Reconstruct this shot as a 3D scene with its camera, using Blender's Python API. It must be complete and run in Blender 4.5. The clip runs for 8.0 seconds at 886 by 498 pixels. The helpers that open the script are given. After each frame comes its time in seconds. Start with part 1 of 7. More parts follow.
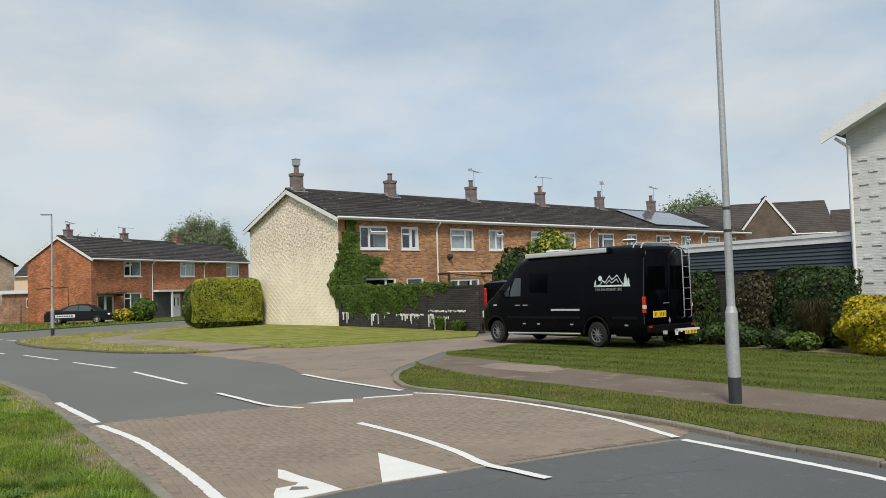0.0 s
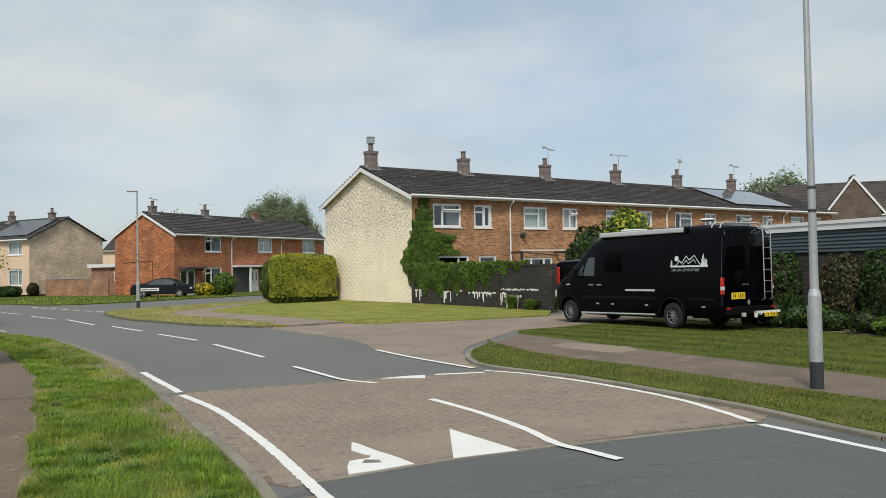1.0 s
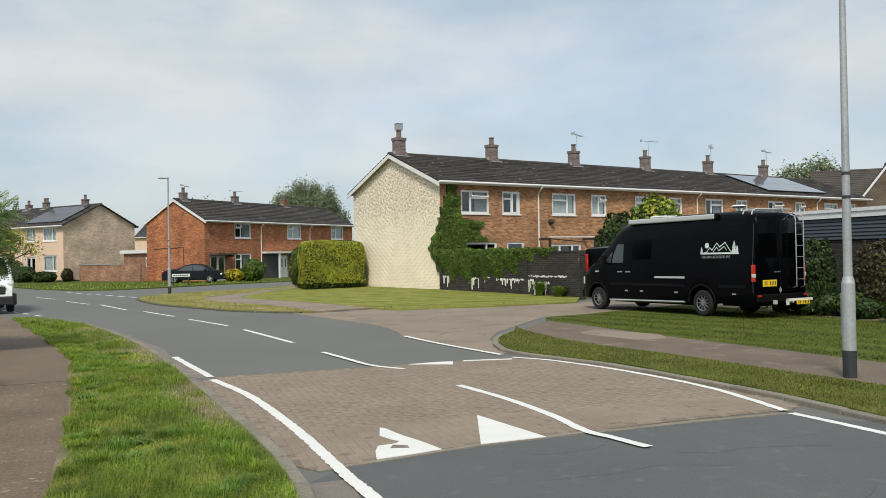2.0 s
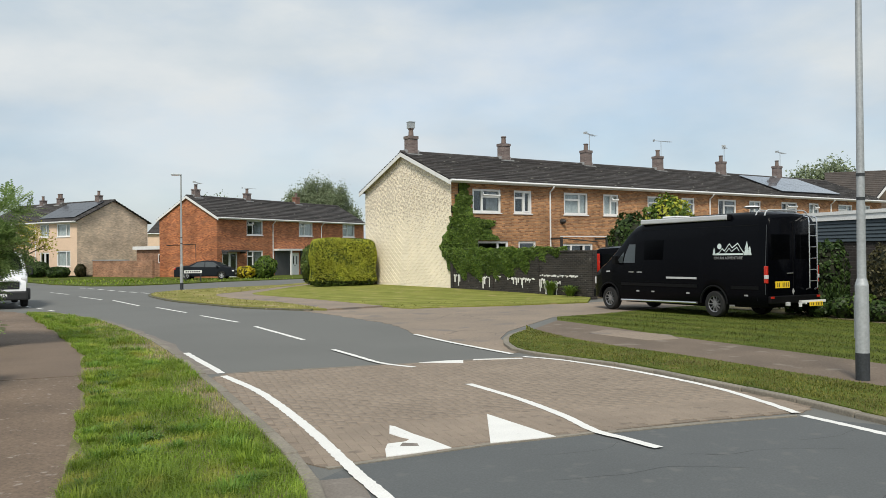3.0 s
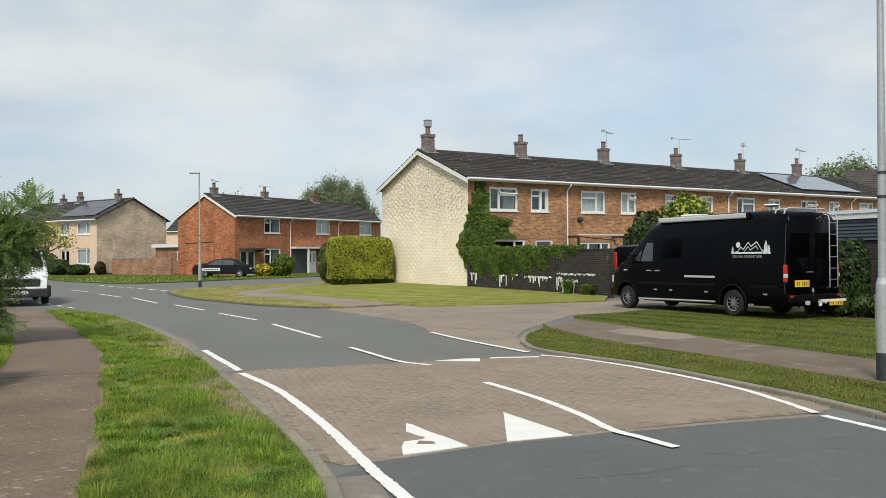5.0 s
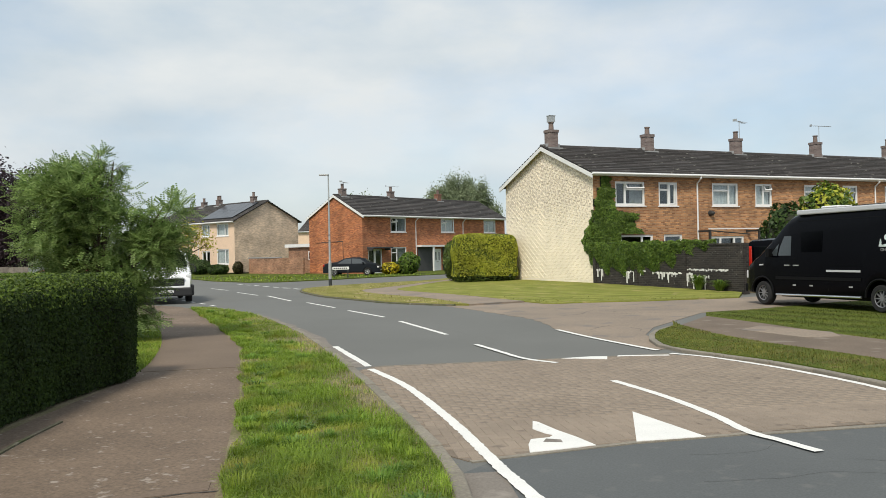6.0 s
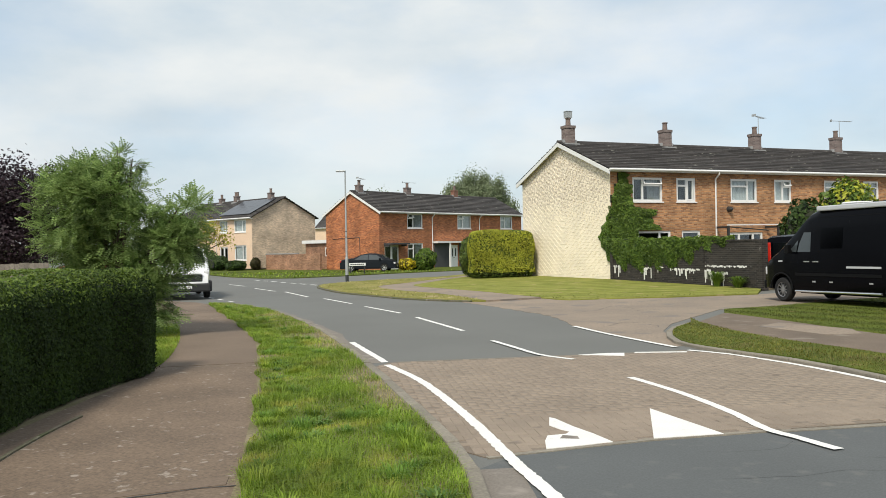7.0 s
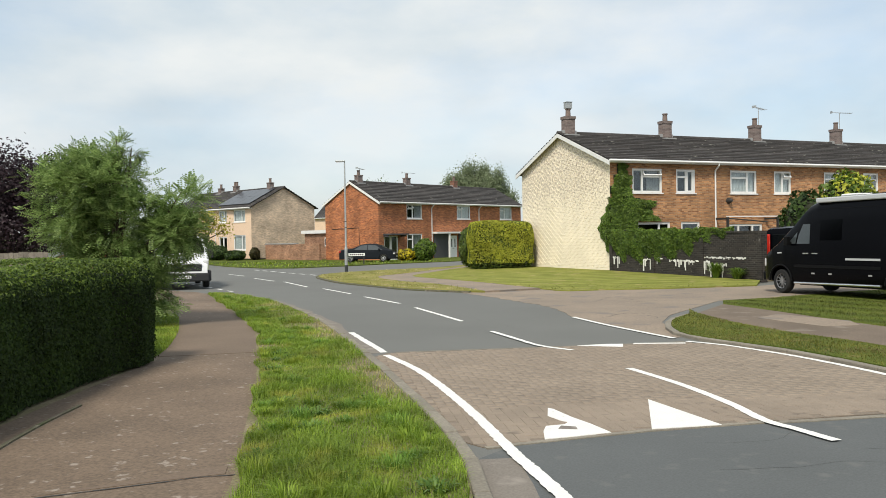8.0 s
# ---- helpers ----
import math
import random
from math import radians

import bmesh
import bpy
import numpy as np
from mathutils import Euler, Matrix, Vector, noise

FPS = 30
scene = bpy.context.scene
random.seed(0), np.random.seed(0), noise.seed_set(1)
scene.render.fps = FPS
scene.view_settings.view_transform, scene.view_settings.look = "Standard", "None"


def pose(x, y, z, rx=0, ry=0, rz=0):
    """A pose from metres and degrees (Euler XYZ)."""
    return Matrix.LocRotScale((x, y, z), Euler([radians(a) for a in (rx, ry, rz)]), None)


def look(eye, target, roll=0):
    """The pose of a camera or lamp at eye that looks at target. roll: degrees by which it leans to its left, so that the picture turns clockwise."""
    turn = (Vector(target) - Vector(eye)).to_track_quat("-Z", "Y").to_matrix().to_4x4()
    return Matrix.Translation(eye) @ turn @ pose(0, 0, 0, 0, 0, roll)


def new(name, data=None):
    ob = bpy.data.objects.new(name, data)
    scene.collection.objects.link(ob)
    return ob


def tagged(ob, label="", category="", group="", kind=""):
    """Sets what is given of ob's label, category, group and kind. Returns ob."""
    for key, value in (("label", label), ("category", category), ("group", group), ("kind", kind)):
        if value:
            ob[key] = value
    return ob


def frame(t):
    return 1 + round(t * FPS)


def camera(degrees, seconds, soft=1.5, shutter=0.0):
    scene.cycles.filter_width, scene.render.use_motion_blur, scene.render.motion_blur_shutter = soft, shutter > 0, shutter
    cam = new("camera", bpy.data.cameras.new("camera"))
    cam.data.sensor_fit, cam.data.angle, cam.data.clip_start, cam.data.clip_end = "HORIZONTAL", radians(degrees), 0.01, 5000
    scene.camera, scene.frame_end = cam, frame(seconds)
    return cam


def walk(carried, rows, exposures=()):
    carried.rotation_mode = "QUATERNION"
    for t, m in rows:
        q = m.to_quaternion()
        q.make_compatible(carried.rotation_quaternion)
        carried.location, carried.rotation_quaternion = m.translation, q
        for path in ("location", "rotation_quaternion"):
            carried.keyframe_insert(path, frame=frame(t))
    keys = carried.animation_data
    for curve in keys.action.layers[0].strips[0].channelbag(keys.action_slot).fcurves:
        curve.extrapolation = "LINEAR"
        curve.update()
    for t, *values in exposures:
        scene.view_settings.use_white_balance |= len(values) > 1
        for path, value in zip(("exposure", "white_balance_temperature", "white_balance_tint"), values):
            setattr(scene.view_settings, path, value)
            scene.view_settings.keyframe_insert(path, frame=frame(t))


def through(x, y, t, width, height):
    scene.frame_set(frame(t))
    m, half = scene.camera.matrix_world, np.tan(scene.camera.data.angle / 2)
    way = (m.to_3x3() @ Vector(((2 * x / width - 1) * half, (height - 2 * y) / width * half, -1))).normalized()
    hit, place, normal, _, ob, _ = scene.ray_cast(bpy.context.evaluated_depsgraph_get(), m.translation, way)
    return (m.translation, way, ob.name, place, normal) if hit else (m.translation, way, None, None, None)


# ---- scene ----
# ---------------------------------------------------------------- camera
EYE = 1.8
cam = camera(56.0, 8.0, soft=0.8)
# t, tilt, lean, heading: the camera turns where it stands
ROWS = [
    (0.0, 92.702, 1.777, -8.025), (0.5, 92.271, 1.439, -5.025), (1.0, 91.323, 1.108, -3.040),
    (1.5, 90.782, 1.113, -1.799), (2.0, 90.435, 1.006, -1.125), (2.75, 90.350, 0.660, -0.480), (3.5, 90.320, 0.381, -0.204),
    (4.0, 90.254, 0.348, 0.0), (4.2, 90.245, 0.360, 0.15), (4.75, 90.235, 0.440, 0.65), (5.3, 90.227, 0.559, 1.694), (5.5, 90.190, 0.820, 3.93), (5.6, 90.184, 0.930, 5.13), (5.7, 90.178, 1.010, 6.33), (5.8, 90.172, 1.070, 7.48), (5.9, 90.167, 1.110, 8.46),
    (6.0, 90.162, 1.139, 9.328), (6.5, 90.058, 1.202, 10.480), (7.0, 89.922, 1.118, 10.465),
    (7.5, 89.598, 0.938, 10.433), (8.0, 89.270, 0.922, 10.420),
]
walk(cam, [(t, pose(0, 0, EYE, a, b, c)) for t, a, b, c in ROWS],
     exposures=[(0.0, 0.02, 6300, 8), (1.0, 0.0, 6300, 7), (2.0, 0.09, 6350, 7), (4.0, 0.15, 6350, 7), (5.5, 0.16, 6400, 7), (6.5, 0.28, 6450, 7), (8.0, 0.33, 6500, 7)])

# ---------------------------------------------------------------- sky and sun
SUN_EL, SUN_AZ = 50.0, 192.0     # degrees; azimuth counted clockwise from +y
world = bpy.data.worlds.new("sky")
scene.world = world
world.use_nodes = True
wn, wl = world.node_tree.nodes, world.node_tree.links
wn.clear()
sky = wn.new("ShaderNodeTexSky")
sky.sky_type, sky.sun_disc = "NISHITA", False
sky.sun_elevation, sky.sun_rotation = radians(SUN_EL), radians(SUN_AZ)
sky.air_density, sky.dust_density, sky.ozone_density = 1.0, 2.0, 1.5
wco = wn.new("ShaderNodeTexCoord")
wmap = wn.new("ShaderNodeMapping")
wmap.inputs["Scale"].default_value = (1.0, 1.0, 2.3)
wmap.inputs["Location"].default_value = (0.35, 0.1, 0.2)
wns = wn.new("ShaderNodeTexNoise")
wns.inputs["Scale"].default_value, wns.inputs["Detail"].default_value, wns.inputs["Roughness"].default_value = 2.3, 9.0, 0.57
wramp = wn.new("ShaderNodeValToRGB")
wramp.color_ramp.elements[0].position, wramp.color_ramp.elements[1].position = 0.36, 0.58
wns2 = wn.new("ShaderNodeTexNoise")
wns2.inputs["Scale"].default_value, wns2.inputs["Detail"].default_value = 4.2, 7.0
wcl = wn.new("ShaderNodeValToRGB")
wcl.color_ramp.elements[0].position, wcl.color_ramp.elements[1].position = 0.34, 0.66
wcl.color_ramp.elements[0].color, wcl.color_ramp.elements[1].color = (0.475, 0.55, 0.62, 1), (0.685, 0.70, 0.71, 1)
wsk = wn.new("ShaderNodeVectorMath")
wsk.operation = "SCALE"
wsk.inputs["Scale"].default_value = 0.15
wmix = wn.new("ShaderNodeMix")
wmix.data_type = "RGBA"
wfac = wn.new("ShaderNodeMath")
wfac.operation = "MULTIPLY_ADD"
wfac.inputs[1].default_value, wfac.inputs[2].default_value = 0.42, 0.58
wbg, wout = wn.new("ShaderNodeBackground"), wn.new("ShaderNodeOutputWorld")
wl.new(wco.outputs["Generated"], wmap.inputs["Vector"])
wl.new(wmap.outputs["Vector"], wns.inputs["Vector"])
wl.new(wmap.outputs["Vector"], wns2.inputs["Vector"])
wl.new(wns.outputs["Fac"], wramp.inputs["Fac"])
wl.new(wns2.outputs["Fac"], wcl.inputs["Fac"])
wl.new(wramp.outputs["Color"], wfac.inputs[0])
wl.new(wfac.outputs[0], wmix.inputs["Factor"])
wl.new(sky.outputs["Color"], wsk.inputs[0])
wl.new(wsk.outputs[0], wmix.inputs["A"])
wl.new(wcl.outputs["Color"], wmix.inputs["B"])
wl.new(wmix.outputs["Result"], wbg.inputs["Color"])
wl.new(wbg.outputs[0], wout.inputs[0])
wbg.inputs["Strength"].default_value = 1.0
sun = new("sun", bpy.data.lights.new("sun", "SUN"))
sun.data.energy, sun.data.angle, sun.data.color = 2.9, radians(12), (1.0, 0.92, 0.80)
sa = radians(SUN_AZ)
sun_dir = Vector((math.sin(sa) * math.cos(radians(SUN_EL)), math.cos(sa) * math.cos(radians(SUN_EL)), math.sin(radians(SUN_EL))))
sun.matrix_world = look(sun_dir * 60, (0, 0, 0))

# ---------------------------------------------------------------- materials
def mat(name, base, rough=0.7, metal=0.0, var=0.25, scale=3.0, fine=40.0, bump=0.15, depth=0.01, tint=None, spots=None, obj=0.0, coat=0.0, spec=0.5, isle=0.0, stripe=None):
    """A surface with variation at two scales: patches of size 1/scale and grain of size 1/fine (metres), with fine relief.
    tint: second colour of the patches; spots: (colour, size, threshold) of stains; obj: variation from piece to piece."""
    m = bpy.data.materials.new(name)
    m.use_nodes = True
    n, l = m.node_tree.nodes, m.node_tree.links
    b = n["Principled BSDF"]
    co = n.new("ShaderNodeNewGeometry")
    big, small = n.new("ShaderNodeTexNoise"), n.new("ShaderNodeTexNoise")
    big.inputs["Scale"].default_value, big.inputs["Detail"].default_value = scale, 5
    small.inputs["Scale"].default_value, small.inputs["Detail"].default_value = fine, 3
    l.new(co.outputs["Position"], big.inputs["Vector"])
    l.new(co.outputs["Position"], small.inputs["Vector"])
    r = n.new("ShaderNodeValToRGB")
    r.color_ramp.elements[0].position, r.color_ramp.elements[1].position = 0.3, 0.7
    t = tint or [c * (1 - var) for c in base]
    r.color_ramp.elements[0].color, r.color_ramp.elements[1].color = (*t, 1), (*base, 1)
    l.new(big.outputs["Fac"], r.inputs["Fac"])
    g = n.new("ShaderNodeMapRange")
    g.inputs["From Min"].default_value, g.inputs["From Max"].default_value = 0.25, 0.75
    g.inputs["To Min"].default_value, g.inputs["To Max"].default_value = 1 - var, 1 + var
    l.new(small.outputs["Fac"], g.inputs["Value"])
    v = n.new("ShaderNodeVectorMath")
    v.operation = "SCALE"
    l.new(r.outputs["Color"], v.inputs[0])
    l.new(g.outputs["Result"], v.inputs["Scale"])
    last = v.outputs[0]
    if isle:
        ig = n.new("ShaderNodeMapRange")
        ig.inputs["To Min"].default_value, ig.inputs["To Max"].default_value = 1 - isle, 1 + isle
        l.new(co.outputs["Random Per Island"], ig.inputs["Value"])
        iv = n.new("ShaderNodeVectorMath")
        iv.operation = "SCALE"
        l.new(last, iv.inputs[0])
        l.new(ig.outputs["Result"], iv.inputs["Scale"])
        last = iv.outputs[0]
    if obj:
        o = n.new("ShaderNodeObjectInfo")
        og = n.new("ShaderNodeMapRange")
        og.inputs["To Min"].default_value, og.inputs["To Max"].default_value = 1 - obj, 1 + obj
        l.new(o.outputs["Random"], og.inputs["Value"])
        ov = n.new("ShaderNodeVectorMath")
        ov.operation = "SCALE"
        l.new(last, ov.inputs[0])
        l.new(og.outputs["Result"], ov.inputs["Scale"])
        last = ov.outputs[0]
    if spots:
        col, size, thr, *stretch = spots
        s = n.new("ShaderNodeTexNoise")
        s.inputs["Scale"].default_value, s.inputs["Detail"].default_value = 1 / size, 4
        if stretch:
            oc, om = n.new("ShaderNodeTexCoord"), n.new("ShaderNodeMapping")
            om.inputs["Scale"].default_value = stretch[0]
            l.new(oc.outputs["Object"], om.inputs["Vector"])
            l.new(om.outputs["Vector"], s.inputs["Vector"])
        else:
            l.new(co.outputs["Position"], s.inputs["Vector"])
        sr = n.new("ShaderNodeMapRange")
        sr.inputs["From Min"].default_value, sr.inputs["From Max"].default_value = thr, thr + 0.08
        l.new(s.outputs["Fac"], sr.inputs["Value"])
        mx = n.new("ShaderNodeMix")
        mx.data_type = "RGBA"
        l.new(sr.outputs["Result"], mx.inputs["Factor"])
        l.new(last, mx.inputs["A"])
        mx.inputs["B"].default_value = (*col, 1)
        last = mx.outputs["Result"]
    if stripe:
        sm, sw, sg, sv = n.new("ShaderNodeMapping"), n.new("ShaderNodeTexWave"), n.new("ShaderNodeMapRange"), n.new("ShaderNodeVectorMath")
        sm.inputs["Rotation"].default_value = (0, 0, radians(stripe[1]))
        sw.inputs["Scale"].default_value, sw.inputs["Distortion"].default_value, sw.inputs["Detail"].default_value = stripe[0], 4.0, 3.0
        sg.inputs["To Min"].default_value, sg.inputs["To Max"].default_value = 0.88, 1.12
        sv.operation = "SCALE"
        l.new(co.outputs["Position"], sm.inputs["Vector"])
        l.new(sm.outputs["Vector"], sw.inputs["Vector"])
        l.new(sw.outputs["Fac"], sg.inputs["Value"])
        l.new(last, sv.inputs[0])
        l.new(sg.outputs["Result"], sv.inputs["Scale"])
        last = sv.outputs[0]
    l.new(last, b.inputs["Base Color"])
    b.inputs["Roughness"].default_value, b.inputs["Metallic"].default_value = rough, metal
    b.inputs["Coat Weight"].default_value = coat
    b.inputs["Specular IOR Level"].default_value = spec
    if bump:
        bp = n.new("ShaderNodeBump")
        bp.inputs["Strength"].default_value, bp.inputs["Distance"].default_value = bump, depth
        l.new(small.outputs["Fac"], bp.inputs["Height"])
        l.new(bp.outputs["Normal"], b.inputs["Normal"])
    return m


def brick_mat(name, c1, c2, mortar, bw=0.225, bh=0.075, joint=0.010, yaw=0.0, rough=0.85, patch=None, relief=0.012, bias=0.0, grime=0.3, patch_from=None):
    """Coursed brickwork at true size; the courses follow local x and z of the wall's own mesh. patch: (colour, size, threshold)."""
    m = bpy.data.materials.new(name)
    m.use_nodes = True
    n, l = m.node_tree.nodes, m.node_tree.links
    b = n["Principled BSDF"]
    co, sep, comb = n.new("ShaderNodeTexCoord"), n.new("ShaderNodeSeparateXYZ"), n.new("ShaderNodeCombineXYZ")
    add = n.new("ShaderNodeMath")
    l.new(co.outputs["Object"], sep.inputs[0])
    l.new(sep.outputs["X"], add.inputs[0])
    l.new(sep.outputs["Y"], add.inputs[1])
    l.new(add.outputs[0], comb.inputs["X"])
    l.new(sep.outputs["Z"], comb.inputs["Y"])
    t = n.new("ShaderNodeTexBrick")
    t.inputs["Color1"].default_value, t.inputs["Color2"].default_value, t.inputs["Mortar"].default_value = (*c1, 1), (*c2, 1), (*mortar, 1)
    t.inputs["Scale"].default_value, t.inputs["Mortar Size"].default_value, t.inputs["Bias"].default_value = 1.0, joint, bias
    t.inputs["Brick Width"].default_value, t.inputs["Row Height"].default_value = bw, bh
    t.inputs["Mortar Smooth"].default_value = 0.3
    l.new(comb.outputs[0], t.inputs["Vector"])
    ns = n.new("ShaderNodeTexNoise")
    ns.inputs["Scale"].default_value, ns.inputs["Detail"].default_value = 0.9, 6
    l.new(co.outputs["Object"], ns.inputs["Vector"])
    g = n.new("ShaderNodeMapRange")
    g.inputs["From Min"].default_value, g.inputs["From Max"].default_value = 0.3, 0.7
    g.inputs["To Min"].default_value, g.inputs["To Max"].default_value = 1 - grime, 1 + grime * 0.5
    l.new(ns.outputs["Fac"], g.inputs["Value"])
    v = n.new("ShaderNodeVectorMath")
    v.operation = "SCALE"
    l.new(t.outputs["Color"], v.inputs[0])
    l.new(g.outputs["Result"], v.inputs["Scale"])
    last = v.outputs[0]
    hgt = t.outputs["Fac"]
    if patch:
        col, size, thr = patch
        s = n.new("ShaderNodeTexNoise")
        s.inputs["Scale"].default_value, s.inputs["Detail"].default_value, s.inputs["Roughness"].default_value = 1 / size, 5, 0.65
        l.new(comb.outputs[0], s.inputs["Vector"])
        sr = n.new("ShaderNodeMapRange")
        sr.inputs["From Min"].default_value, sr.inputs["From Max"].default_value = thr, thr + 0.1
        val = s.outputs["Fac"]
        if patch_from:      # peeling paint grows more frequent with height
            up, sh = n.new("ShaderNodeMapRange"), n.new("ShaderNodeMath")
            up.inputs["From Min"].default_value, up.inputs["From Max"].default_value = patch_from
            up.inputs["To Min"].default_value, up.inputs["To Max"].default_value = -0.16, 0.03
            l.new(sep.outputs["Z"], up.inputs["Value"])
            l.new(val, sh.inputs[0])
            l.new(up.outputs["Result"], sh.inputs[1])
            val = sh.outputs[0]
        l.new(val, sr.inputs["Value"])
        mx = n.new("ShaderNodeMix")
        mx.data_type = "RGBA"
        wk = n.new("ShaderNodeMath")
        wk.operation = "MULTIPLY"
        wk.inputs[1].default_value = 0.7
        l.new(sr.outputs["Result"], wk.inputs[0])
        l.new(wk.outputs[0], mx.inputs["Factor"])
        l.new(last, mx.inputs["A"])
        mx.inputs["B"].default_value = (*col, 1)
        last = mx.outputs["Result"]
    l.new(last, b.inputs["Base Color"])
    b.inputs["Roughness"].default_value = rough
    bp = n.new("ShaderNodeBump")
    bp.invert = True
    bp.inputs["Strength"].default_value, bp.inputs["Distance"].default_value = 0.8, relief
    l.new(hgt, bp.inputs["Height"])
    l.new(bp.outputs["Normal"], b.inputs["Normal"])
    return m


def leaf_mat(name, c1, c2, rough=0.5, through=0.25, patchy=(0.7, 1.25), drift=None, rows=None):
    """Leaves: colour from leaf to leaf, light partly passing through."""
    m = bpy.data.materials.new(name)
    m.use_nodes = True
    n, l = m.node_tree.nodes, m.node_tree.links
    b = n["Principled BSDF"]
    geo = n.new("ShaderNodeNewGeometry")
    r = n.new("ShaderNodeValToRGB")
    r.color_ramp.elements[0].color, r.color_ramp.elements[1].color = (*c1, 1), (*c2, 1)
    l.new(geo.outputs["Random Per Island"], r.inputs["Fac"])
    ns = n.new("ShaderNodeTexNoise")
    ns.inputs["Scale"].default_value, ns.inputs["Detail"].default_value = 1.6, 4
    l.new(geo.outputs["Position"], ns.inputs["Vector"])
    g = n.new("ShaderNodeMapRange")
    g.inputs["From Min"].default_value, g.inputs["From Max"].default_value = 0.3, 0.7
    g.inputs["To Min"].default_value, g.inputs["To Max"].default_value = patchy
    l.new(ns.outputs["Fac"], g.inputs["Value"])
    v = n.new("ShaderNodeVectorMath")
    v.operation = "SCALE"
    l.new(r.outputs["Color"], v.inputs[0])
    l.new(g.outputs["Result"], v.inputs["Scale"])
    if drift:       # a second colour in drifts of the given size
        col, size, share = drift
        dn, dr, dm = n.new("ShaderNodeTexNoise"), n.new("ShaderNodeMapRange"), n.new("ShaderNodeMix")
        dn.inputs["Scale"].default_value, dn.inputs["Detail"].default_value = 1 / size, 5
        dr.inputs["From Min"].default_value, dr.inputs["From Max"].default_value = 0.62 - 0.3 * share, 0.78 - 0.3 * share
        dm.data_type = "RGBA"
        l.new(geo.outputs["Position"], dn.inputs["Vector"])
        l.new(dn.outputs["Fac"], dr.inputs["Value"])
        l.new(dr.outputs["Result"], dm.inputs["Factor"])
        l.new(r.outputs["Color"], dm.inputs["A"])
        dm.inputs["B"].default_value = (*col, 1)
        l.new(dm.outputs["Result"], v.inputs[0])
    hue = v.outputs[0]
    if rows:        # mower's rows: spacing and direction in degrees
        sm, sw, sg, sv = n.new("ShaderNodeMapping"), n.new("ShaderNodeTexWave"), n.new("ShaderNodeMapRange"), n.new("ShaderNodeVectorMath")
        sm.inputs["Rotation"].default_value = (0, 0, radians(rows[1]))
        sw.inputs["Scale"].default_value, sw.inputs["Distortion"].default_value, sw.inputs["Detail"].default_value = 0.314 / rows[0], 3.5, 3.0
        sg.inputs["To Min"].default_value, sg.inputs["To Max"].default_value = 0.70, 1.42
        sv.operation = "SCALE"
        l.new(geo.outputs["Position"], sm.inputs["Vector"])
        l.new(sm.outputs["Vector"], sw.inputs["Vector"])
        l.new(sw.outputs["Fac"], sg.inputs["Value"])
        l.new(hue, sv.inputs[0])
        l.new(sg.outputs["Result"], sv.inputs["Scale"])
        hue = sv.outputs[0]
    l.new(hue, b.inputs["Base Color"])
    b.inputs["Roughness"].default_value = rough
    b.inputs["Specular IOR Level"].default_value = 0.3
    tr = n.new("ShaderNodeBsdfTranslucent")
    l.new(hue, tr.inputs["Color"])
    mx = n.new("ShaderNodeMixShader")
    mx.inputs["Fac"].default_value = through
    l.new(b.outputs[0], mx.inputs[1])
    l.new(tr.outputs[0], mx.inputs[2])
    l.new(mx.outputs[0], n["Material Output"].inputs["Surface"])
    return m


def glass_mat(name, tint=(0.85, 0.88, 0.88), gloss=0.04):
    m = bpy.data.materials.new(name)
    m.use_nodes = True
    n, l = m.node_tree.nodes, m.node_tree.links
    n.remove(n["Principled BSDF"])
    a, g, mx = n.new("ShaderNodeBsdfTransparent"), n.new("ShaderNodeBsdfGlossy"), n.new("ShaderNodeMixShader")
    a.inputs["Color"].default_value = (*tint, 1)
    g.inputs["Roughness"].default_value = gloss
    mx.inputs[0].default_value = 0.09
    l.new(a.outputs[0], mx.inputs[1])
    l.new(g.outputs[0], mx.inputs[2])
    l.new(mx.outputs[0], n["Material Output"].inputs["Surface"])
    return m


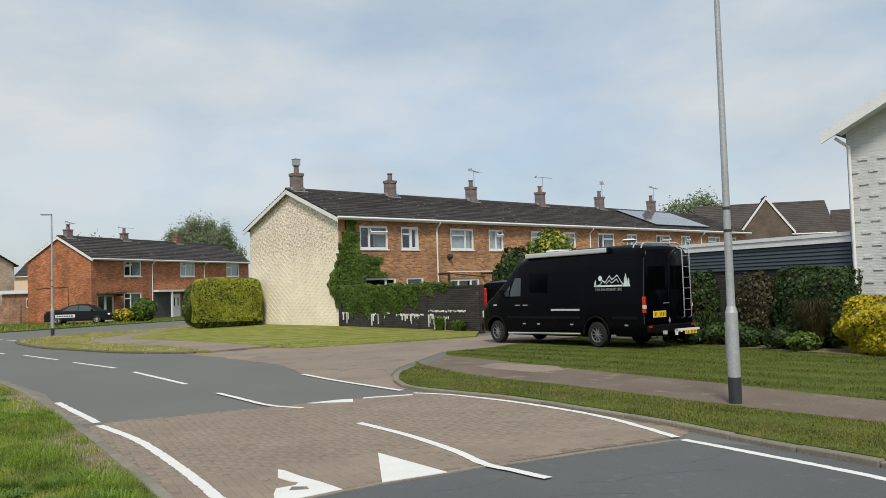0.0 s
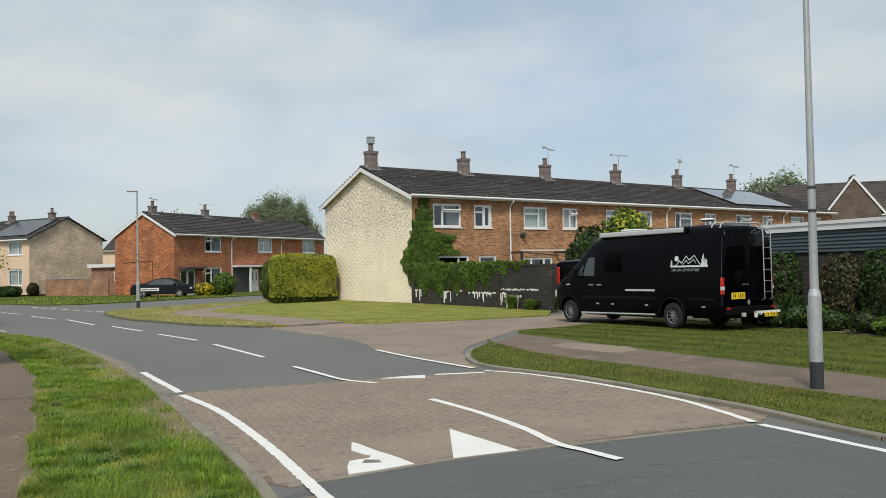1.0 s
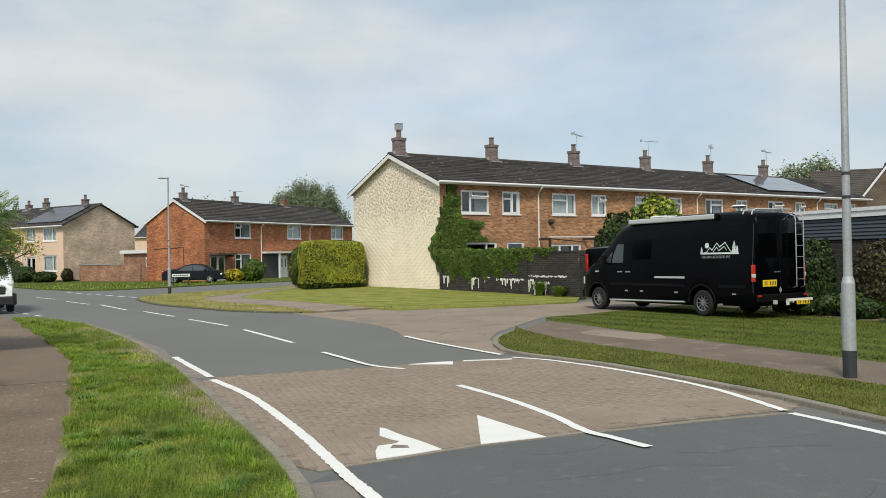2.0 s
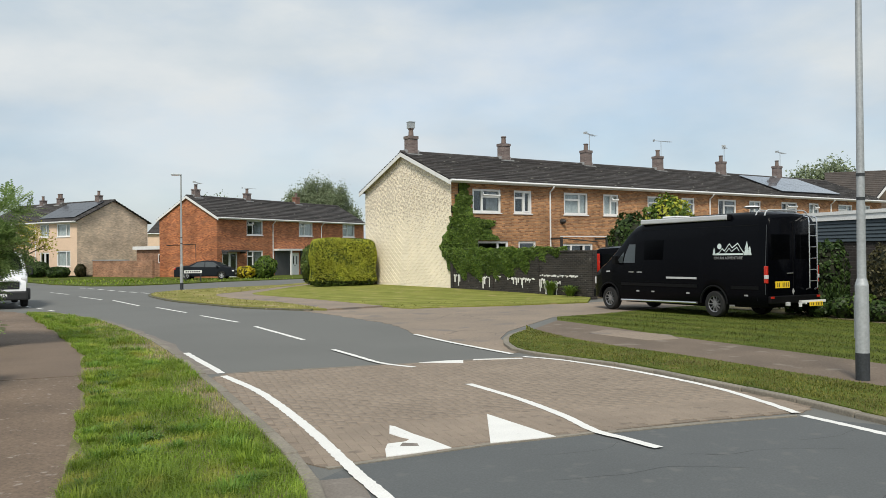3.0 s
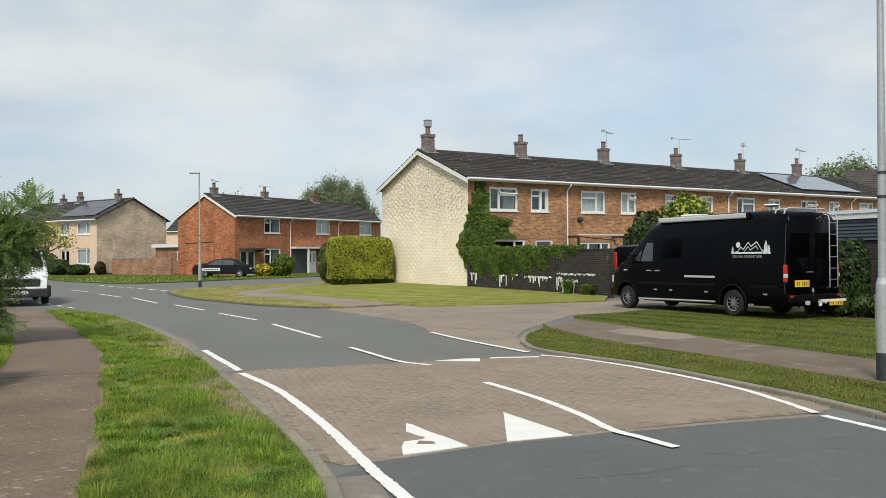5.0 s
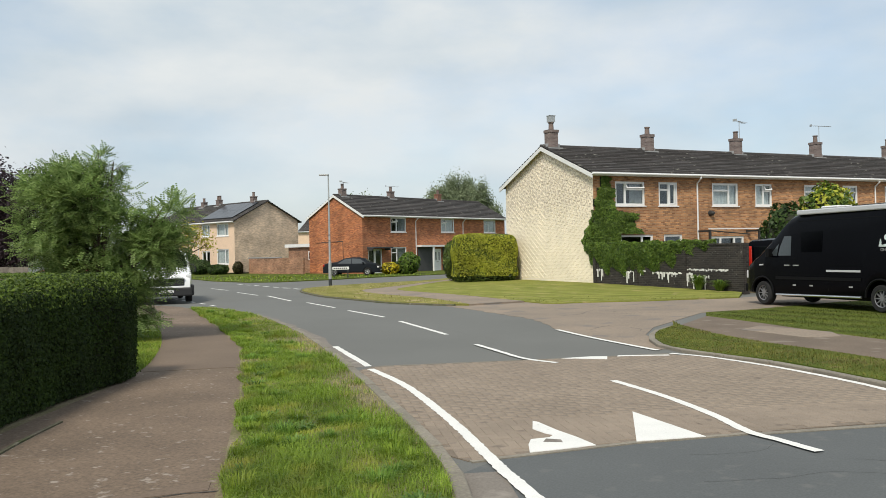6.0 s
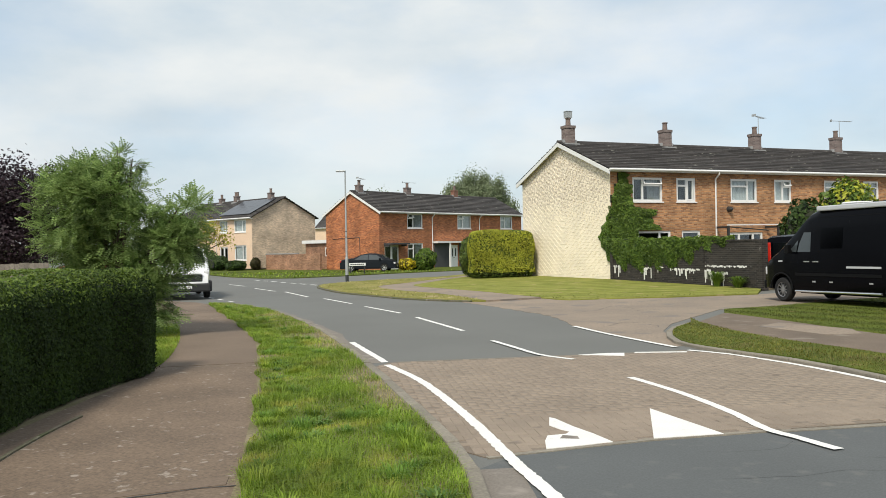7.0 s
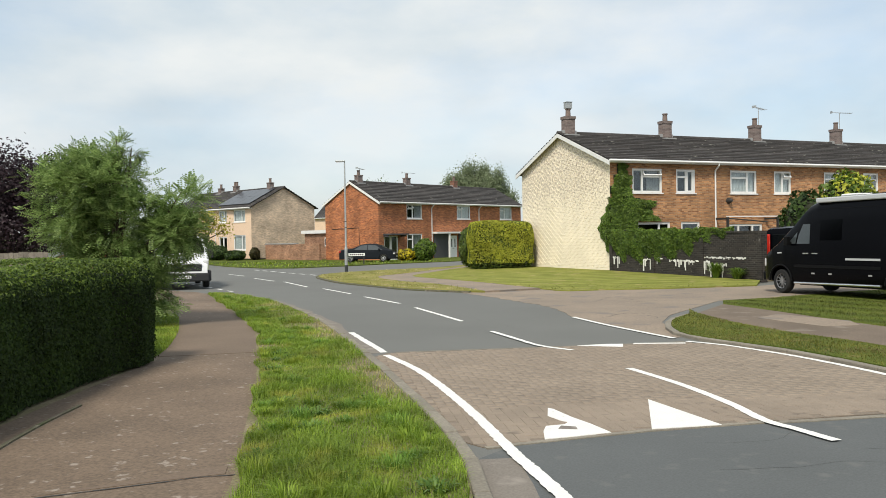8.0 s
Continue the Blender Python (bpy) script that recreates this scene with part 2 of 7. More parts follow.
M = {
    "asphalt_new": mat("darker_asphalt", (0.098, 0.104, 0.105), 0.85, var=0.16, scale=0.55, fine=55, bump=0.4, depth=0.006, spots=((0.112, 0.114, 0.111), 0.25, 0.60)),
    "asphalt": mat("asphalt", (0.140, 0.141, 0.132), 0.9, var=0.14, scale=0.28, fine=60, bump=0.35, depth=0.006),
    "asphalt_worn": mat("worn_asphalt", (0.20, 0.175, 0.15), 0.9, var=0.18, scale=0.7, fine=45, bump=0.4, depth=0.008, spots=((0.26, 0.23, 0.20), 0.5, 0.62)),
    "side_road": mat("side_road", (0.27, 0.212, 0.16), 0.9, var=0.26, scale=0.5, fine=22, bump=0.4, depth=0.008, tint=(0.195, 0.158, 0.125), spots=((0.175, 0.15, 0.13), 0.8, 0.58)),
    "paver": mat("paver", (0.262, 0.209, 0.160), 0.9, var=0.17, scale=0.9, fine=70, bump=0.4, depth=0.004, obj=0.06, spots=((0.16, 0.128, 0.10), 0.22, 0.62)),
    "paver_far": mat("paver_field", (0.262, 0.209, 0.160), 0.9, var=0.17, scale=0.9, fine=70, bump=0.4, depth=0.004, isle=0.06, spots=((0.18, 0.142, 0.11), 0.22, 0.62)),
    "paver_bed": mat("paver_bed", (0.20, 0.16, 0.123), 0.95, var=0.2, scale=1.0, fine=50, bump=0.3),
    "path": mat("footpath", (0.176, 0.127, 0.089), 0.92, var=0.34, scale=0.8, fine=38, bump=0.4, depth=0.006, spots=((0.29, 0.245, 0.205), 0.11, 0.635)),
    "path_far": mat("plain_footpath", (0.165, 0.125, 0.092), 0.92, var=0.3, scale=0.9, fine=30, bump=0.4, depth=0.006, spots=((0.20, 0.165, 0.13), 0.5, 0.60)),
    # darker tarmac for the repair by the crack and the painted tree shadow
    "path_dark": mat("footpath_repair_and_shadow", (0.165, 0.12, 0.086), 0.92, var=0.18, scale=0.8, fine=38, bump=0.4, depth=0.006),
    "kerb": mat("kerb_concrete", (0.23, 0.205, 0.165), 0.9, var=0.22, scale=2.5, fine=35, bump=0.3, obj=0.10),
    "paint": mat("road_paint", (0.74, 0.73, 0.70), 0.7, var=0.08, scale=3, fine=60, bump=0.3, spots=((0.42, 0.40, 0.38), 0.10, 0.70)),
    "moss_kerb": mat("mossy_edging", (0.135, 0.115, 0.085), 0.95, var=0.3, scale=3.0, fine=35, bump=0.5, tint=(0.06, 0.075, 0.025), spots=((0.24, 0.21, 0.17), 0.25, 0.62)),
    "soil": mat("soil", (0.22, 0.178, 0.115), 0.95, var=0.3, scale=2.0, fine=30, bump=0.6, depth=0.02, tint=(0.11, 0.105, 0.04)),
    "lawn_pale": mat("pale_lawn", (0.245, 0.245, 0.062), 0.95, var=0.2, scale=0.8, fine=20, bump=0.7, depth=0.03, tint=(0.155, 0.175, 0.036), spots=((0.30, 0.26, 0.11), 0.6, 0.60), spec=0.1, stripe=(0.30, 75)),
    "lawn_dry": mat("dry_verge_grass", (0.26, 0.235, 0.075), 0.95, var=0.24, scale=0.7, fine=18, bump=0.7, depth=0.03, tint=(0.15, 0.155, 0.035), spots=((0.33, 0.27, 0.15), 0.7, 0.58), spec=0.1),
    "lawn": mat("lawn", (0.105, 0.125, 0.024), 0.95, var=0.22, scale=1.1, fine=28, bump=0.7, depth=0.03, tint=(0.065, 0.092, 0.016), spots=((0.17, 0.15, 0.055), 0.45, 0.63), spec=0.1, stripe=(0.30, -36)),
    "field": mat("far_grass", (0.09, 0.115, 0.04), 0.95, var=0.3, scale=0.3, fine=3, bump=0.2, spec=0.1),
    "brick_orange": brick_mat("orange_brick", (0.60, 0.305, 0.135), (0.25, 0.105, 0.046), (0.40, 0.28, 0.18), relief=0.03, grime=0.35),
    "brick_red": brick_mat("red_brick", (0.66, 0.245, 0.095), (0.30, 0.092, 0.040), (0.34, 0.19, 0.12), relief=0.03, grime=0.35),
    "brick_faded": brick_mat("faded_red_brick", (0.52, 0.275, 0.165), (0.27, 0.135, 0.08), (0.42, 0.30, 0.215), relief=0.03, grime=0.4),
    "brick_tan": brick_mat("tan_brick", (0.86, 0.68, 0.51), (0.57, 0.43, 0.31), (0.64, 0.52, 0.40), relief=0.02),
    "brick_grey": brick_mat("grey_brown_brick", (0.040, 0.032, 0.028), (0.014, 0.012, 0.011), (0.058, 0.052, 0.046), relief=0.03, patch=((0.34, 0.32, 0.30), 0.16, 0.63)),
    "brick_chimney": brick_mat("chimney_brick", (0.23, 0.175, 0.16), (0.14, 0.105, 0.098), (0.27, 0.23, 0.21)),
    "brick_chimney_red": brick_mat("red_chimney_brick", (0.30, 0.13, 0.08), (0.22, 0.09, 0.05), (0.22, 0.17, 0.14)),
    "brick_white": brick_mat("white_painted_brick", (0.60, 0.60, 0.59), (0.52, 0.53, 0.53), (0.60, 0.60, 0.59), relief=0.006, grime=0.1),
    "brick_brown": brick_mat("brown_brick", (0.17, 0.125, 0.09), (0.12, 0.09, 0.065), (0.14, 0.115, 0.09)),
    "gable_cream": brick_mat("cream_painted_brick", (0.92, 0.825, 0.665), (0.895, 0.80, 0.64), (0.875, 0.775, 0.615), joint=0.012, relief=0.005, patch=((0.42, 0.345, 0.285), 0.12, 0.49), patch_from=(1.4, 4.2), grime=0.08),
    "peach": mat("peach_render", (0.76, 0.56, 0.41), 0.85, var=0.10, scale=1.2, fine=20, bump=0.2),
    "tile": mat("roof_tile", (0.050, 0.044, 0.042), 0.85, isle=0.32, var=0.30, scale=1.3, fine=14, bump=0.4, depth=0.02, tint=(0.042, 0.038, 0.036), spots=((0.27, 0.26, 0.22), 0.13, 0.64, (0.3, 1.0, 1.0))),
    "tile_brown": mat("brown_roof_tile", (0.080, 0.066, 0.058), 0.85, var=0.30, scale=1.3, fine=14, bump=0.4, depth=0.02, tint=(0.052, 0.044, 0.04)),
    "white": mat("white_upvc", (0.80, 0.80, 0.79), 0.4, var=0.05, scale=2, fine=20, bump=0.03),
    "white_trim": mat("white_fascia", (0.76, 0.76, 0.75), 0.5, var=0.08, scale=2, fine=20, bump=0.05),
    "glass": glass_mat("window_glass"),
    "room": mat("dim_room", (0.10, 0.095, 0.09), 0.9, var=0.2, scale=1, fine=10, bump=0),
    "curtain": mat("net_curtain", (0.82, 0.82, 0.82), 0.9, var=0.12, scale=4, fine=18, bump=0.3),
    "curtain_grey": mat("grey_curtain", (0.38, 0.38, 0.39), 0.9, var=0.15, scale=4, fine=18, bump=0.3),
    "lead": mat("lead_flashing", (0.34, 0.34, 0.34), 0.6, var=0.15, scale=3, fine=20),
    "clay": mat("clay_pot", (0.20, 0.15, 0.13), 0.85, var=0.2, scale=3, fine=20),
    "galv": mat("galvanised_steel", (0.42, 0.44, 0.45), 0.55, 0.35, var=0.14, scale=2.5, fine=30, bump=0.06),
    "crack": mat("road_crack", (0.05, 0.05, 0.05), 0.95, var=0.2),
    "black_paint": mat("dark_band", (0.035, 0.04, 0.045), 0.6, var=0.3, scale=5, fine=40),
    "dark_metal": mat("dark_metal", (0.05, 0.05, 0.05), 0.5, 0.4, var=0.2),
    "chrome": mat("brushed_chrome", (0.75, 0.75, 0.75), 0.25, 0.9, var=0.05, bump=0.0),
    "rim_dark": mat("dark_alloy", (0.30, 0.30, 0.31), 0.35, 0.6, var=0.1, bump=0.0),
    "silver": mat("silver_plastic", (0.55, 0.56, 0.57), 0.45, 0.2, var=0.06, bump=0.02),
    "van_black": mat("black_car_paint", (0.0014, 0.0016, 0.0028), 0.24, var=0.10, scale=1.0, fine=15, bump=0.0, spec=0.09),
    "van_trim": mat("van_black_plastic", (0.0035, 0.0035, 0.004), 0.6, var=0.2, bump=0.05, spec=0.15),
    "van_glass": mat("privacy_glass", (0.0012, 0.0014, 0.0018), 0.1, var=0.02, bump=0.0, spec=0.08),
    "car_dark": mat("slate_car_paint", (0.016, 0.019, 0.024), 0.5, 0.0, var=0.05, bump=0.0, spec=0.06),
    "car_white": mat("white_car_paint", (0.78, 0.78, 0.78), 0.3, var=0.03, bump=0.0, coat=0.8),
    "car_red": mat("red_car_paint", (0.35, 0.03, 0.03), 0.3, var=0.04, bump=0.0, coat=0.8),
    "trim_black": mat("black_plastic", (0.022, 0.022, 0.023), 0.6, var=0.15, bump=0.05),
    "tyre": mat("tyre_rubber", (0.012, 0.012, 0.012), 0.85, var=0.2, fine=60),
    "car_glass": mat("tinted_car_glass", (0.004, 0.005, 0.006), 0.08, var=0.02, bump=0.0, spec=0.3),
    "cab_glass": mat("pale_car_glass", (0.055, 0.065, 0.07), 0.08, var=0.15, scale=2, bump=0.0, spec=0.7),
    "lamp_red": mat("red_lens", (0.50, 0.025, 0.015), 0.2, var=0.05, bump=0.0, coat=0.5),
    "lamp_clear": mat("clear_lens", (0.60, 0.60, 0.60), 0.15, var=0.08, bump=0.0, coat=0.5),
    "plate_yellow": mat("yellow_plate", (0.85, 0.58, 0.03), 0.4, var=0.03, bump=0.0),
    "plate_white": mat("white_plate", (0.75, 0.75, 0.73), 0.4, var=0.03, bump=0.0),
    "decal": mat("white_decal", (0.62, 0.70, 0.68), 0.5, var=0.03, bump=0.0),
    "clad": mat("slate_blue_cladding", (0.052, 0.070, 0.084), 0.6, var=0.12, scale=1.5, fine=20, bump=0.08),
    "grey_clad": mat("grey_panel", (0.06, 0.062, 0.066), 0.7, var=0.15, scale=2, fine=20),
    "wood_fence": mat("weathered_fence_wood", (0.24, 0.21, 0.175), 0.85, var=0.25, scale=2, fine=25, bump=0.3, obj=0.15),
    "bark": mat("bark", (0.11, 0.085, 0.06), 0.9, var=0.3, scale=5, fine=25, bump=0.6, depth=0.02),
    "solar_dark": mat("dark_solar_glass", (0.030, 0.035, 0.045), 0.3, var=0.1, bump=0.0, coat=0.2),
    "solar": mat("solar_glass", (0.11, 0.125, 0.15), 0.22, 0.35, var=0.1, bump=0.0, coat=0.8),
    # near-black filling behind foliage: twigs with the inner shade in their colour
    "shaded_twig": mat("shaded_twigs", (0.022, 0.026, 0.012), 0.95, var=0.4, scale=4, fine=20, bump=0.5, depth=0.03),
    # hedge light in two leaf colours: shaded sides dark, sunlit top lighter
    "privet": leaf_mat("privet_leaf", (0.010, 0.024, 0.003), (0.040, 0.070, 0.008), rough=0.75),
    "privet_lit_top": leaf_mat("privet_lit_top_leaf", (0.05, 0.09, 0.010), (0.15, 0.21, 0.028)),
    "rowan": leaf_mat("rowan_leaf", (0.135, 0.22, 0.06), (0.33, 0.43, 0.15), through=0.45, patchy=(0.55, 1.35)),
    "ivy": leaf_mat("ivy_leaf", (0.050, 0.100, 0.014), (0.165, 0.245, 0.036)),
    "golden": leaf_mat("golden_conifer_leaf", (0.30, 0.32, 0.032), (0.46, 0.47, 0.055), patchy=(0.7, 1.25)),
    "conifer": leaf_mat("dark_conifer_leaf", (0.045, 0.075, 0.014), (0.11, 0.15, 0.026)),
    "yellow": leaf_mat("yellow_shrub_leaf", (0.38, 0.30, 0.012), (0.62, 0.52, 0.03)),
    "shrub": leaf_mat("shrub_leaf", (0.020, 0.045, 0.012), (0.070, 0.115, 0.026)),
    "bronze": leaf_mat("bronze_shrub_leaf", (0.034, 0.032, 0.014), (0.11, 0.098, 0.042)),
    "purple": leaf_mat("purple_tree_leaf", (0.020, 0.012, 0.016), (0.05, 0.03, 0.038)),
    # far foliage: distance haze put into the leaf colour as a paler green
    "birch": leaf_mat("hazy_birch_leaf", (0.19, 0.235, 0.13), (0.31, 0.36, 0.22), through=0.4),
    "acacia": leaf_mat("yellow_green_leaf", (0.28, 0.27, 0.02), (0.46, 0.42, 0.05)),
    "blade": leaf_mat("grass_blade", (0.14, 0.235, 0.022), (0.30, 0.40, 0.050), through=0.4, patchy=(0.66, 1.25), drift=((0.37, 0.39, 0.066), 0.5, 0.30)),
    "blade_lush": leaf_mat("lush_grass_blade", (0.09, 0.19, 0.026), (0.22, 0.35, 0.055), through=0.35, patchy=(0.7, 1.3)),
    "blade_straw": leaf_mat("straw_blade", (0.30, 0.26, 0.10), (0.46, 0.41, 0.17), through=0.2),
    "weed": leaf_mat("broad_weed_leaf", (0.07, 0.15, 0.025), (0.16, 0.26, 0.05), through=0.2),
    "blade_short": leaf_mat("mown_grass_blade", (0.115, 0.125, 0.018), (0.225, 0.215, 0.042), through=0.3, drift=((0.20, 0.17, 0.06), 0.7, 0.35)),
    "blade_rows": leaf_mat("row_mown_grass_blade", (0.068, 0.088, 0.012), (0.14, 0.150, 0.025), through=0.3, rows=(1.05, -36)),
    "blade_pale": leaf_mat("pale_mown_grass_blade", (0.11, 0.135, 0.022), (0.22, 0.23, 0.05), through=0.3, rows=(1.1, 75)),
}


# ---------------------------------------------------------------- mesh helpers
def mesh_of(bm, name, material, smooth=False):
    me = bpy.data.meshes.new(name)
    bm.normal_update()
    bm.to_mesh(me)
    bm.free()
    for one in (material if isinstance(material, (list, tuple)) else [material]):
        me.materials.append(one)
    if smooth:
        me.shade_smooth()
        me.set_sharp_from_angle(angle=radians(38))
    return me


def part(name, bm, material, parent=None, label="", smooth=False, m=None):
    ob = new(name, mesh_of(bm, name, material, smooth))
    ob.parent = parent
    if m is not None:
        ob.matrix_basis = m
    return tagged(ob, label)


def empty(name, m, label, category, group=""):
    ob = new(name)
    ob.empty_display_size = 0.2
    ob.matrix_basis = m
    return tagged(ob, label, category, group)


def box(bm, x0, x1, y0, y1, z0, z1, bevel=0.0):
    vs = [bm.verts.new((x, y, z)) for x in (x0, x1) for y in (y0, y1) for z in (z0, z1)]
    fs = [bm.faces.new([vs[i] for i in f]) for f in ((0, 1, 3, 2), (4, 6, 7, 5), (0, 4, 5, 1), (2, 3, 7, 6), (0, 2, 6, 4), (1, 5, 7, 3))]
    if bevel:
        es = list({e for f in fs for e in f.edges})
        bmesh.ops.bevel(bm, geom=es, offset=bevel, segments=2, affect="EDGES", profile=0.5)
    return bm


def boxes(*rows, bevel=0.0):
    bm = bmesh.new()
    for r in rows:
        box(bm, *r, bevel=bevel)
    return bm


def slab(points, z0, z1):
    """A flat slab over an outline of plan points. z1: a number, or a height for each point."""
    bm = bmesh.new()
    tops = z1 if isinstance(z1, (list, tuple)) else [z1] * len(points)
    top = [bm.verts.new((x, y, z)) for (x, y), z in zip(points, tops)]
    low = [bm.verts.new((x, y, z0)) for x, y in points]
    n = len(points)
    bm.faces.new(top)
    for i in range(n):
        bm.faces.new((top[i], low[i], low[(i + 1) % n], top[(i + 1) % n]))
    bmesh.ops.recalc_face_normals(bm, faces=bm.faces)
    if bm.faces[0:1] and sum(f.normal.z * f.calc_area() for f in bm.faces) < 0:
        bmesh.ops.reverse_faces(bm, faces=bm.faces)
    bmesh.ops.triangulate(bm, faces=[f for f in bm.faces if len(f.verts) > 4])
    return bm


def tube(bm, p, q, r0, r1=None, seg=12, caps=True):
    p, q = Vector(p), Vector(q)
    r1 = r0 if r1 is None else r1
    turn = (q - p).to_track_quat("Z", "Y").to_matrix()
    a = [bm.verts.new(p + turn @ Vector((r0 * math.cos(2 * math.pi * i / seg), r0 * math.sin(2 * math.pi * i / seg), 0))) for i in range(seg)]
    b = [bm.verts.new(q + turn @ Vector((r1 * math.cos(2 * math.pi * i / seg), r1 * math.sin(2 * math.pi * i / seg), 0))) for i in range(seg)]
    for i in range(seg):
        bm.faces.new((a[i], a[(i + 1) % seg], b[(i + 1) % seg], b[i]))
    if caps:
        bm.faces.new(a[::-1])
        bm.faces.new(b)
    return bm


def tubes(*rows, seg=10):
    bm = bmesh.new()
    for r in rows:
        tube(bm, *r, seg=seg)
    return bm


def pipe(points, r, seg=8):
    bm = bmesh.new()
    for p, q in zip(points, points[1:]):
        tube(bm, p, q, r, seg=seg)
    return bm


def prism(outline, x0, x1):
    """An outline in y and z, drawn out from x0 to x1."""
    bm = bmesh.new()
    a = [bm.verts.new((x0, y, z)) for y, z in outline]
    b = [bm.verts.new((x1, y, z)) for y, z in outline]
    n = len(outline)
    bm.faces.new(a)
    bm.faces.new(b[::-1])
    for i in range(n):
        bm.faces.new((a[i], b[i], b[(i + 1) % n], a[(i + 1) % n]))
    bmesh.ops.recalc_face_normals(bm, faces=bm.faces)
    return bm


def pierced(w, h, holes, thick=0.25):
    """A wall in the x-z plane, outer face at y = 0, going back to y = thick, with openings (x0, x1, z0, z1) right through it."""
    bm = bmesh.new()
    xs = sorted({0.0, w, *[v for o in holes for v in o[:2]]})
    zs = sorted({0.0, h, *[v for o in holes for v in o[2:]]})

    def solid(i, j):
        if not (0 <= i < len(xs) - 1 and 0 <= j < len(zs) - 1):
            return False
        cx, cz = (xs[i] + xs[i + 1]) / 2, (zs[j] + zs[j + 1]) / 2
        return not any(a < cx < b and c < cz < d for a, b, c, d in holes)

    def quad(*v):
        bm.faces.new([bm.verts.new(p) for p in v])

    for i in range(len(xs) - 1):
        for j in range(len(zs) - 1):
            if not solid(i, j):
                continue
            a, b, c, d = xs[i], xs[i + 1], zs[j], zs[j + 1]
            quad((a, 0, c), (b, 0, c), (b, 0, d), (a, 0, d))
            quad((a, thick, c), (a, thick, d), (b, thick, d), (b, thick, c))
            if not solid(i - 1, j):
                quad((a, 0, c), (a, 0, d), (a, thick, d), (a, thick, c))
            if not solid(i + 1, j):
                quad((b, 0, c), (b, thick, c), (b, thick, d), (b, 0, d))
            if not solid(i, j - 1):
                quad((a, 0, c), (a, thick, c), (b, thick, c), (b, 0, c))
            if not solid(i, j + 1):
                quad((a, 0, d), (b, 0, d), (b, thick, d), (a, thick, d))
    return bm


def leaves(points, normals, size, seed, flop=0.6, shape=1.6):
    """Many small pointed leaves, one at each point, facing roughly along its normal."""
    rng = np.random.default_rng(seed)
    n = len(points)
    p, nn = np.asarray(points, float), np.asarray(normals, float)
    nn = nn + rng.normal(0, flop, (n, 3))
    nn /= np.linalg.norm(nn, axis=1)[:, None] + 1e-9
    t = rng.normal(0, 1, (n, 3))
    t -= nn * (t * nn).sum(1)[:, None]
    t /= np.linalg.norm(t, axis=1)[:, None] + 1e-9
    s = np.cross(nn, t)
    k = (size * rng.uniform(0.6, 1.35, n))[:, None]
    v = np.stack([p - t * k * shape / 2, p + s * k / 2 + nn * k * 0.12, p + t * k * shape / 2, p - s * k / 2 + nn * k * 0.12], 1).reshape(-1, 3)
    return v, np.arange(4 * n).reshape(-1, 4)


def raw_mesh(name, v, f, material):
    me = bpy.data.meshes.new(name)
    v, f = np.asarray(v, np.float32), np.asarray(f, np.int32)
    me.vertices.add(len(v))
    me.vertices.foreach_set("co", v.ravel())
    me.loops.add(f.size)
    me.loops.foreach_set("vertex_index", f.ravel())
    me.polygons.add(len(f))
    me.polygons.foreach_set("loop_start", np.arange(0, f.size, f.shape[1], dtype=np.int32))
    me.update()
    me.validate()
    me.materials.append(material)
    return me


def leaf_part(name, v, f, material, parent=None, kind="", label=""):
    ob = new(name, raw_mesh(name, v, f, material))
    ob.parent = parent
    return tagged(ob, label, kind=kind)


def offset(line, d):
    """A line of plan points moved d metres to its left."""
    out = []
    for i, p in enumerate(line):
        a, b = Vector(line[max(i - 1, 0)]), Vector(line[min(i + 1, len(line) - 1)])
        t = (b - a).normalized()
        out.append((p[0] - t.y * d, p[1] + t.x * d))
    return out


def smooth_line(line, step=0.5):
    """Points at even steps along a Catmull-Rom curve through the given plan points."""
    pts = [Vector(p) for p in line]
    pts = [2 * pts[0] - pts[1], *pts, 2 * pts[-1] - pts[-2]]
    out = []
    for a, b, c, d in zip(pts, pts[1:], pts[2:], pts[3:]):
        k = max(1, int((c - b).length / step))
        for i in range(k):
            t = i / k
            q = 0.5 * ((2 * b) + (c - a) * t + (2 * a - 5 * b + 4 * c - d) * t * t + (3 * b - a - 3 * c + d) * t ** 3)
            out.append((q.x, q.y))
    out.append(tuple(pts[-2]))
    return out


def band(line, half, z, ragged=0.0):
    """A flat strip along a line; half: half its width; ragged: how far its edges wander."""
    bm = bmesh.new()
    rng = random.Random(len(line) + int(1000 * half))
    L = [offset(line, half + d)[i] for i, d in enumerate([rng.uniform(-ragged, ragged) for _ in line])]
    R = [offset(line, -half - d)[i] for i, d in enumerate([rng.uniform(-ragged, ragged) for _ in line])]
    a = [bm.verts.new((*p, z)) for p in L]
    b = [bm.verts.new((*p, z)) for p in R]
    for i in range(len(line) - 1):
        bm.faces.new((b[i], b[i + 1], a[i + 1], a[i]))
    return bm


def inside(poly, x, y):
    """Whether plan points lie inside an outline (numpy arrays)."""
    r = np.zeros(len(x), bool)
    n = len(poly)
    for i in range(n):
        (x0, y0), (x1, y1) = poly[i], poly[(i + 1) % n]
        c = ((y0 > y) != (y1 > y)) & (x < (x1 - x0) * (y - y0) / (y1 - y0 + 1e-12) + x0)
        r ^= c
    return r

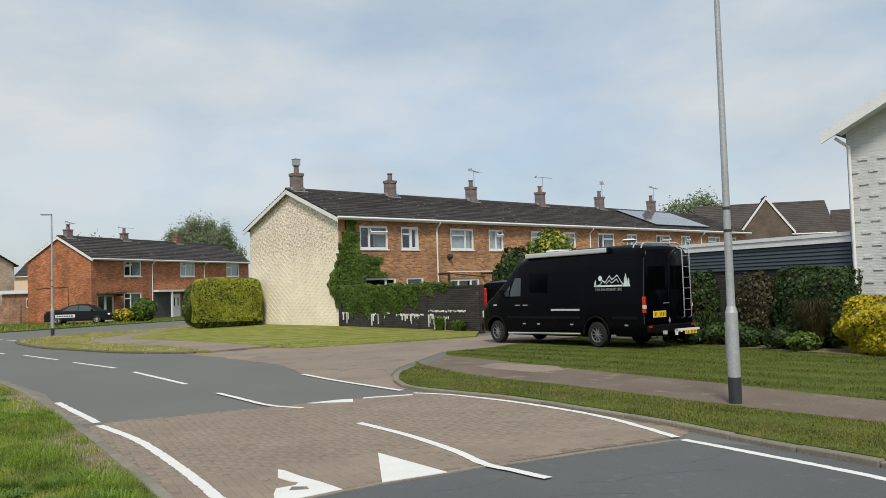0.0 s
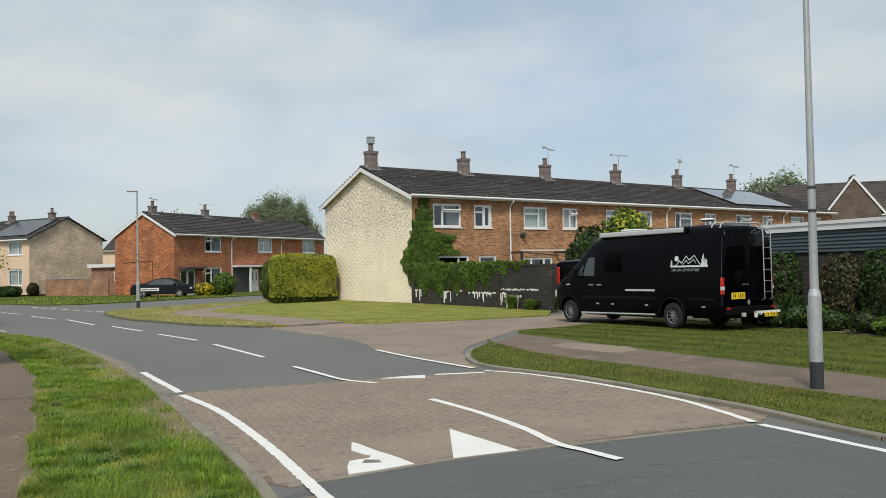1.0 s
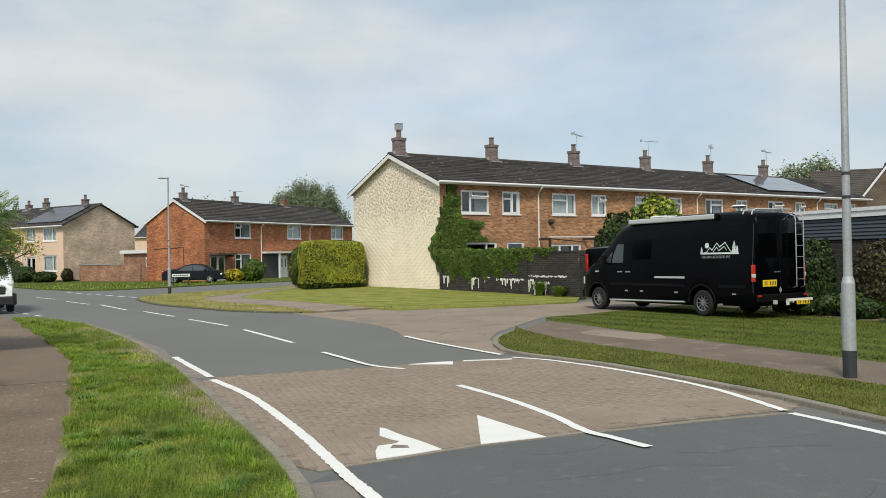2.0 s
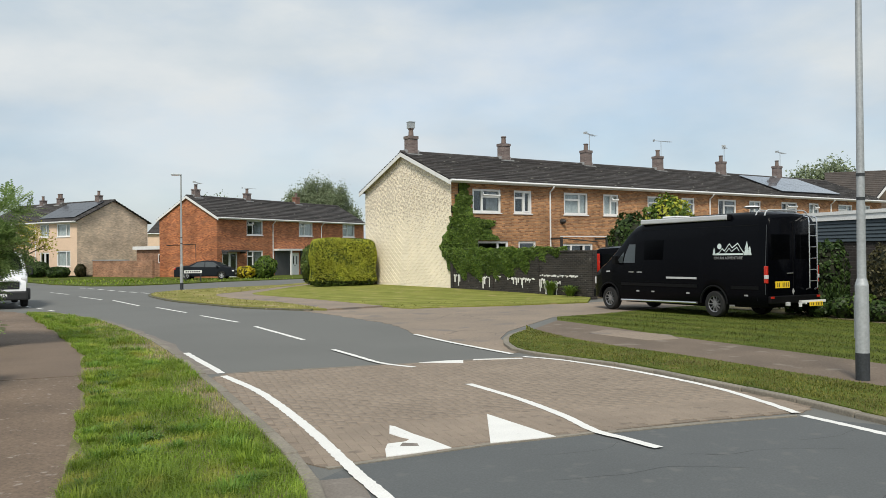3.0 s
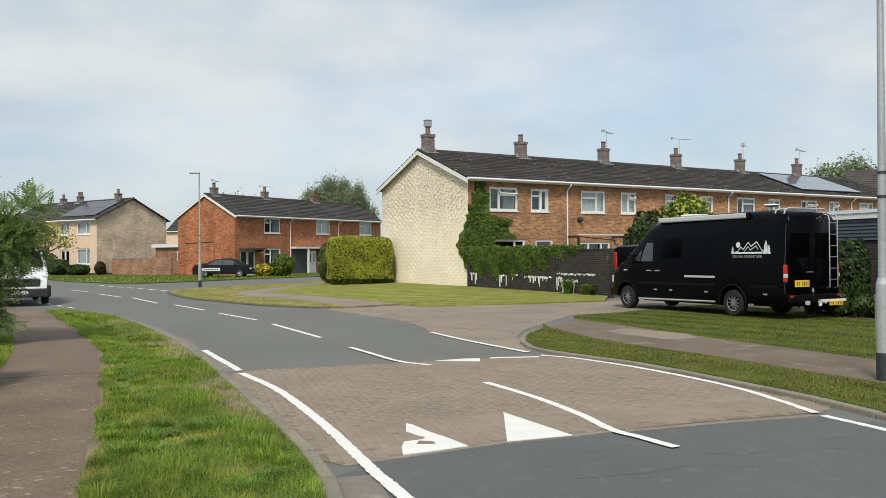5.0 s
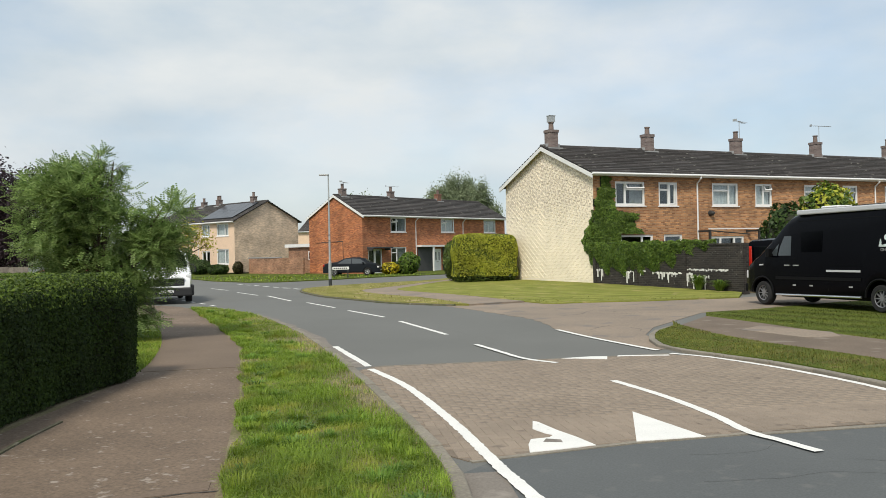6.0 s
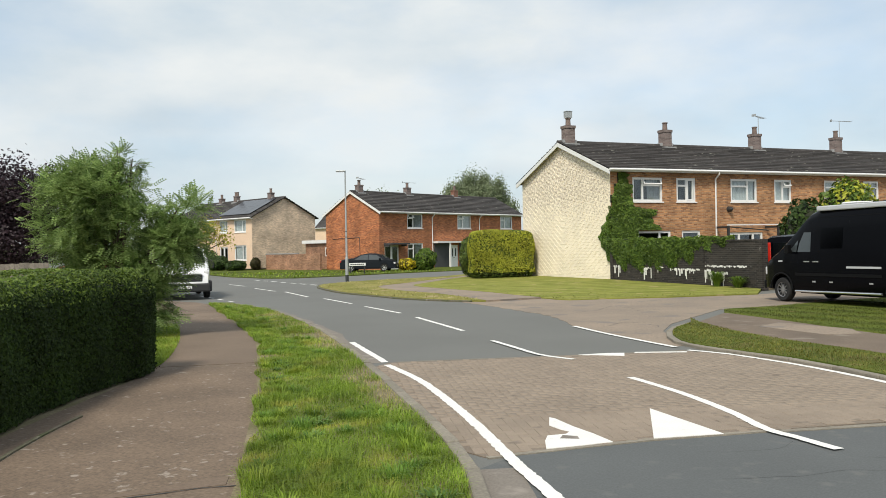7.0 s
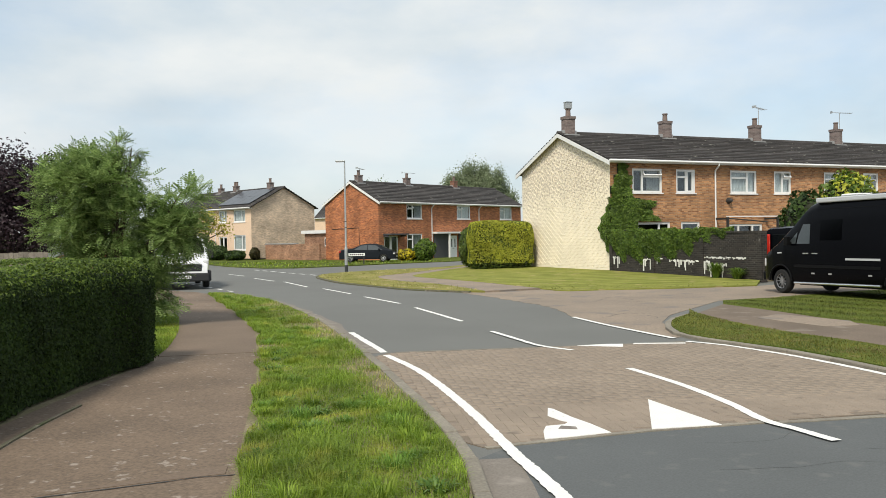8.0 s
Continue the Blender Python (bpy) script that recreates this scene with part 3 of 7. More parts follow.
# ---------------------------------------------------------------- ground, roads, verges
LEFT_KERB = [(9.0, -30.0), (4.6, -14.0), (2.1, -5.0), (0.6, 0.0), (-0.15, 3.0), (-0.62, 5.2), (-0.84, 6.24), (-1.03, 6.97), (-1.27, 7.6), (-1.84, 8.95), (-2.89, 11.35), (-3.99, 13.75),
             (-5.23, 16.4), (-6.75, 19.3), (-9.2, 23.4), (-11.6, 26.5), (-13.6, 28.6)]
RIGHT_KERB = [(13.5, -30.0), (10.4, -14.0), (8.6, -5.0), (7.2, 0.0), (6.35, 4.0), (5.35, 7.4), (4.75, 8.87), (4.46, 9.96), (3.93, 11.28), (2.95, 13.55), (1.95, 14.85), (1.50, 15.6),
              (1.32, 16.6), (1.36, 17.7), (1.55, 18.7), (1.95, 19.7)]
Z_V = 0.07      # verge and footpath level above the carriageway
LEFT_KERB, RIGHT_KERB = [(0.955 * x, 0.955 * y) for x, y in LEFT_KERB], [(0.96 * x, 0.96 * y) for x, y in RIGHT_KERB]
left_line, right_line = smooth_line(LEFT_KERB, 0.45), smooth_line(RIGHT_KERB, 0.45)

tagged(part("ground", slab([(-900, -500), (900, -500), (900, 2500), (-900, 2500)], -0.6, -0.06), M["field"]), "grass land reaching away to the horizon", "ground", kind="structure")
tagged(part("road", slab([(-130, -60), (60, -60), (60, 30), (14, 60), (-2, 66), (-20, 130), (-130, 190)], -0.2, 0.0), M["asphalt"]),
       "dark grey asphalt road with painted markings", "road", kind="structure")

tagged(part("road_patch", slab([(14.0, -30.0), (9.0, -30.0)] + [p for p in left_line if p[1] < 7.0] + [(-0.72, 7.16), (0.48, 7.80), (1.55, 8.25), (2.74, 8.68), (3.95, 9.0)] + [p for p in right_line[::-1] if p[1] < 9.0], -0.05, 0.003), M["asphalt_new"]), "newer dark bluish-grey asphalt with fine cracks", "road", kind="structure")

rng_s = random.Random(31)
WORN_EDGE = [(x + rng_s.uniform(-0.06, 0.06), y + rng_s.uniform(-0.08, 0.08)) for x, y in smooth_line([(-4.3, 26.9), (-3.12, 24.96), (-2.11, 23.15), (-1.23, 21.41), (-0.62, 19.3)], 0.35)]
SIDE = WORN_EDGE + [(-0.50, 18.55), (0.17, 17.06), (0.8, 15.8), (1.25, 14.9), (1.5, 15.2), (1.3, 17.6), (1.6, 19.2), (2.5, 21.5), (3.2, 23.3), (4.7, 24.2), (6.2, 25.6), (10.0, 29.0), (22.0, 37.0),
        (19.5, 42.0), (8.0, 34.0), (6.6, 31.0), (5.33, 29.8), (3.43, 29.0), (2.21, 28.4), (0.29, 27.95), (-1.0, 27.6), (-2.2, 29.3), (-3.4, 30.0)]
tagged(part("side_road", slab(SIDE, -0.05, 0.008), M["side_road"]), "worn pinkish-brown side road surface with patched joints", "road", kind="structure")

# left verge with long grass, and the footpath beside the hedge
PATH_R = [(3.8, -14.0), (0.4, -4.0), (-1.0, 0.0), (-1.9, 3.0), (-2.70, 5.78), (-3.31, 7.40), (-4.28, 9.94), (-5.18, 12.1), (-6.0, 14.0), (-6.85, 15.88), (-8.0, 17.9), (-9.35, 20.3), (-11.6, 24.0), (-13.1, 26.6), (-14.2, 28.0)]
PATH_L = [(0.2, -14.0), (-2.7, -4.0), (-4.2, 1.0), (-5.0, 4.5), (-5.87, 7.33), (-6.7, 11.5), (-7.7, 14.2), (-9.4, 17.6), (-12.0, 22.0), (-15.2, 27.0), (-17.5, 30.0)]
PATH_R, PATH_L = [(0.961 * x, 0.961 * y) for x, y in PATH_R], [(0.961 * x, 0.961 * y) for x, y in PATH_L]
path_r, path_l = smooth_line(PATH_R, 0.5), smooth_line(PATH_L, 0.5)
kerb_in = [p for p in offset(left_line, 0.13)]
V_LEFT = [p for p in kerb_in if -14 < p[1] < 26.8] + [p for p in path_r[::-1] if -14 < p[1] < 26.2]
tagged(part("verge_1", slab(V_LEFT, -0.05, Z_V), M["soil"]), "grass verge between kerb and footpath", "verge", kind="structure")
tagged(part("pavement_1", slab([p for p in path_l] + [p for p in path_r[::-1]], -0.05, Z_V - 0.004), M["path"]), "brown speckled tarmac footpath beside the hedge", "footpath", kind="structure")
GARDEN_L = [p for p in path_l[::-1]] + [(-8, -14), (-60, -14), (-60, 60), (-34, 60), (-22, 34)]
tagged(part("garden_ground", slab(GARDEN_L, -0.05, Z_V - 0.01), M["soil"]), "garden ground behind the hedge", "ground", kind="structure")

# right verge, footpath and lawn
R_PATH_N = [(9.6, -14.0), (9.9, -4.0), (9.3, 2.0), (8.2, 6.0), (6.85, 9.43), (5.98, 11.2), (5.06, 13.2), (4.25, 15.0), (3.45, 16.4), (2.72, 18.3), (2.3, 20.2)]
R_PATH_F = [(11.3, -14.0), (11.6, -4.0), (11.0, 3.0), (9.8, 7.0), (8.0, 10.9), (6.95, 13.5), (5.9, 15.95), (5.05, 17.8), (4.1, 20.3), (3.2, 22.4)]
R_PATH_N, R_PATH_F = [(0.945 * x, 0.945 * y) for x, y in R_PATH_N], [(0.96 * x, 0.96 * y) for x, y in R_PATH_F]
rpn, rpf = smooth_line(R_PATH_N, 0.5), smooth_line(R_PATH_F, 0.5)
rk_in = offset(right_line, -0.13)
V_RIGHT = [p for p in rk_in if p[1] > -14] + [(2.1, 20.0)] + [p for p in rpn[::-1]]
tagged(part("verge_2", slab(V_RIGHT, -0.05, Z_V), M["lawn"]), "mown grass verge along the kerb", "verge", kind="structure")
tagged(part("pavement_2", slab([p for p in rpn] + [p for p in rpf[::-1]], -0.05, Z_V - 0.006), M["path_far"]), "brown tarmac footpath across the grass", "footpath", kind="structure")
tagged(part("path_patch", slab([(3.23, 17.92), (3.79, 18.81), (4.34, 18.08), (4.85, 17.39), (4.78, 16.52), (4.09, 16.36)], 0.0, Z_V), M["side_road"]), "pale sandy repair in the tarmac footpath", "footpath", kind="structure")
LAWN_R = [p for p in rpf] + [(3.3, 23.2), (4.7, 24.1), (6.2, 25.5), (7.6, 26.8), (8.6, 27.4), (11.4, 25.0), (14.5, 18.0), (40.0, 12.0), (40.0, -14.0)]
tagged(part("lawn_2", slab(LAWN_R, -0.05, 0.03), M["lawn"]), "striped mown lawn under the parked campervan", "lawn", kind="structure")

# lawn in front of the cream gable, with its corner verge and path
C_KERB = [(-13.5, 43.2), (-13.9, 40.8), (-13.4, 38.6), (-12.5, 36.6), (-10.7, 33.4), (-9.3, 31.6), (-7.75, 29.8), (-6.87, 28.7), (-5.9, 28.0), (-4.7, 27.2), (-3.75, 26.85)]
c_line = smooth_line(C_KERB, 0.6)
P_N = [(-7.6, 54.0), (-8.1, 50.0), (-8.82, 45.7), (-9.55, 40.9), (-10.1, 38.2), (-9.35, 35.85), (-7.6, 33.1), (-6.1, 31.4), (-4.35, 28.4), (-3.6, 27.0)]
P_F = [(-6.6, 54.0), (-7.3, 50.9), (-7.97, 46.5), (-8.4, 41.5), (-8.60, 38.6), (-7.9, 36.9), (-6.86, 35.5), (-5.33, 33.5), (-3.97, 31.6), (-2.69, 29.5), (-1.9, 28.4)]
pn, pf = smooth_line(P_N, 0.8), smooth_line(P_F, 0.8)
tagged(part("verge_3", slab([p for p in offset(c_line, 0.13)] + [p for p in pn[::-1]] + [(-8.2, 54.5), (-9.5, 49.3), (-10.8, 47.7), (-12.2, 45.5)], -0.05, Z_V), M["lawn_dry"]), "dry yellowish grass verge at the road corner", "verge", kind="structure")
tagged(part("pavement_3", slab(pn + pf[::-1], -0.05, Z_V - 0.006), M["side_road"]), "narrow pinkish footpath curving across the grass", "footpath", kind="structure")
LAWN_T = [(-1.84, 28.5), (-1.3, 27.7), (-0.9, 27.42), (0.29, 27.9), (2.21, 28.35), (3.43, 28.9), (5.33, 29.7), (6.0, 32.6), (1.0, 40.6), (-5.0, 50.0), (-6.5, 54.0)]
H_T = [0.05, 0.04, 0.04, 0.05, 0.05, 0.05, 0.05, 0.10, 0.17, 0.17, 0.1]
tagged(part("lawn_1", slab(LAWN_T + pf[1:-1], -0.05, H_T + [0.07] * len(pf[1:-1])), M["lawn_pale"]), "mown lawn in front of the cream gable wall", "lawn", kind="structure")
tagged(part("terrace_ground", slab([(6.0, 32.6), (1.2, 40.2), (-5.2, 50.5), (24, 72), (48, 64), (22.0, 42.0)], -0.05, 0.13), M["soil"]), "garden ground round the terrace", "ground", kind="structure")

# far verge before the tan and red houses
FAR_V = [(-60, 88), (-31.0, 62.3), (-25.5, 55.2), (-21.5, 51.6), (-19.3, 51.4), (-16.9, 54.2), (-14.6, 58.5), (-11.0, 63.0), (-5.0, 72.0), (8.0, 100), (-70, 130)]
tagged(part("verge_4", slab(FAR_V, -0.05, [0.1, 0.06, 0.06, 0.06, 0.06, 0.06, 0.06, 0.05, 0.05, 0.05, 0.3]), M["lawn"]), "rough grass before the far houses", "verge", kind="structure")


def kerb_run(name, line, label, height, stone="kerb"):
    """Concrete kerb stones end to end along a line, each 0.9 m long."""
    base = new(name)
    tagged(base, label, "kerb", kind="structure")
    bm = bmesh.new()
    box(bm, -0.445, 0.445, 0.0, 0.125, -0.12, height, bevel=0.016)
    me = mesh_of(bm, "kerb_stone", M[stone])
    pts = [Vector(p) for p in line]
    at, i, rng = 0.0, 0, random.Random(5)
    dist = [0.0]
    for a, b in zip(pts, pts[1:]):
        dist.append(dist[-1] + (b - a).length)

    def spot(d):
        k = max(0, min(len(pts) - 2, next((j - 1 for j, s in enumerate(dist) if s > d), len(pts) - 2)))
        return pts[k].lerp(pts[k + 1], (d - dist[k]) / max(dist[k + 1] - dist[k], 1e-6))

    while at + 0.9 < dist[-1]:
        a, b = spot(at), spot(at + 0.9)
        c, d = (a + b) / 2, b - a
        ob = new("kerb_stone", me)
        ob.parent = base
        ob.matrix_basis = pose(c.x, c.y, rng.uniform(-0.006, 0.006), rng.uniform(-0.8, 0.8), 0, math.degrees(math.atan2(d.y, d.x)) + rng.uniform(-0.5, 0.5))
        at += 0.905


kerb_run("kerb_1", [p for p in left_line if -13.0 < p[1] < 28], "worn concrete kerb with moss along the verge", 0.08)
kerb_run("kerb_2", [p for p in right_line[::-1] if p[1] > -13.0], "worn concrete kerb round the verge at the road mouth", 0.06)
kerb_run("kerb_3", c_line, "low mossy concrete kerb at the grassed corner", 0.055, "moss_kerb")

# ---------------------------------------------------------------- road markings
MARK, MARK_T = 0.006, 0.0185     # paint on asphalt, and on the brick table


def marking(bm, label, group=""):
    return tagged(part("road_marking", bm, M["paint"]), label, "road marking", group, kind="structure")


for a, b in (((-4.67, 21.25), (-2.87, 17.75)), ((-7.2, 25.3), (-5.4, 22.6)), ((-10.0, 29.6), (-8.06, 26.7)),
             ((-13.5, 34.7), (-11.0, 30.7)), ((-16.4, 38.2), (-14.2, 35.3)), ((-20.0, 43.1), (-18.0, 40.7)), ((-25.2, 49.0), (-22.6, 46.2))):
    marking(band(smooth_line([a, b], 0.14), 0.055, MARK, 0.008), "white painted centre line dash, slightly worn", "centre line dashes")
marking(band(smooth_line([(0.41, 11.44), (0.94, 10.31), (1.34, 9.21), (1.55, 8.38), (1.76, 8.02), (2.0, 7.6)], 0.06), 0.055, MARK_T, 0.005), "long white centre line over the brick ramp")
marking(band(smooth_line([(-0.53, 18.66), (0.17, 17.06), (0.8, 15.81), (1.30, 14.86)], 0.2), 0.055, 0.014), "white edge line across the side road mouth")
marking(band(smooth_line([(0.5, 3.4), (0.02, 5.0), (-0.38, 6.09), (-0.65, 6.75), (-0.95, 7.56), (-1.44, 8.84), (-2.33, 10.89), (-3.21, 12.45)], 0.045), 0.058, MARK_T, 0.008), "wide white edge line beside the kerb, paint cracked")
marking(band(smooth_line([(-3.33, 12.81), (-4.71, 15.56)], 0.09), 0.058, MARK, 0.009), "short white edge line beside the kerb")
marking(band(smooth_line([(1.46, 14.4), (2.04, 13.9), (2.74, 12.86), (3.3, 11.74), (3.66, 10.76), (3.84, 9.86), (3.93, 9.16)], 0.08), 0.052, MARK_T, 0.009), "white edge line along the verge kerb")
marking(band(smooth_line([(3.97, 9.07), (4.33, 8.17), (4.8, 6.9), (5.6, 4.3)], 0.08), 0.055, MARK, 0.008), "white edge line continuing along the kerb")
marking(slab([(-0.33, 13.74), (0.40, 13.63), (0.41, 14.0), (0.14, 13.97)], 0.004, MARK_T), "tapered white marking at the ramp's foot")
marking(slab([(0.57, 14.02), (1.42, 14.12), (1.42, 14.22), (0.6, 14.12)], 0.004, MARK_T), "thin white marking at the ramp's foot")
marking(slab([(0.53, 9.28), (0.48, 7.86), (1.13, 8.11)], 0.004, MARK_T), "white painted ramp triangle on brick paving")
marking(slab([(-0.52, 8.71), (-0.46, 8.66), (-0.26, 8.29), (-0.06, 7.99), (0.11, 7.68), (-0.2, 7.5), (-0.47, 7.36), (-0.5, 7.66), (-0.49, 7.87), (-0.32, 7.96), (-0.29, 8.06), (-0.37, 8.13), (-0.5, 8.32)], 0.004, MARK_T), "broken white ramp arrow with missing paint")
tagged(part("paint_gap", slab([(-0.35, 7.9), (-0.21, 7.87), (-0.19, 7.76), (-0.37, 7.76)], 0.01, MARK_T + 0.001), M["asphalt_worn"]), "small bare patch worn through the white arrow", "paving", kind="structure")
for i in range(6):
    a = Vector((-12.9 - 0.95 * i, 28.1 + 1.15 * i))
    marking(band([a, a + Vector((-0.42, 0.5))], 0.05, MARK), "short white give-way dash by the kerb", "kerbside dashes")
for i in range(7):
    a = Vector((-14.2 - 1.05 * i, 41.0 + 1.25 * i))
    marking(band([a, a + Vector((-0.6, 0.72))], 0.09, MARK), "worn white give-way dash at the far junction", "junction dashes")

# concrete edging and weeds where the footpath meets the hedge
tagged(part("path_edging", slab(offset([p for p in path_l if 3.0 < p[1] < 8.3], -0.40) + offset([p for p in path_l if 3.0 < p[1] < 8.3], -0.36)[::-1], 0.0, Z_V + 0.012), M["moss_kerb"]), "thin mossy concrete edging beside the hedge", "edging", kind="structure")
# tree shadow across the footpath, painted as a darker slab
tagged(part("path_patch", slab([p for p in path_l if 11.4 < p[1] < 16.5] + [p for p in path_r[::-1] if 12.2 < p[1] < 17.3], 0.0, Z_V + 0.001), M["path_dark"]), "slightly darker band across the footpath, a tree's shadow painted on", "footpath", kind="structure")

tagged(part("path_crack", band(smooth_line([(-3.9, 5.0), (-3.26, 5.43), (-3.07, 5.56), (-2.91, 5.68), (-2.66, 5.78)], 0.05), 0.008, Z_V + 0.001, 0.004), M["crack"]), "thin crack across the tarmac footpath", "crack", "cracks in the footpath", kind="structure")
tagged(part("path_patch", slab([(-3.85, 5.1), (-3.26, 5.49), (-3.05, 5.62), (-2.75, 5.80), (-2.82, 6.0), (-2.98, 5.93), (-3.25, 5.62)], 0.0, Z_V + 0.0005), M["path_dark"]), "darker tarmac repair beside a crack", "footpath", kind="structure")
marking(band(smooth_line([(-2.0, 15.78), (-1.45, 14.7), (-0.95, 13.74), (-0.39, 13.2)], 0.1), 0.05, MARK_T, 0.008), "white centre line dash bending over the ramp's foot", "centre line dashes")
tagged(part("ramp_edging", slab([(1.60, 8.33), (2.74, 8.75), (3.9, 9.08), (3.88, 9.02), (2.77, 8.67), (1.63, 8.25)], -0.02, 0.012), M["kerb"]), "pale concrete edging at the foot of the brick ramp", "edging", kind="structure")
for line in ([(1.43, 14.40), (0.36, 14.0), (-1.43, 13.38), (-3.15, 12.80)], [(-0.95, 7.03), (-0.69, 7.19), (0.44, 7.84), (1.60, 8.33)]):
    tagged(part("ramp_edging", slab(offset(line, 0.035) + offset(line, -0.035)[::-1], -0.02, 0.0125), M["kerb"]), "pale concrete edging along the brick ramp", "edging", kind="structure")
rng_g = random.Random(44)
sandy = [p for p in left_line if 12.6 < p[1] < 25.5]
tagged(part("gutter_dirt", slab([(x - 0.02 + rng_g.uniform(-0.07, 0.07), y) for x, y in offset(sandy, -0.26)] + sandy[::-1], -0.02, 0.0035), M["asphalt_worn"]), "sandy dirt gathered in the gutter beside the kerb", "road", kind="structure")
tagged(part("gutter_strip", slab([p for p in offset(left_line, -0.34) if 3.4 < p[1] < 6.9] + [p for p in left_line[::-1] if 3.4 < p[1] < 6.9], -0.02, 0.004), M["asphalt_worn"]), "worn sandy road edge beside the kerb", "road", kind="structure")

rngc = random.Random(21)
for k, (x, y, a, n) in enumerate(((0.9, 6.6, 20, 16), (2.2, 7.4, 12, 14), (1.6, 5.6, 25, 18), (3.4, 7.9, 30, 10), (-1.6, 16.5, 115, 22), (0.9, 7.45, 15, 9), (0.1, 18.6, 20, 11), (0.3, 19.2, 25, 8), (1.25, 18.4, 100, 7), (-0.6, 22.5, 30, 22), (-1.2, 24.2, 20, 26), (1.0, 23.0, 15, 14))):
    line, ang = [(x, y)], math.radians(a)
    for _ in range(n):
        ang += rngc.uniform(-0.35, 0.35)
        line.append((line[-1][0] + 0.11 * math.cos(ang), line[-1][1] + 0.11 * math.sin(ang)))
    tagged(part("road_crack", band(line, 0.0022 if y < 17 else 0.008, 0.0042 if y < 17 else 0.0095, 0.001 if y < 17 else 0.005), M["crack"]), "thin dark crack in the asphalt", "crack", "cracks in the road", kind="structure")


# ---------------------------------------------------------------- houses
FR = 0.105      # width of a window frame's members


def window(parent, x, z, w, h, layout, depth=0.09, curtain="", open_vent=False):
    """A white framed window set in the opening at x, z of a front wall (outer face y = 0). layout: widths of the lights, each 'p' plain or 'v' with a top vent."""
    fr = boxes((x, x + w, depth - 0.05, depth + 0.03, z, z + FR), (x, x + w, depth - 0.05, depth + 0.03, z + h - FR, z + h),
               (x, x + FR, depth - 0.05, depth + 0.03, z + FR, z + h - FR), (x + w - FR, x + w, depth - 0.05, depth + 0.03, z + FR, z + h - FR))
    win = part("window", fr, M["white"], parent)
    part("sill", boxes((x - 0.05, x + w + 0.05, -0.05, depth - 0.052, z - 0.06, z - 0.003), bevel=0.008), M["white"], win)
    at = x + FR
    total = sum(a for a, _ in layout)
    for i, (share, kind) in enumerate(layout):
        span = (w - 2 * FR) * share / total
        a, b = at, at + span
        if i:
            part("mullion", boxes((a - 0.048, a + 0.048, depth - 0.052, depth + 0.028, z + FR, z + h - FR)), M["white"], win)
        part("pane", boxes((a, b, depth - 0.012, depth - 0.004, z + 0.06, z + h - 0.06)), M["glass"], win)
        if kind == "v":
            zz = z + h * 0.68
            part("transom", boxes((a + 0.034, b - 0.034, depth - 0.053, depth + 0.027, zz - 0.045, zz + 0.045)), M["white"], win)
            if open_vent:
                bm = bmesh.new()
                t = 0.05
                hh = z + h - 0.06 - zz
                for r in ((a, b, 0, 0.045, -t, 0), (a, b, 0, 0.045, -hh, -hh + t), (a, a + t, 0, 0.045, -hh + t, -t), (b - t, b, 0, 0.045, -hh + t, -t)):
                    box(bm, *r)
                bmesh.ops.transform(bm, matrix=Matrix.Translation((0, depth - 0.06, z + h - 0.05)) @ Matrix.Rotation(radians(-32), 4, "X"), verts=bm.verts)
                part("vent", bm, M["white"], win)
        elif kind == "c":
            part("sash", boxes((a + 0.03, a + 0.09, depth - 0.065, depth + 0.02, z + 0.06, z + h - 0.06), (b - 0.09, b - 0.03, depth - 0.065, depth + 0.02, z + 0.06, z + h - 0.06),
                               (a + 0.09, b - 0.09, depth - 0.065, depth + 0.02, z + 0.06, z + 0.13), (a + 0.09, b - 0.09, depth - 0.065, depth + 0.02, z + h - 0.13, z + h - 0.06)), M["white"], win)
        at = b
    if curtain:
        bm = bmesh.new()
        n = 24
        lo = 0.0 if curtain == "curtain" else 0.55
        a = [bm.verts.new((x + 0.05 + (w - 0.1) * (lo + (1 - lo) * i / n), depth + 0.10 + 0.02 * math.sin(i * 1.9), z + 0.03)) for i in range(n + 1)]
        b = [bm.verts.new((x + 0.05 + (w - 0.1) * (lo + (1 - lo) * i / n), depth + 0.10 + 0.02 * math.sin(i * 1.9 + 0.4), z + h * 0.97)) for i in range(n + 1)]
        for i in range(n):
            bm.faces.new((a[i], a[i + 1], b[i + 1], b[i]))
        part("curtain", bm, M[curtain], win)
    return win


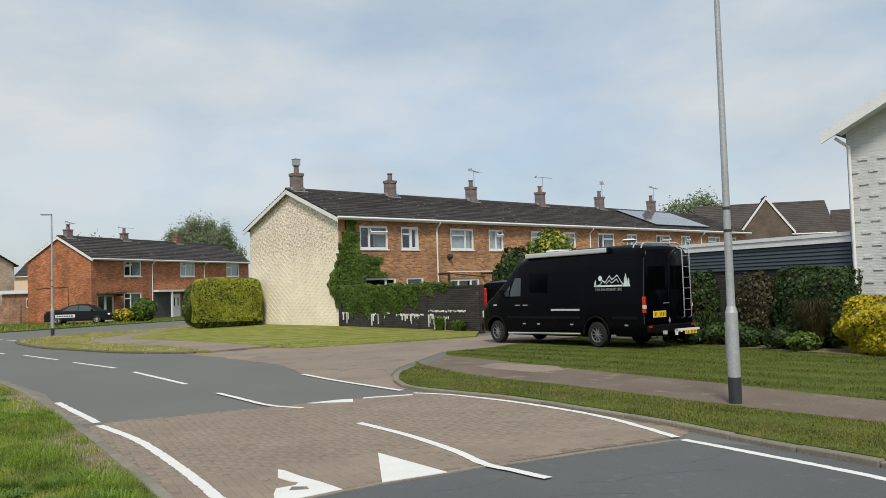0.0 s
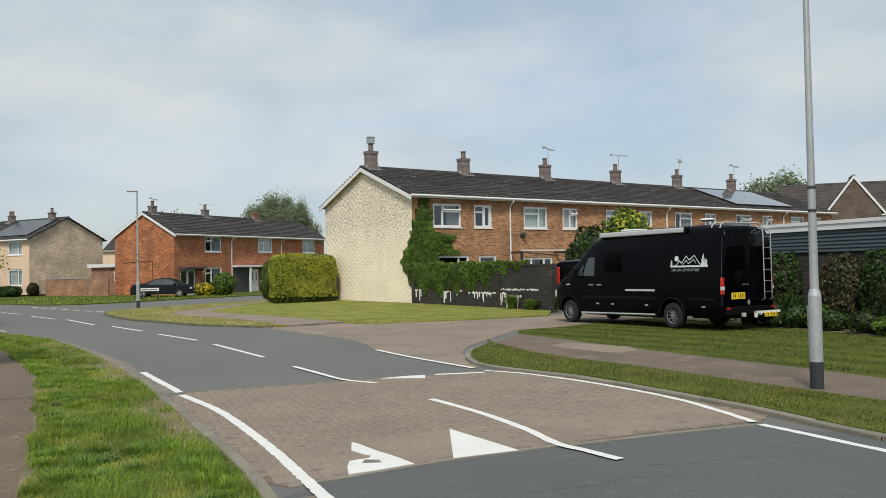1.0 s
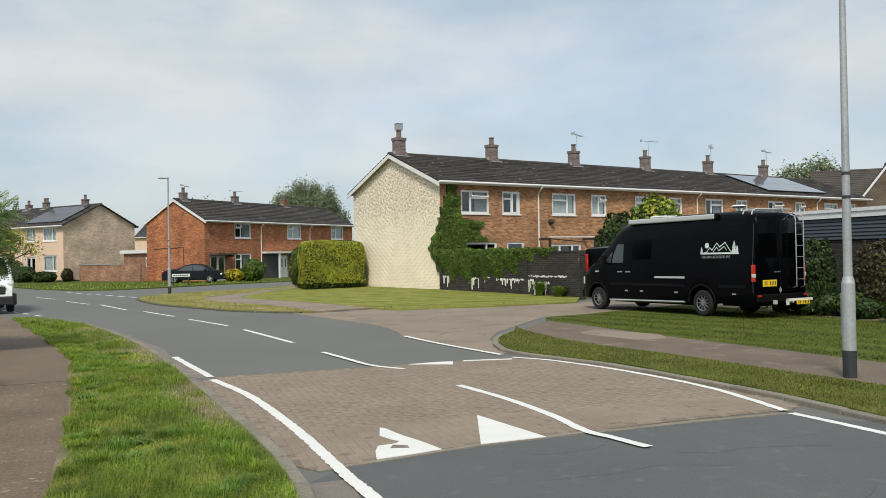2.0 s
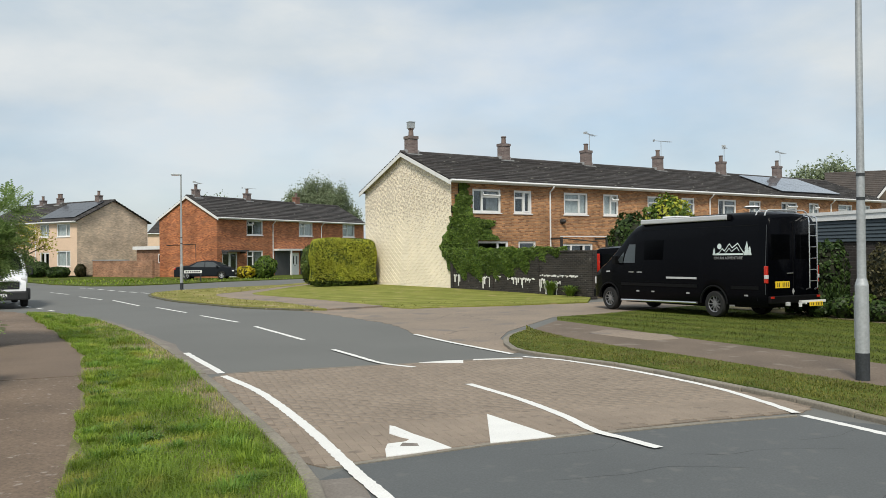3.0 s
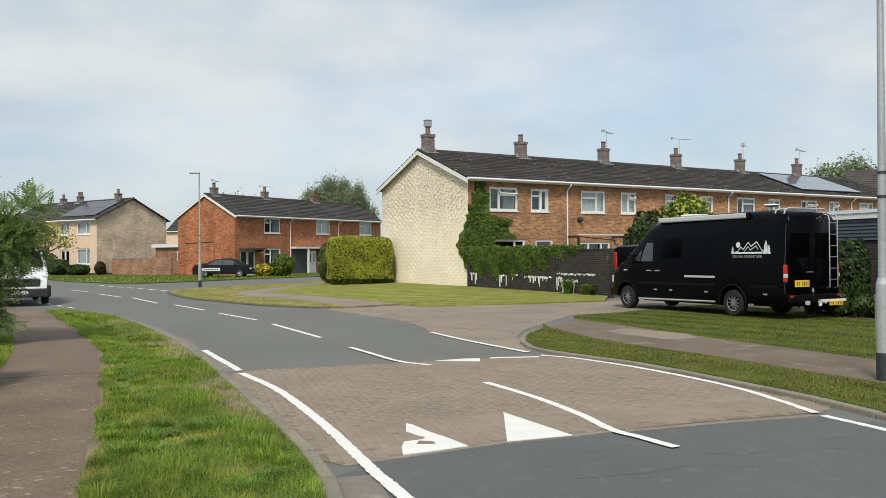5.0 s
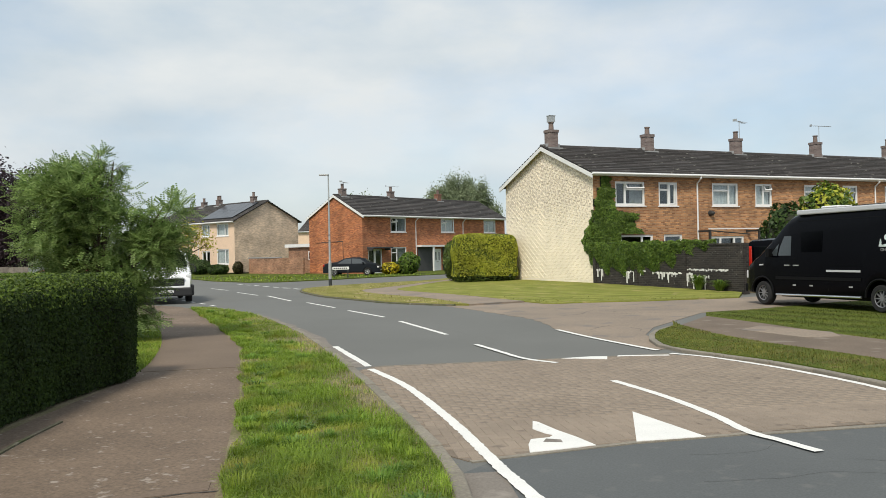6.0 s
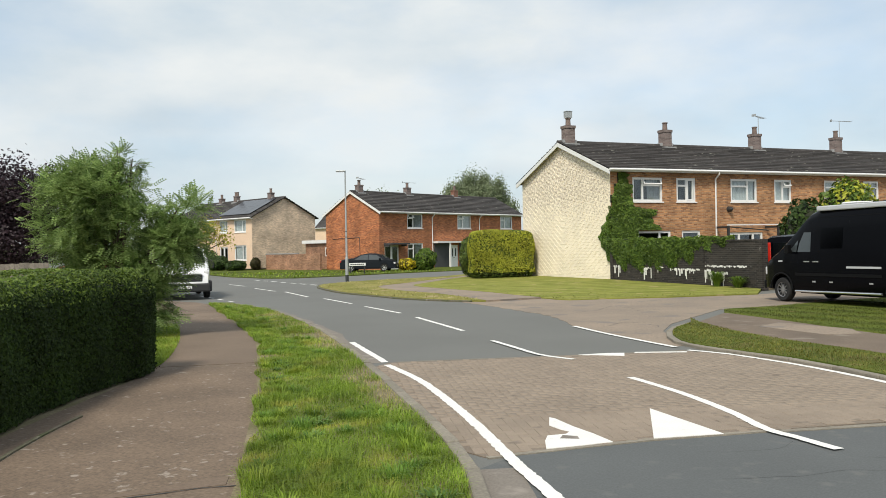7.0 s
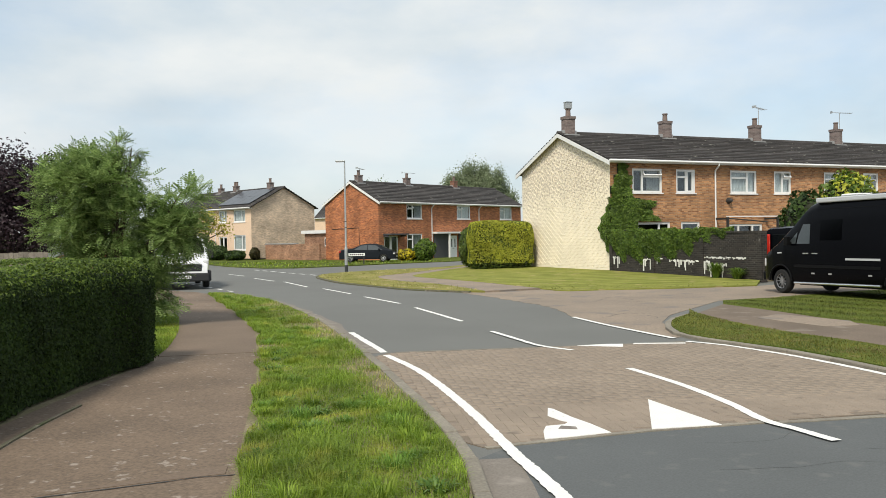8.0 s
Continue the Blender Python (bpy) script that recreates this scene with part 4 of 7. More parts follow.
def roof_mesh(w, depth, eave, ridge, over=0.3, ends=(0.0, 0.0), course=0.30, seed=1):
    """Both slopes of a pitched roof in stepped courses of tiles, with a ridge."""
    rng = np.random.default_rng(seed)
    bm = bmesh.new()
    half = depth / 2
    slope = (ridge - eave) / half
    run = half + over
    n = max(6, int(math.hypot(run, run * slope) / course))
    x0, x1 = -ends[0], w + ends[1]
    cols = max(2, int((x1 - x0) / 1.2))
    for side in (0, 1):
        for i in range(n):
            d0, d1 = i * run / n, (i + 1.12) * run / n
            d1 = min(d1, run)
            for c in range(cols):
                xa, xb = x0 + (x1 - x0) * c / cols, x0 + (x1 - x0) * (c + 1) / cols
                j = rng.uniform(-0.010, 0.010, 2)
                ys = [-over + d0, -over + d1]
                zs = [eave - over * slope + d0 * slope + 0.092 + j[0], eave - over * slope + d1 * slope + 0.028 + j[1]]
                if side:
                    ys = [depth - y for y in ys]
                v = [(xa, ys[0], zs[0]), (xb, ys[0], zs[0]), (xb, ys[1], zs[1]), (xa, ys[1], zs[1])]
                vv = [bm.verts.new(p) for p in v]
                lo = [bm.verts.new((p[0], p[1], p[2] - 0.075)) for p in v]
                bm.faces.new(vv if not side else vv[::-1])
                f = (vv[0], lo[0], lo[1], vv[1])
                bm.faces.new(f if not side else f[::-1])
    # underside and rake edges
    for side in (0, 1):
        ya, yb = (-over, half) if not side else (depth + over, half)
        za, zb = eave - over * slope - 0.02, ridge - 0.02
        bm.faces.new([bm.verts.new(p) for p in ((x0, ya, za), (x0, yb, zb), (x1, yb, zb), (x1, ya, za))])
    k = max(2, int((x1 - x0) / 0.45))
    for i in range(k):
        xa, xb = x0 + (x1 - x0) * i / k, x0 + (x1 - x0) * (i + 1) / k - 0.012
        tube(bm, (xa, half, ridge + 0.015), (xb, half, ridge + 0.015), 0.12, seg=8)
    return bm


def chimney(parent, x, y, z, h=1.0, w=0.55, d=0.46, pots=1, brick="brick_chimney", cowl=False):
    ch = part("chimney", boxes((x - w / 2, x + w / 2, y - d / 2, y + d / 2, z - 0.6, z + h * 0.86), (x - w / 2 - 0.035, x + w / 2 + 0.035, y - d / 2 - 0.035, y + d / 2 + 0.035, z + h * 0.84, z + h)), M[brick], parent)
    part("flashing", boxes((x - w / 2 - 0.14, x + w / 2 + 0.14, y - d / 2 - 0.22, y - d / 2 - 0.003, z - 0.22, z - 0.06), (x - w / 2 - 0.14, x + w / 2 + 0.14, y - 0.16, y + 0.16, z + 0.0, z + 0.17)), M["lead"], ch)
    for i in range(pots):
        px = x + (i - (pots - 1) / 2) * 0.34
        part("chimney_pot", tubes(((px, y, z + h), (px, y, z + h + 0.42), 0.14, 0.12), ((px, y, z + h + 0.36), (px, y, z + h + 0.42), 0.155, 0.155)), M["clay"], ch)
        if cowl:
            part("cowl", boxes((px - 0.16, px + 0.16, y - 0.16, y + 0.16, z + h + 0.42, z + h + 0.74), (px - 0.18, px + 0.18, y - 0.18, y + 0.18, z + h + 0.74, z + h + 0.77)), M["galv"], ch)
    return ch


def aerial(x, y, z, h, turn, m, group):
    """A TV aerial: mast, boom and cross rods."""
    a = empty("tv_aerial", m @ pose(x, y, z, 0, 0, turn), "thin metal rooftop television aerial on a mast", "aerial", group)
    part("mast", tubes(((0, 0, 0), (0, 0, h), 0.02), seg=6), M["galv"], a)
    part("boom", tubes(((-0.75, 0, h - 0.05), (0.55, 0, h + 0.02), 0.016), seg=6), M["galv"], a)
    part("rods", tubes(*[((-0.7 + 0.14 * i, -0.2 + 0.012 * i, h - 0.045 + 0.006 * i), (-0.7 + 0.14 * i, 0.2 - 0.012 * i, h - 0.045 + 0.006 * i), 0.009) for i in range(8)], seg=5), M["galv"], a)
    part("reflector", boxes((0.5, 0.515, -0.13, 0.13, h - 0.05, h + 0.09)), M["galv"], a)
    return a


def gable_wall(width, eave, ridge, thick=0.25):
    """A gable end in the y-z plane: outer face x = 0."""
    return prism([(0, 0), (width, 0), (width, eave), (width / 2, ridge), (0, eave)], 0, thick)


def rake(parent, width, eave, ridge, x, over=0.3, size=0.2, material="white_trim", rise=0.07):
    slope = (ridge - eave) / (width / 2)
    for side in (0, 1):
        bm = bmesh.new()
        pts = [(-over, eave - over * slope - size + rise), (width / 2, ridge - size + rise), (width / 2, ridge + rise), (-over, eave - over * slope + rise)]
        if side:
            pts = [(width - y, z) for y, z in pts]
        a = [bm.verts.new((x - 0.05, y, z)) for y, z in pts]
        b = [bm.verts.new((x + 0.0, y, z)) for y, z in pts]
        bm.faces.new(a), bm.faces.new(b[::-1])
        for i in range(4):
            bm.faces.new((a[i], b[i], b[(i + 1) % 4], a[(i + 1) % 4]))
        bmesh.ops.recalc_face_normals(bm, faces=bm.faces)
        part("bargeboard", bm, M[material], parent)


def house(m, w, depth, eave, ridge, wall, windows, doors=(), gables=("", ""), chim=(), over=0.3, roof="tile", label="", group="", pipes=(), gutter=True, seed=1, front_gaps=(), name="terraced_house", ends=(0.0, 0.0), trim="white_trim"):
    """A two-storey house. Front wall along local x with its outer face at y = 0; windows: (x, z, w, h, layout, curtain, open). gables: materials of the end walls."""
    hs = empty(name, m, label, "house", group)
    holes = [(a, a + c, b, b + d) for a, b, c, d, *_ in windows] + [(a, a + c, 0.0, d) for a, c, d, *_ in doors]
    part("front_wall", pierced(w, eave, holes), M[wall], hs)
    part("rear_wall", boxes((0, w, depth - 0.25, depth, 0, eave)), M[wall], hs)
    part("floor", boxes((0.05, w - 0.05, 0.26, depth - 0.26, -0.1, 0.02), (0.05, w - 0.05, 0.26, depth - 0.26, 2.45, 2.6), (0.05, w - 0.05, 0.26, depth - 0.26, eave - 0.12, eave - 0.02)), M["room"], hs)
    part("partition", boxes((0.05, w - 0.05, 3.6, 3.7, 0.02, 2.44), (0.05, w - 0.05, 3.6, 3.7, 2.61, eave - 0.13)), M["room"], hs)
    for k, (g, x) in enumerate(zip(gables, (0.0, w - 0.25))):
        bm = gable_wall(depth - 0.006, eave, ridge - 0.03)
        bmesh.ops.translate(bm, vec=(x + (-0.003 if not k else 0.003) * (1 if g else 0), 0.003, 0), verts=bm.verts)
        part("end_wall" if g else "party_wall", bm, M[g or "room"], hs)
    part("roof", roof_mesh(w, depth, eave, ridge, over, ends, seed=seed), M[roof], hs)
    slope = (ridge - eave) / (depth / 2)
    ze = eave - over * slope
    part("fascia", boxes((-ends[0], w + ends[1], -over, -over + 0.03, ze - 0.075, ze + 0.05), (-ends[0], w + ends[1], -over + 0.031, -0.004, ze - 0.07, ze - 0.05)), M[trim], hs)
    if gutter:
        bm = bmesh.new()
        tube(bm, (-ends[0], -over - 0.055, ze + 0.02), (w + ends[1], -over - 0.055, ze + 0.02), 0.055, seg=10)
        part("gutter", bm, M["white"], hs)
    for px in pipes:
        part("downpipe", pipe([(px, -over - 0.05, ze), (px, -over - 0.05, ze - 0.12), (px, -0.06, ze - 0.35), (px, -0.06, 0.1)], 0.04), M["white"], hs)
    for a, b, c, d, lay, cur, op in windows:
        window(hs, a, b, c, d, lay, curtain=cur, open_vent=op)
    for a, c, d, kind in doors:
        door = part("door", boxes((a, a + 0.11, 0.04, 0.12, 0, d), (a + c - 0.11, a + c, 0.04, 0.12, 0, d), (a + 0.11, a + c - 0.11, 0.04, 0.12, d - 0.11, d), (a + 0.11, a + c - 0.11, 0.055, 0.10, 0.0, 0.35 if kind == "g" else d - 0.11)), M["white"], hs)
        if kind == "g":
            part("mullion", boxes((a + c / 2 - 0.10, a + c / 2 + 0.10, 0.041, 0.119, 0.351, d - 0.111)), M["white"], door)
            part("pane", boxes((a + 0.10, a + c - 0.10, 0.075, 0.083, 0.34, d - 0.10)), M["glass"], door)
        else:
            part("light", boxes((a + 0.22, a + 0.34, 0.047, 0.0545, 1.0, d - 0.3), (a + c - 0.34, a + c - 0.22, 0.047, 0.0545, 1.0, d - 0.3)), M["car_glass"], door)
            part("letter_plate", boxes((a + c / 2 - 0.14, a + c / 2 + 0.14, 0.045, 0.054, 0.85, 0.92)), M["chrome"], door)
    for x, y, h, pots, br, cowl in chim:
        zz = ridge - abs(y - depth / 2) * slope
        chimney(hs, x, y, zz, h, pots=pots, brick=br, cowl=cowl)
    return hs


# terrace with the cream gable: six houses in a row
T_YAW, T_W, T_D, T_E, T_R = 33.0, 6.34, 8.8, 5.32, 7.03
T_M = pose(0.68, 40.2, 0.12, 0, 0, T_YAW)
A3, B2 = [(0.9, "p"), (1.9, "v")], [(1.1, "v"), (0.9, "c")]
C3, D2 = [(1.9, "v"), (0.95, "p")], [(1.0, "p"), (1.0, "v")]
for k in range(6):
    flip = k % 2
    if k == 0:
        wins = [(1.25, 3.72, 1.75, 1.17, A3, "curtain_grey", True), (3.83, 3.72, 1.17, 1.17, B2, "", False), (1.5, 0.72, 1.95, 1.58, [(2.0, "p"), (0.9, "p")], "", False), (4.1, 1.1, 1.15, 1.20, [(1.0, "p")], "", False)]
    else:
        wins = [(0.85, 3.72, 1.72, 1.17, C3, "curtain", False), (3.72, 3.72, 1.17, 1.17, D2, "curtain", k in (1, 4)), (0.7, 0.72, 2.2, 1.45, [(1.0, "v"), (1.6, "p"), (0.9, "v")], "", False), (4.1, 1.1, 1.0, 1.05, [(1.0, "p")], "", False)]
        if k in (3, 4):
            wins[0] = (0.7, 3.72, 1.72, 1.17, A3, "curtain_grey", k == 4)
    lab = ("end terraced house of orange brick with a cream-painted gable wall" if k == 0 else
           "orange brick terraced house with solar panels on its dark roof" if k == 5 else "orange brick terraced house with white windows and dark tiles")
    house(T_M @ pose(T_W * k, 0, 0), T_W, T_D, T_E, T_R, "brick_orange", wins, gables=("gable_cream" if k == 0 else "", "brick_orange" if k == 5 else ""),
          chim=[(0.42 if k == 0 else 0.25, T_D / 2, 0.90, 1, "brick_chimney", k == 0)], label=lab, group="houses in the terrace", pipes=(T_W - 0.15,) if k in (0, 2, 4) else (), seed=k + 1,
          ends=(0.24 if k == 0 else 0.0, 0.15 if k == 5 else 0.0))
rk = [o for o in bpy.data.objects if o.name.startswith("terraced_house")][0]
rake(rk, T_D, T_E, T_R, -0.21, size=0.20, rise=0.0)
bm = bmesh.new()
for j in range(90):
    z = 0.16 + j * 0.075
    for i in range(0, 11):
        u = i * 0.45 + (j * 0.1125) % 0.45
        for y in (T_D / 2 + u - 0.107, T_D / 2 - u - 0.107) if u > 0.01 else (T_D / 2 - 0.107,):
            if 0.08 < y < T_D - 0.3 and z < T_E - 0.30 + (T_R - T_E) * (1 - abs(y + 0.1 - T_D / 2) / (T_D / 2)):
                box(bm, -0.015, 0.01, y, y + 0.213, z, z + 0.066)
tagged(part("projecting_bricks", bm, M["gable_cream"], rk), kind="stuff")
for k, tr in ((2, 200), (3, 160), (4, 215), (5, 190)):
    aerial(T_W * k + 0.35, T_D / 2 - 0.2, T_R + 0.6, 1.30, tr, T_M, "rooftop aerials")

# red brick row across the junction
R_M = pose(-17.9, 67.6, 0.0, 0, 0, 58.6)
RW, RD, RE, RR = 6.65, 6.8, 5.05, 6.82
for k in range(3):
    up = (3.4 if k < 2 else 3.2, 3.55, 1.95, 1.28, [(0.9, "v"), (1.5, "p")], "curtain_grey" if k == 0 else "curtain", k < 2)
    if k == 0:
        w2, d2 = [up, (3.4, 0.75, 1.95, 1.5, [(0.9, "v"), (1.5, "p")], "curtain_grey", False)], [(0.6, 1.7, 2.1, "g")]
    else:
        w2, d2 = [up], [(2.4, 1.0, 2.05, "s")]
    house(R_M @ pose(RW * k, 0, 0), RW, RD, RE, RR, "brick_red", w2, d2, gables=("brick_red" if k == 0 else "", "brick_red" if k == 2 else ""),
          chim=[(0.95 if k == 0 else 0.3, RD / 2, 0.62, 1, "brick_chimney" if k < 2 else "brick_chimney_red", False)], label="red brick terraced house with white windows and a dark roof", group="red brick houses",
          pipes=(RW - 0.1,) if k < 2 else (), seed=20 + k, ends=(0.1 if k == 0 else 0, 0.2 if k == 2 else 0))
rr = [o for o in bpy.data.objects if o.name.startswith("terraced_house")][6]
rake(rr, RD, RE, RR, -0.10, rise=0.02)
aerial(1.1, RD / 2, RR + 0.4, 0.8, 200, R_M, "rooftop aerials")
aerial(RW + 0.4, RD / 2, RR + 0.4, 0.7, 150, R_M, "rooftop aerials")

# tan brick house on the far bend: its front faces away to the other road
TAN_M = pose(-45.08, 82.95, 0.18, 0, 0, -33.9)
house(TAN_M, 15.7, 7.4, 4.95, 6.85, "peach", [(12.6, 3.5, 2.1, 1.2, [(1.5, "p"), (0.6, "p")], "curtain", False), (12.6, 0.8, 2.1, 1.45, [(1.5, "p"), (0.6, "p")], "curtain", False), (9.9, 3.5, 1.5, 1.2, [(1.5, "p"), (0.6, "p")], "curtain", False)],
      [(9.9, 1.5, 2.1, "g")], gables=("brick_tan", "brick_tan"), chim=[(13.5, 3.7, 0.6, 1, "brick_chimney", False), (7.25, 3.7, 0.6, 2, "brick_chimney", False), (4.3, 3.7, 0.5, 1, "brick_chimney", False)],
      label="semi-detached house with tan brick gable and peach front", group="", pipes=(9.3,), seed=40, ends=(0.1, 0.25), roof="tile", name="semi_detached_house")


# ---------------------------------------------------------------- vehicles
def loft(stations):
    """A closed body from cross-sections: each station is x and a list of (y, z) from the bottom middle round to the top middle."""
    bm = bmesh.new()
    rings = []
    for x, sec in stations:
        right = [(-y, z) for y, z in sec[-2:0:-1]]
        rings.append([bm.verts.new((x, y, z)) for y, z in sec + right])
    n = len(rings[0])
    for a, b in zip(rings, rings[1:]):
        for i in range(n):
            bm.faces.new((a[i], a[(i + 1) % n], b[(i + 1) % n], b[i]))
    bm.faces.new(rings[0][::-1])
    bm.faces.new(rings[-1])
    bmesh.ops.recalc_face_normals(bm, faces=bm.faces)
    return bm


def lerp_rows(rows, x):
    for (a, *u), (b, *v) in zip(rows, rows[1:]):
        if a <= x <= b:
            t = (x - a) / (b - a)
            return [p + (q - p) * t for p, q in zip(u, v)]
    return list(rows[0][1:] if x < rows[0][0] else rows[-1][1:])


def body(top, width, sill, axles, arch, lean=0.075, belt=1.25, step=0.12, fr=(0.04, 0.12, 0.38, 0.52, 0.72, 0.88, 0.955, 0.99), inset=(0, 0, 0, 0, 0, 0, 0.05, 0.16)):
    """A vehicle body: top: rows (x, roof height); width: rows (x, half width); arches cut round the axles."""
    x0, x1 = top[0][0], top[-1][0]
    xs = sorted({round(x0 + (x1 - x0) * i / int((x1 - x0) / step), 4) for i in range(int((x1 - x0) / step) + 1)} | {round(a + arch * math.cos(math.pi * k / 10), 4) for a in axles for k in range(11)} | {r[0] for r in top})
    out = []
    for x in xs:
        zt, hw = lerp_rows(top, x)[0], lerp_rows(width, x)[0]
        zb = sill
        for a in axles:
            if abs(x - a) <= arch:
                zb = max(zb, arch * 0.82 + math.sqrt(max(0.0, arch ** 2 - (x - a) ** 2)) * 0.98)
        zb = min(zb, zt - 0.08)
        sec = [(0, zb), (hw - 0.03, zb)]
        for f, s in zip(fr, inset):
            z = zb + (zt - zb) * f
            sec.append((hw - max(0.0, z - belt) * lean - s, z))
        sec.append((0, zt + 0.02))
        out.append((x, sec))
    return loft(out)


def side_panel(outline, half, belt, lean, proud, side=1, thick=0.012):
    """A flat panel set on a vehicle's flank; outline in x and z."""
    bm = bmesh.new()
    a = [bm.verts.new((x, side * (half - max(0.0, z - belt) * lean + proud), z)) for x, z in outline]
    b = [bm.verts.new((x, side * (half - max(0.0, z - belt) * lean + proud - thick), z)) for x, z in outline]
    n = len(outline)
    bm.faces.new(a), bm.faces.new(b[::-1])
    for i in range(n):
        bm.faces.new((a[i], b[i], b[(i + 1) % n], a[(i + 1) % n]))
    bmesh.ops.recalc_face_normals(bm, faces=bm.faces)
    return bm


def wheel(parent, x, y, r, w, rim, spokes=10):
    """A road wheel whose outer face looks along +y or -y, by the sign of y."""
    s = 1 if y > 0 else -1
    bm = bmesh.new()
    prof = [(r * 0.62, w / 2), (r * 0.9, w / 2), (r * 0.98, w * 0.36), (r, w * 0.2), (r, -w * 0.2), (r * 0.98, -w * 0.36), (r * 0.9, -w / 2), (r * 0.62, -w / 2)]
    seg = 28
    rings = [[bm.verts.new((x + p * math.cos(2 * math.pi * i / seg), y + q, r + p * math.sin(2 * math.pi * i / seg))) for p, q in prof] for i in range(seg)]
    for i in range(seg):
        a, b = rings[i], rings[(i + 1) % seg]
        for j in range(len(prof)):
            bm.faces.new((a[j], a[(j + 1) % len(prof)], b[(j + 1) % len(prof)], b[j]))
    bmesh.ops.recalc_face_normals(bm, faces=bm.faces)
    wh = part("wheel", bm, M["tyre"], parent, smooth=True)
    bm = bmesh.new()
    o = y + s * (w / 2 - 0.03)
    tube(bm, (x, o - s * 0.1, r), (x, o - s * 0.09, r), r * 0.62, seg=24)
    part("brake_drum", bm, M["trim_black"], wh)
    bm = bmesh.new()
    for i in range(spokes):
        a = 2 * math.pi * i / spokes
        c, d = Vector((math.cos(a), 0, math.sin(a))), Vector((-math.sin(a), 0, math.cos(a)))
        p0, p1 = Vector((x, o, r)) + c * r * 0.14, Vector((x, o, r)) + c * r * 0.6
        vs = [p0 + d * 0.016, p0 - d * 0.016, p1 - d * 0.010, p1 + d * 0.010]
        top = [bm.verts.new(v) for v in vs]
        low = [bm.verts.new(v + Vector((0, -s * 0.05, 0))) for v in vs]
        bm.faces.new(top), bm.faces.new(low[::-1])
        for k in range(4):
            bm.faces.new((top[k], low[k], low[(k + 1) % 4], top[(k + 1) % 4]))
    tube(bm, (x, o - s * 0.05, r), (x, o + s * 0.008, r), r * 0.17, seg=16)
    for i in range(24):
        a, b = 2 * math.pi * i / 24, 2 * math.pi * (i + 1) / 24
        q = [(x + k * r * math.cos(t), o + s * dy, r + k * r * math.sin(t)) for k, t, dy in ((0.57, a, 0.004), (0.63, a, 0.016), (0.63, b, 0.016), (0.57, b, 0.004))]
        bm.faces.new([bm.verts.new(v) for v in q])
    bmesh.ops.recalc_face_normals(bm, faces=bm.faces)
    part("rim", bm, M[rim], wh)
    return wh


def plate(parent, x, y, z, w, h, material, facing):
    """A number plate with its characters as plain bars. facing: -1 to the rear, 1 to the front."""
    p = part("number_plate", boxes((min(x, x + facing * 0.012), max(x, x + facing * 0.012), y - w / 2, y + w / 2, z - h / 2, z + h / 2), bevel=0.003), M[material], parent)
    xx = x + facing * 0.0125
    rows = [(min(xx, xx + facing * 0.002), max(xx, xx + facing * 0.002), y - w * 0.42 + i * w * 0.125, y - w * 0.42 + i * w * 0.125 + w * 0.05, z - h * 0.32, z + h * 0.32) for i in range(7) if i != 4]
    for r in rows:
        part("character", boxes(r), M["trim_black"], p)


# black long-wheelbase campervan
VW = 4.325
CAMPER = pose(8.29, 22.85, 0.035, 0, 0.25, 118.0)
cv = empty("campervan", CAMPER, "black long high-roof campervan with white mountain decal, parked on the lawn", "van")
CT = [(-1.740, 2.60), (-1.680, 2.70), (-1.4, 2.77), (-0.8, 2.80), (0.8, 2.80), (2.2, 2.76), (2.9, 2.70), (3.25, 2.58), (3.55, 2.34), (3.85, 2.05), (4.2, 1.74), (4.5, 1.50), (4.8, 1.36), (5.05, 1.22), (5.2, 1.02), (5.28, 0.80), (5.31, 0.62)]
CW = [(-1.740, 0.955), (-1.5, 0.985), (4.2, 0.985), (4.7, 0.955), (5.05, 0.89), (5.31, 0.76)]
part("body", body(CT, CW, 0.36, (0.0, VW), 0.45), M["van_black"], cv, smooth=True)
for ax in (0.0, VW):
    for sy in (0.86, -0.86):
        wheel(cv, ax, sy, 0.355, 0.235, "rim_dark", 10)
    for s in (1, -1):
        bm = bmesh.new()
        ring = [(ax + 0.47 * math.cos(math.pi * k / 14), s * 0.985, 0.37 + 0.47 * math.sin(math.pi * k / 14)) for k in range(15)]
        for p, q in zip(ring, ring[1:]):
            tube(bm, p, q, 0.03, seg=6)
        part("arch_trim", bm, M["van_trim"], cv)
part("underbody", boxes((-1.5, -0.55, -0.8, 0.8, 0.30, 0.5), (0.55, 3.8, -0.75, 0.75, 0.26, 0.42)), M["van_trim"], cv)
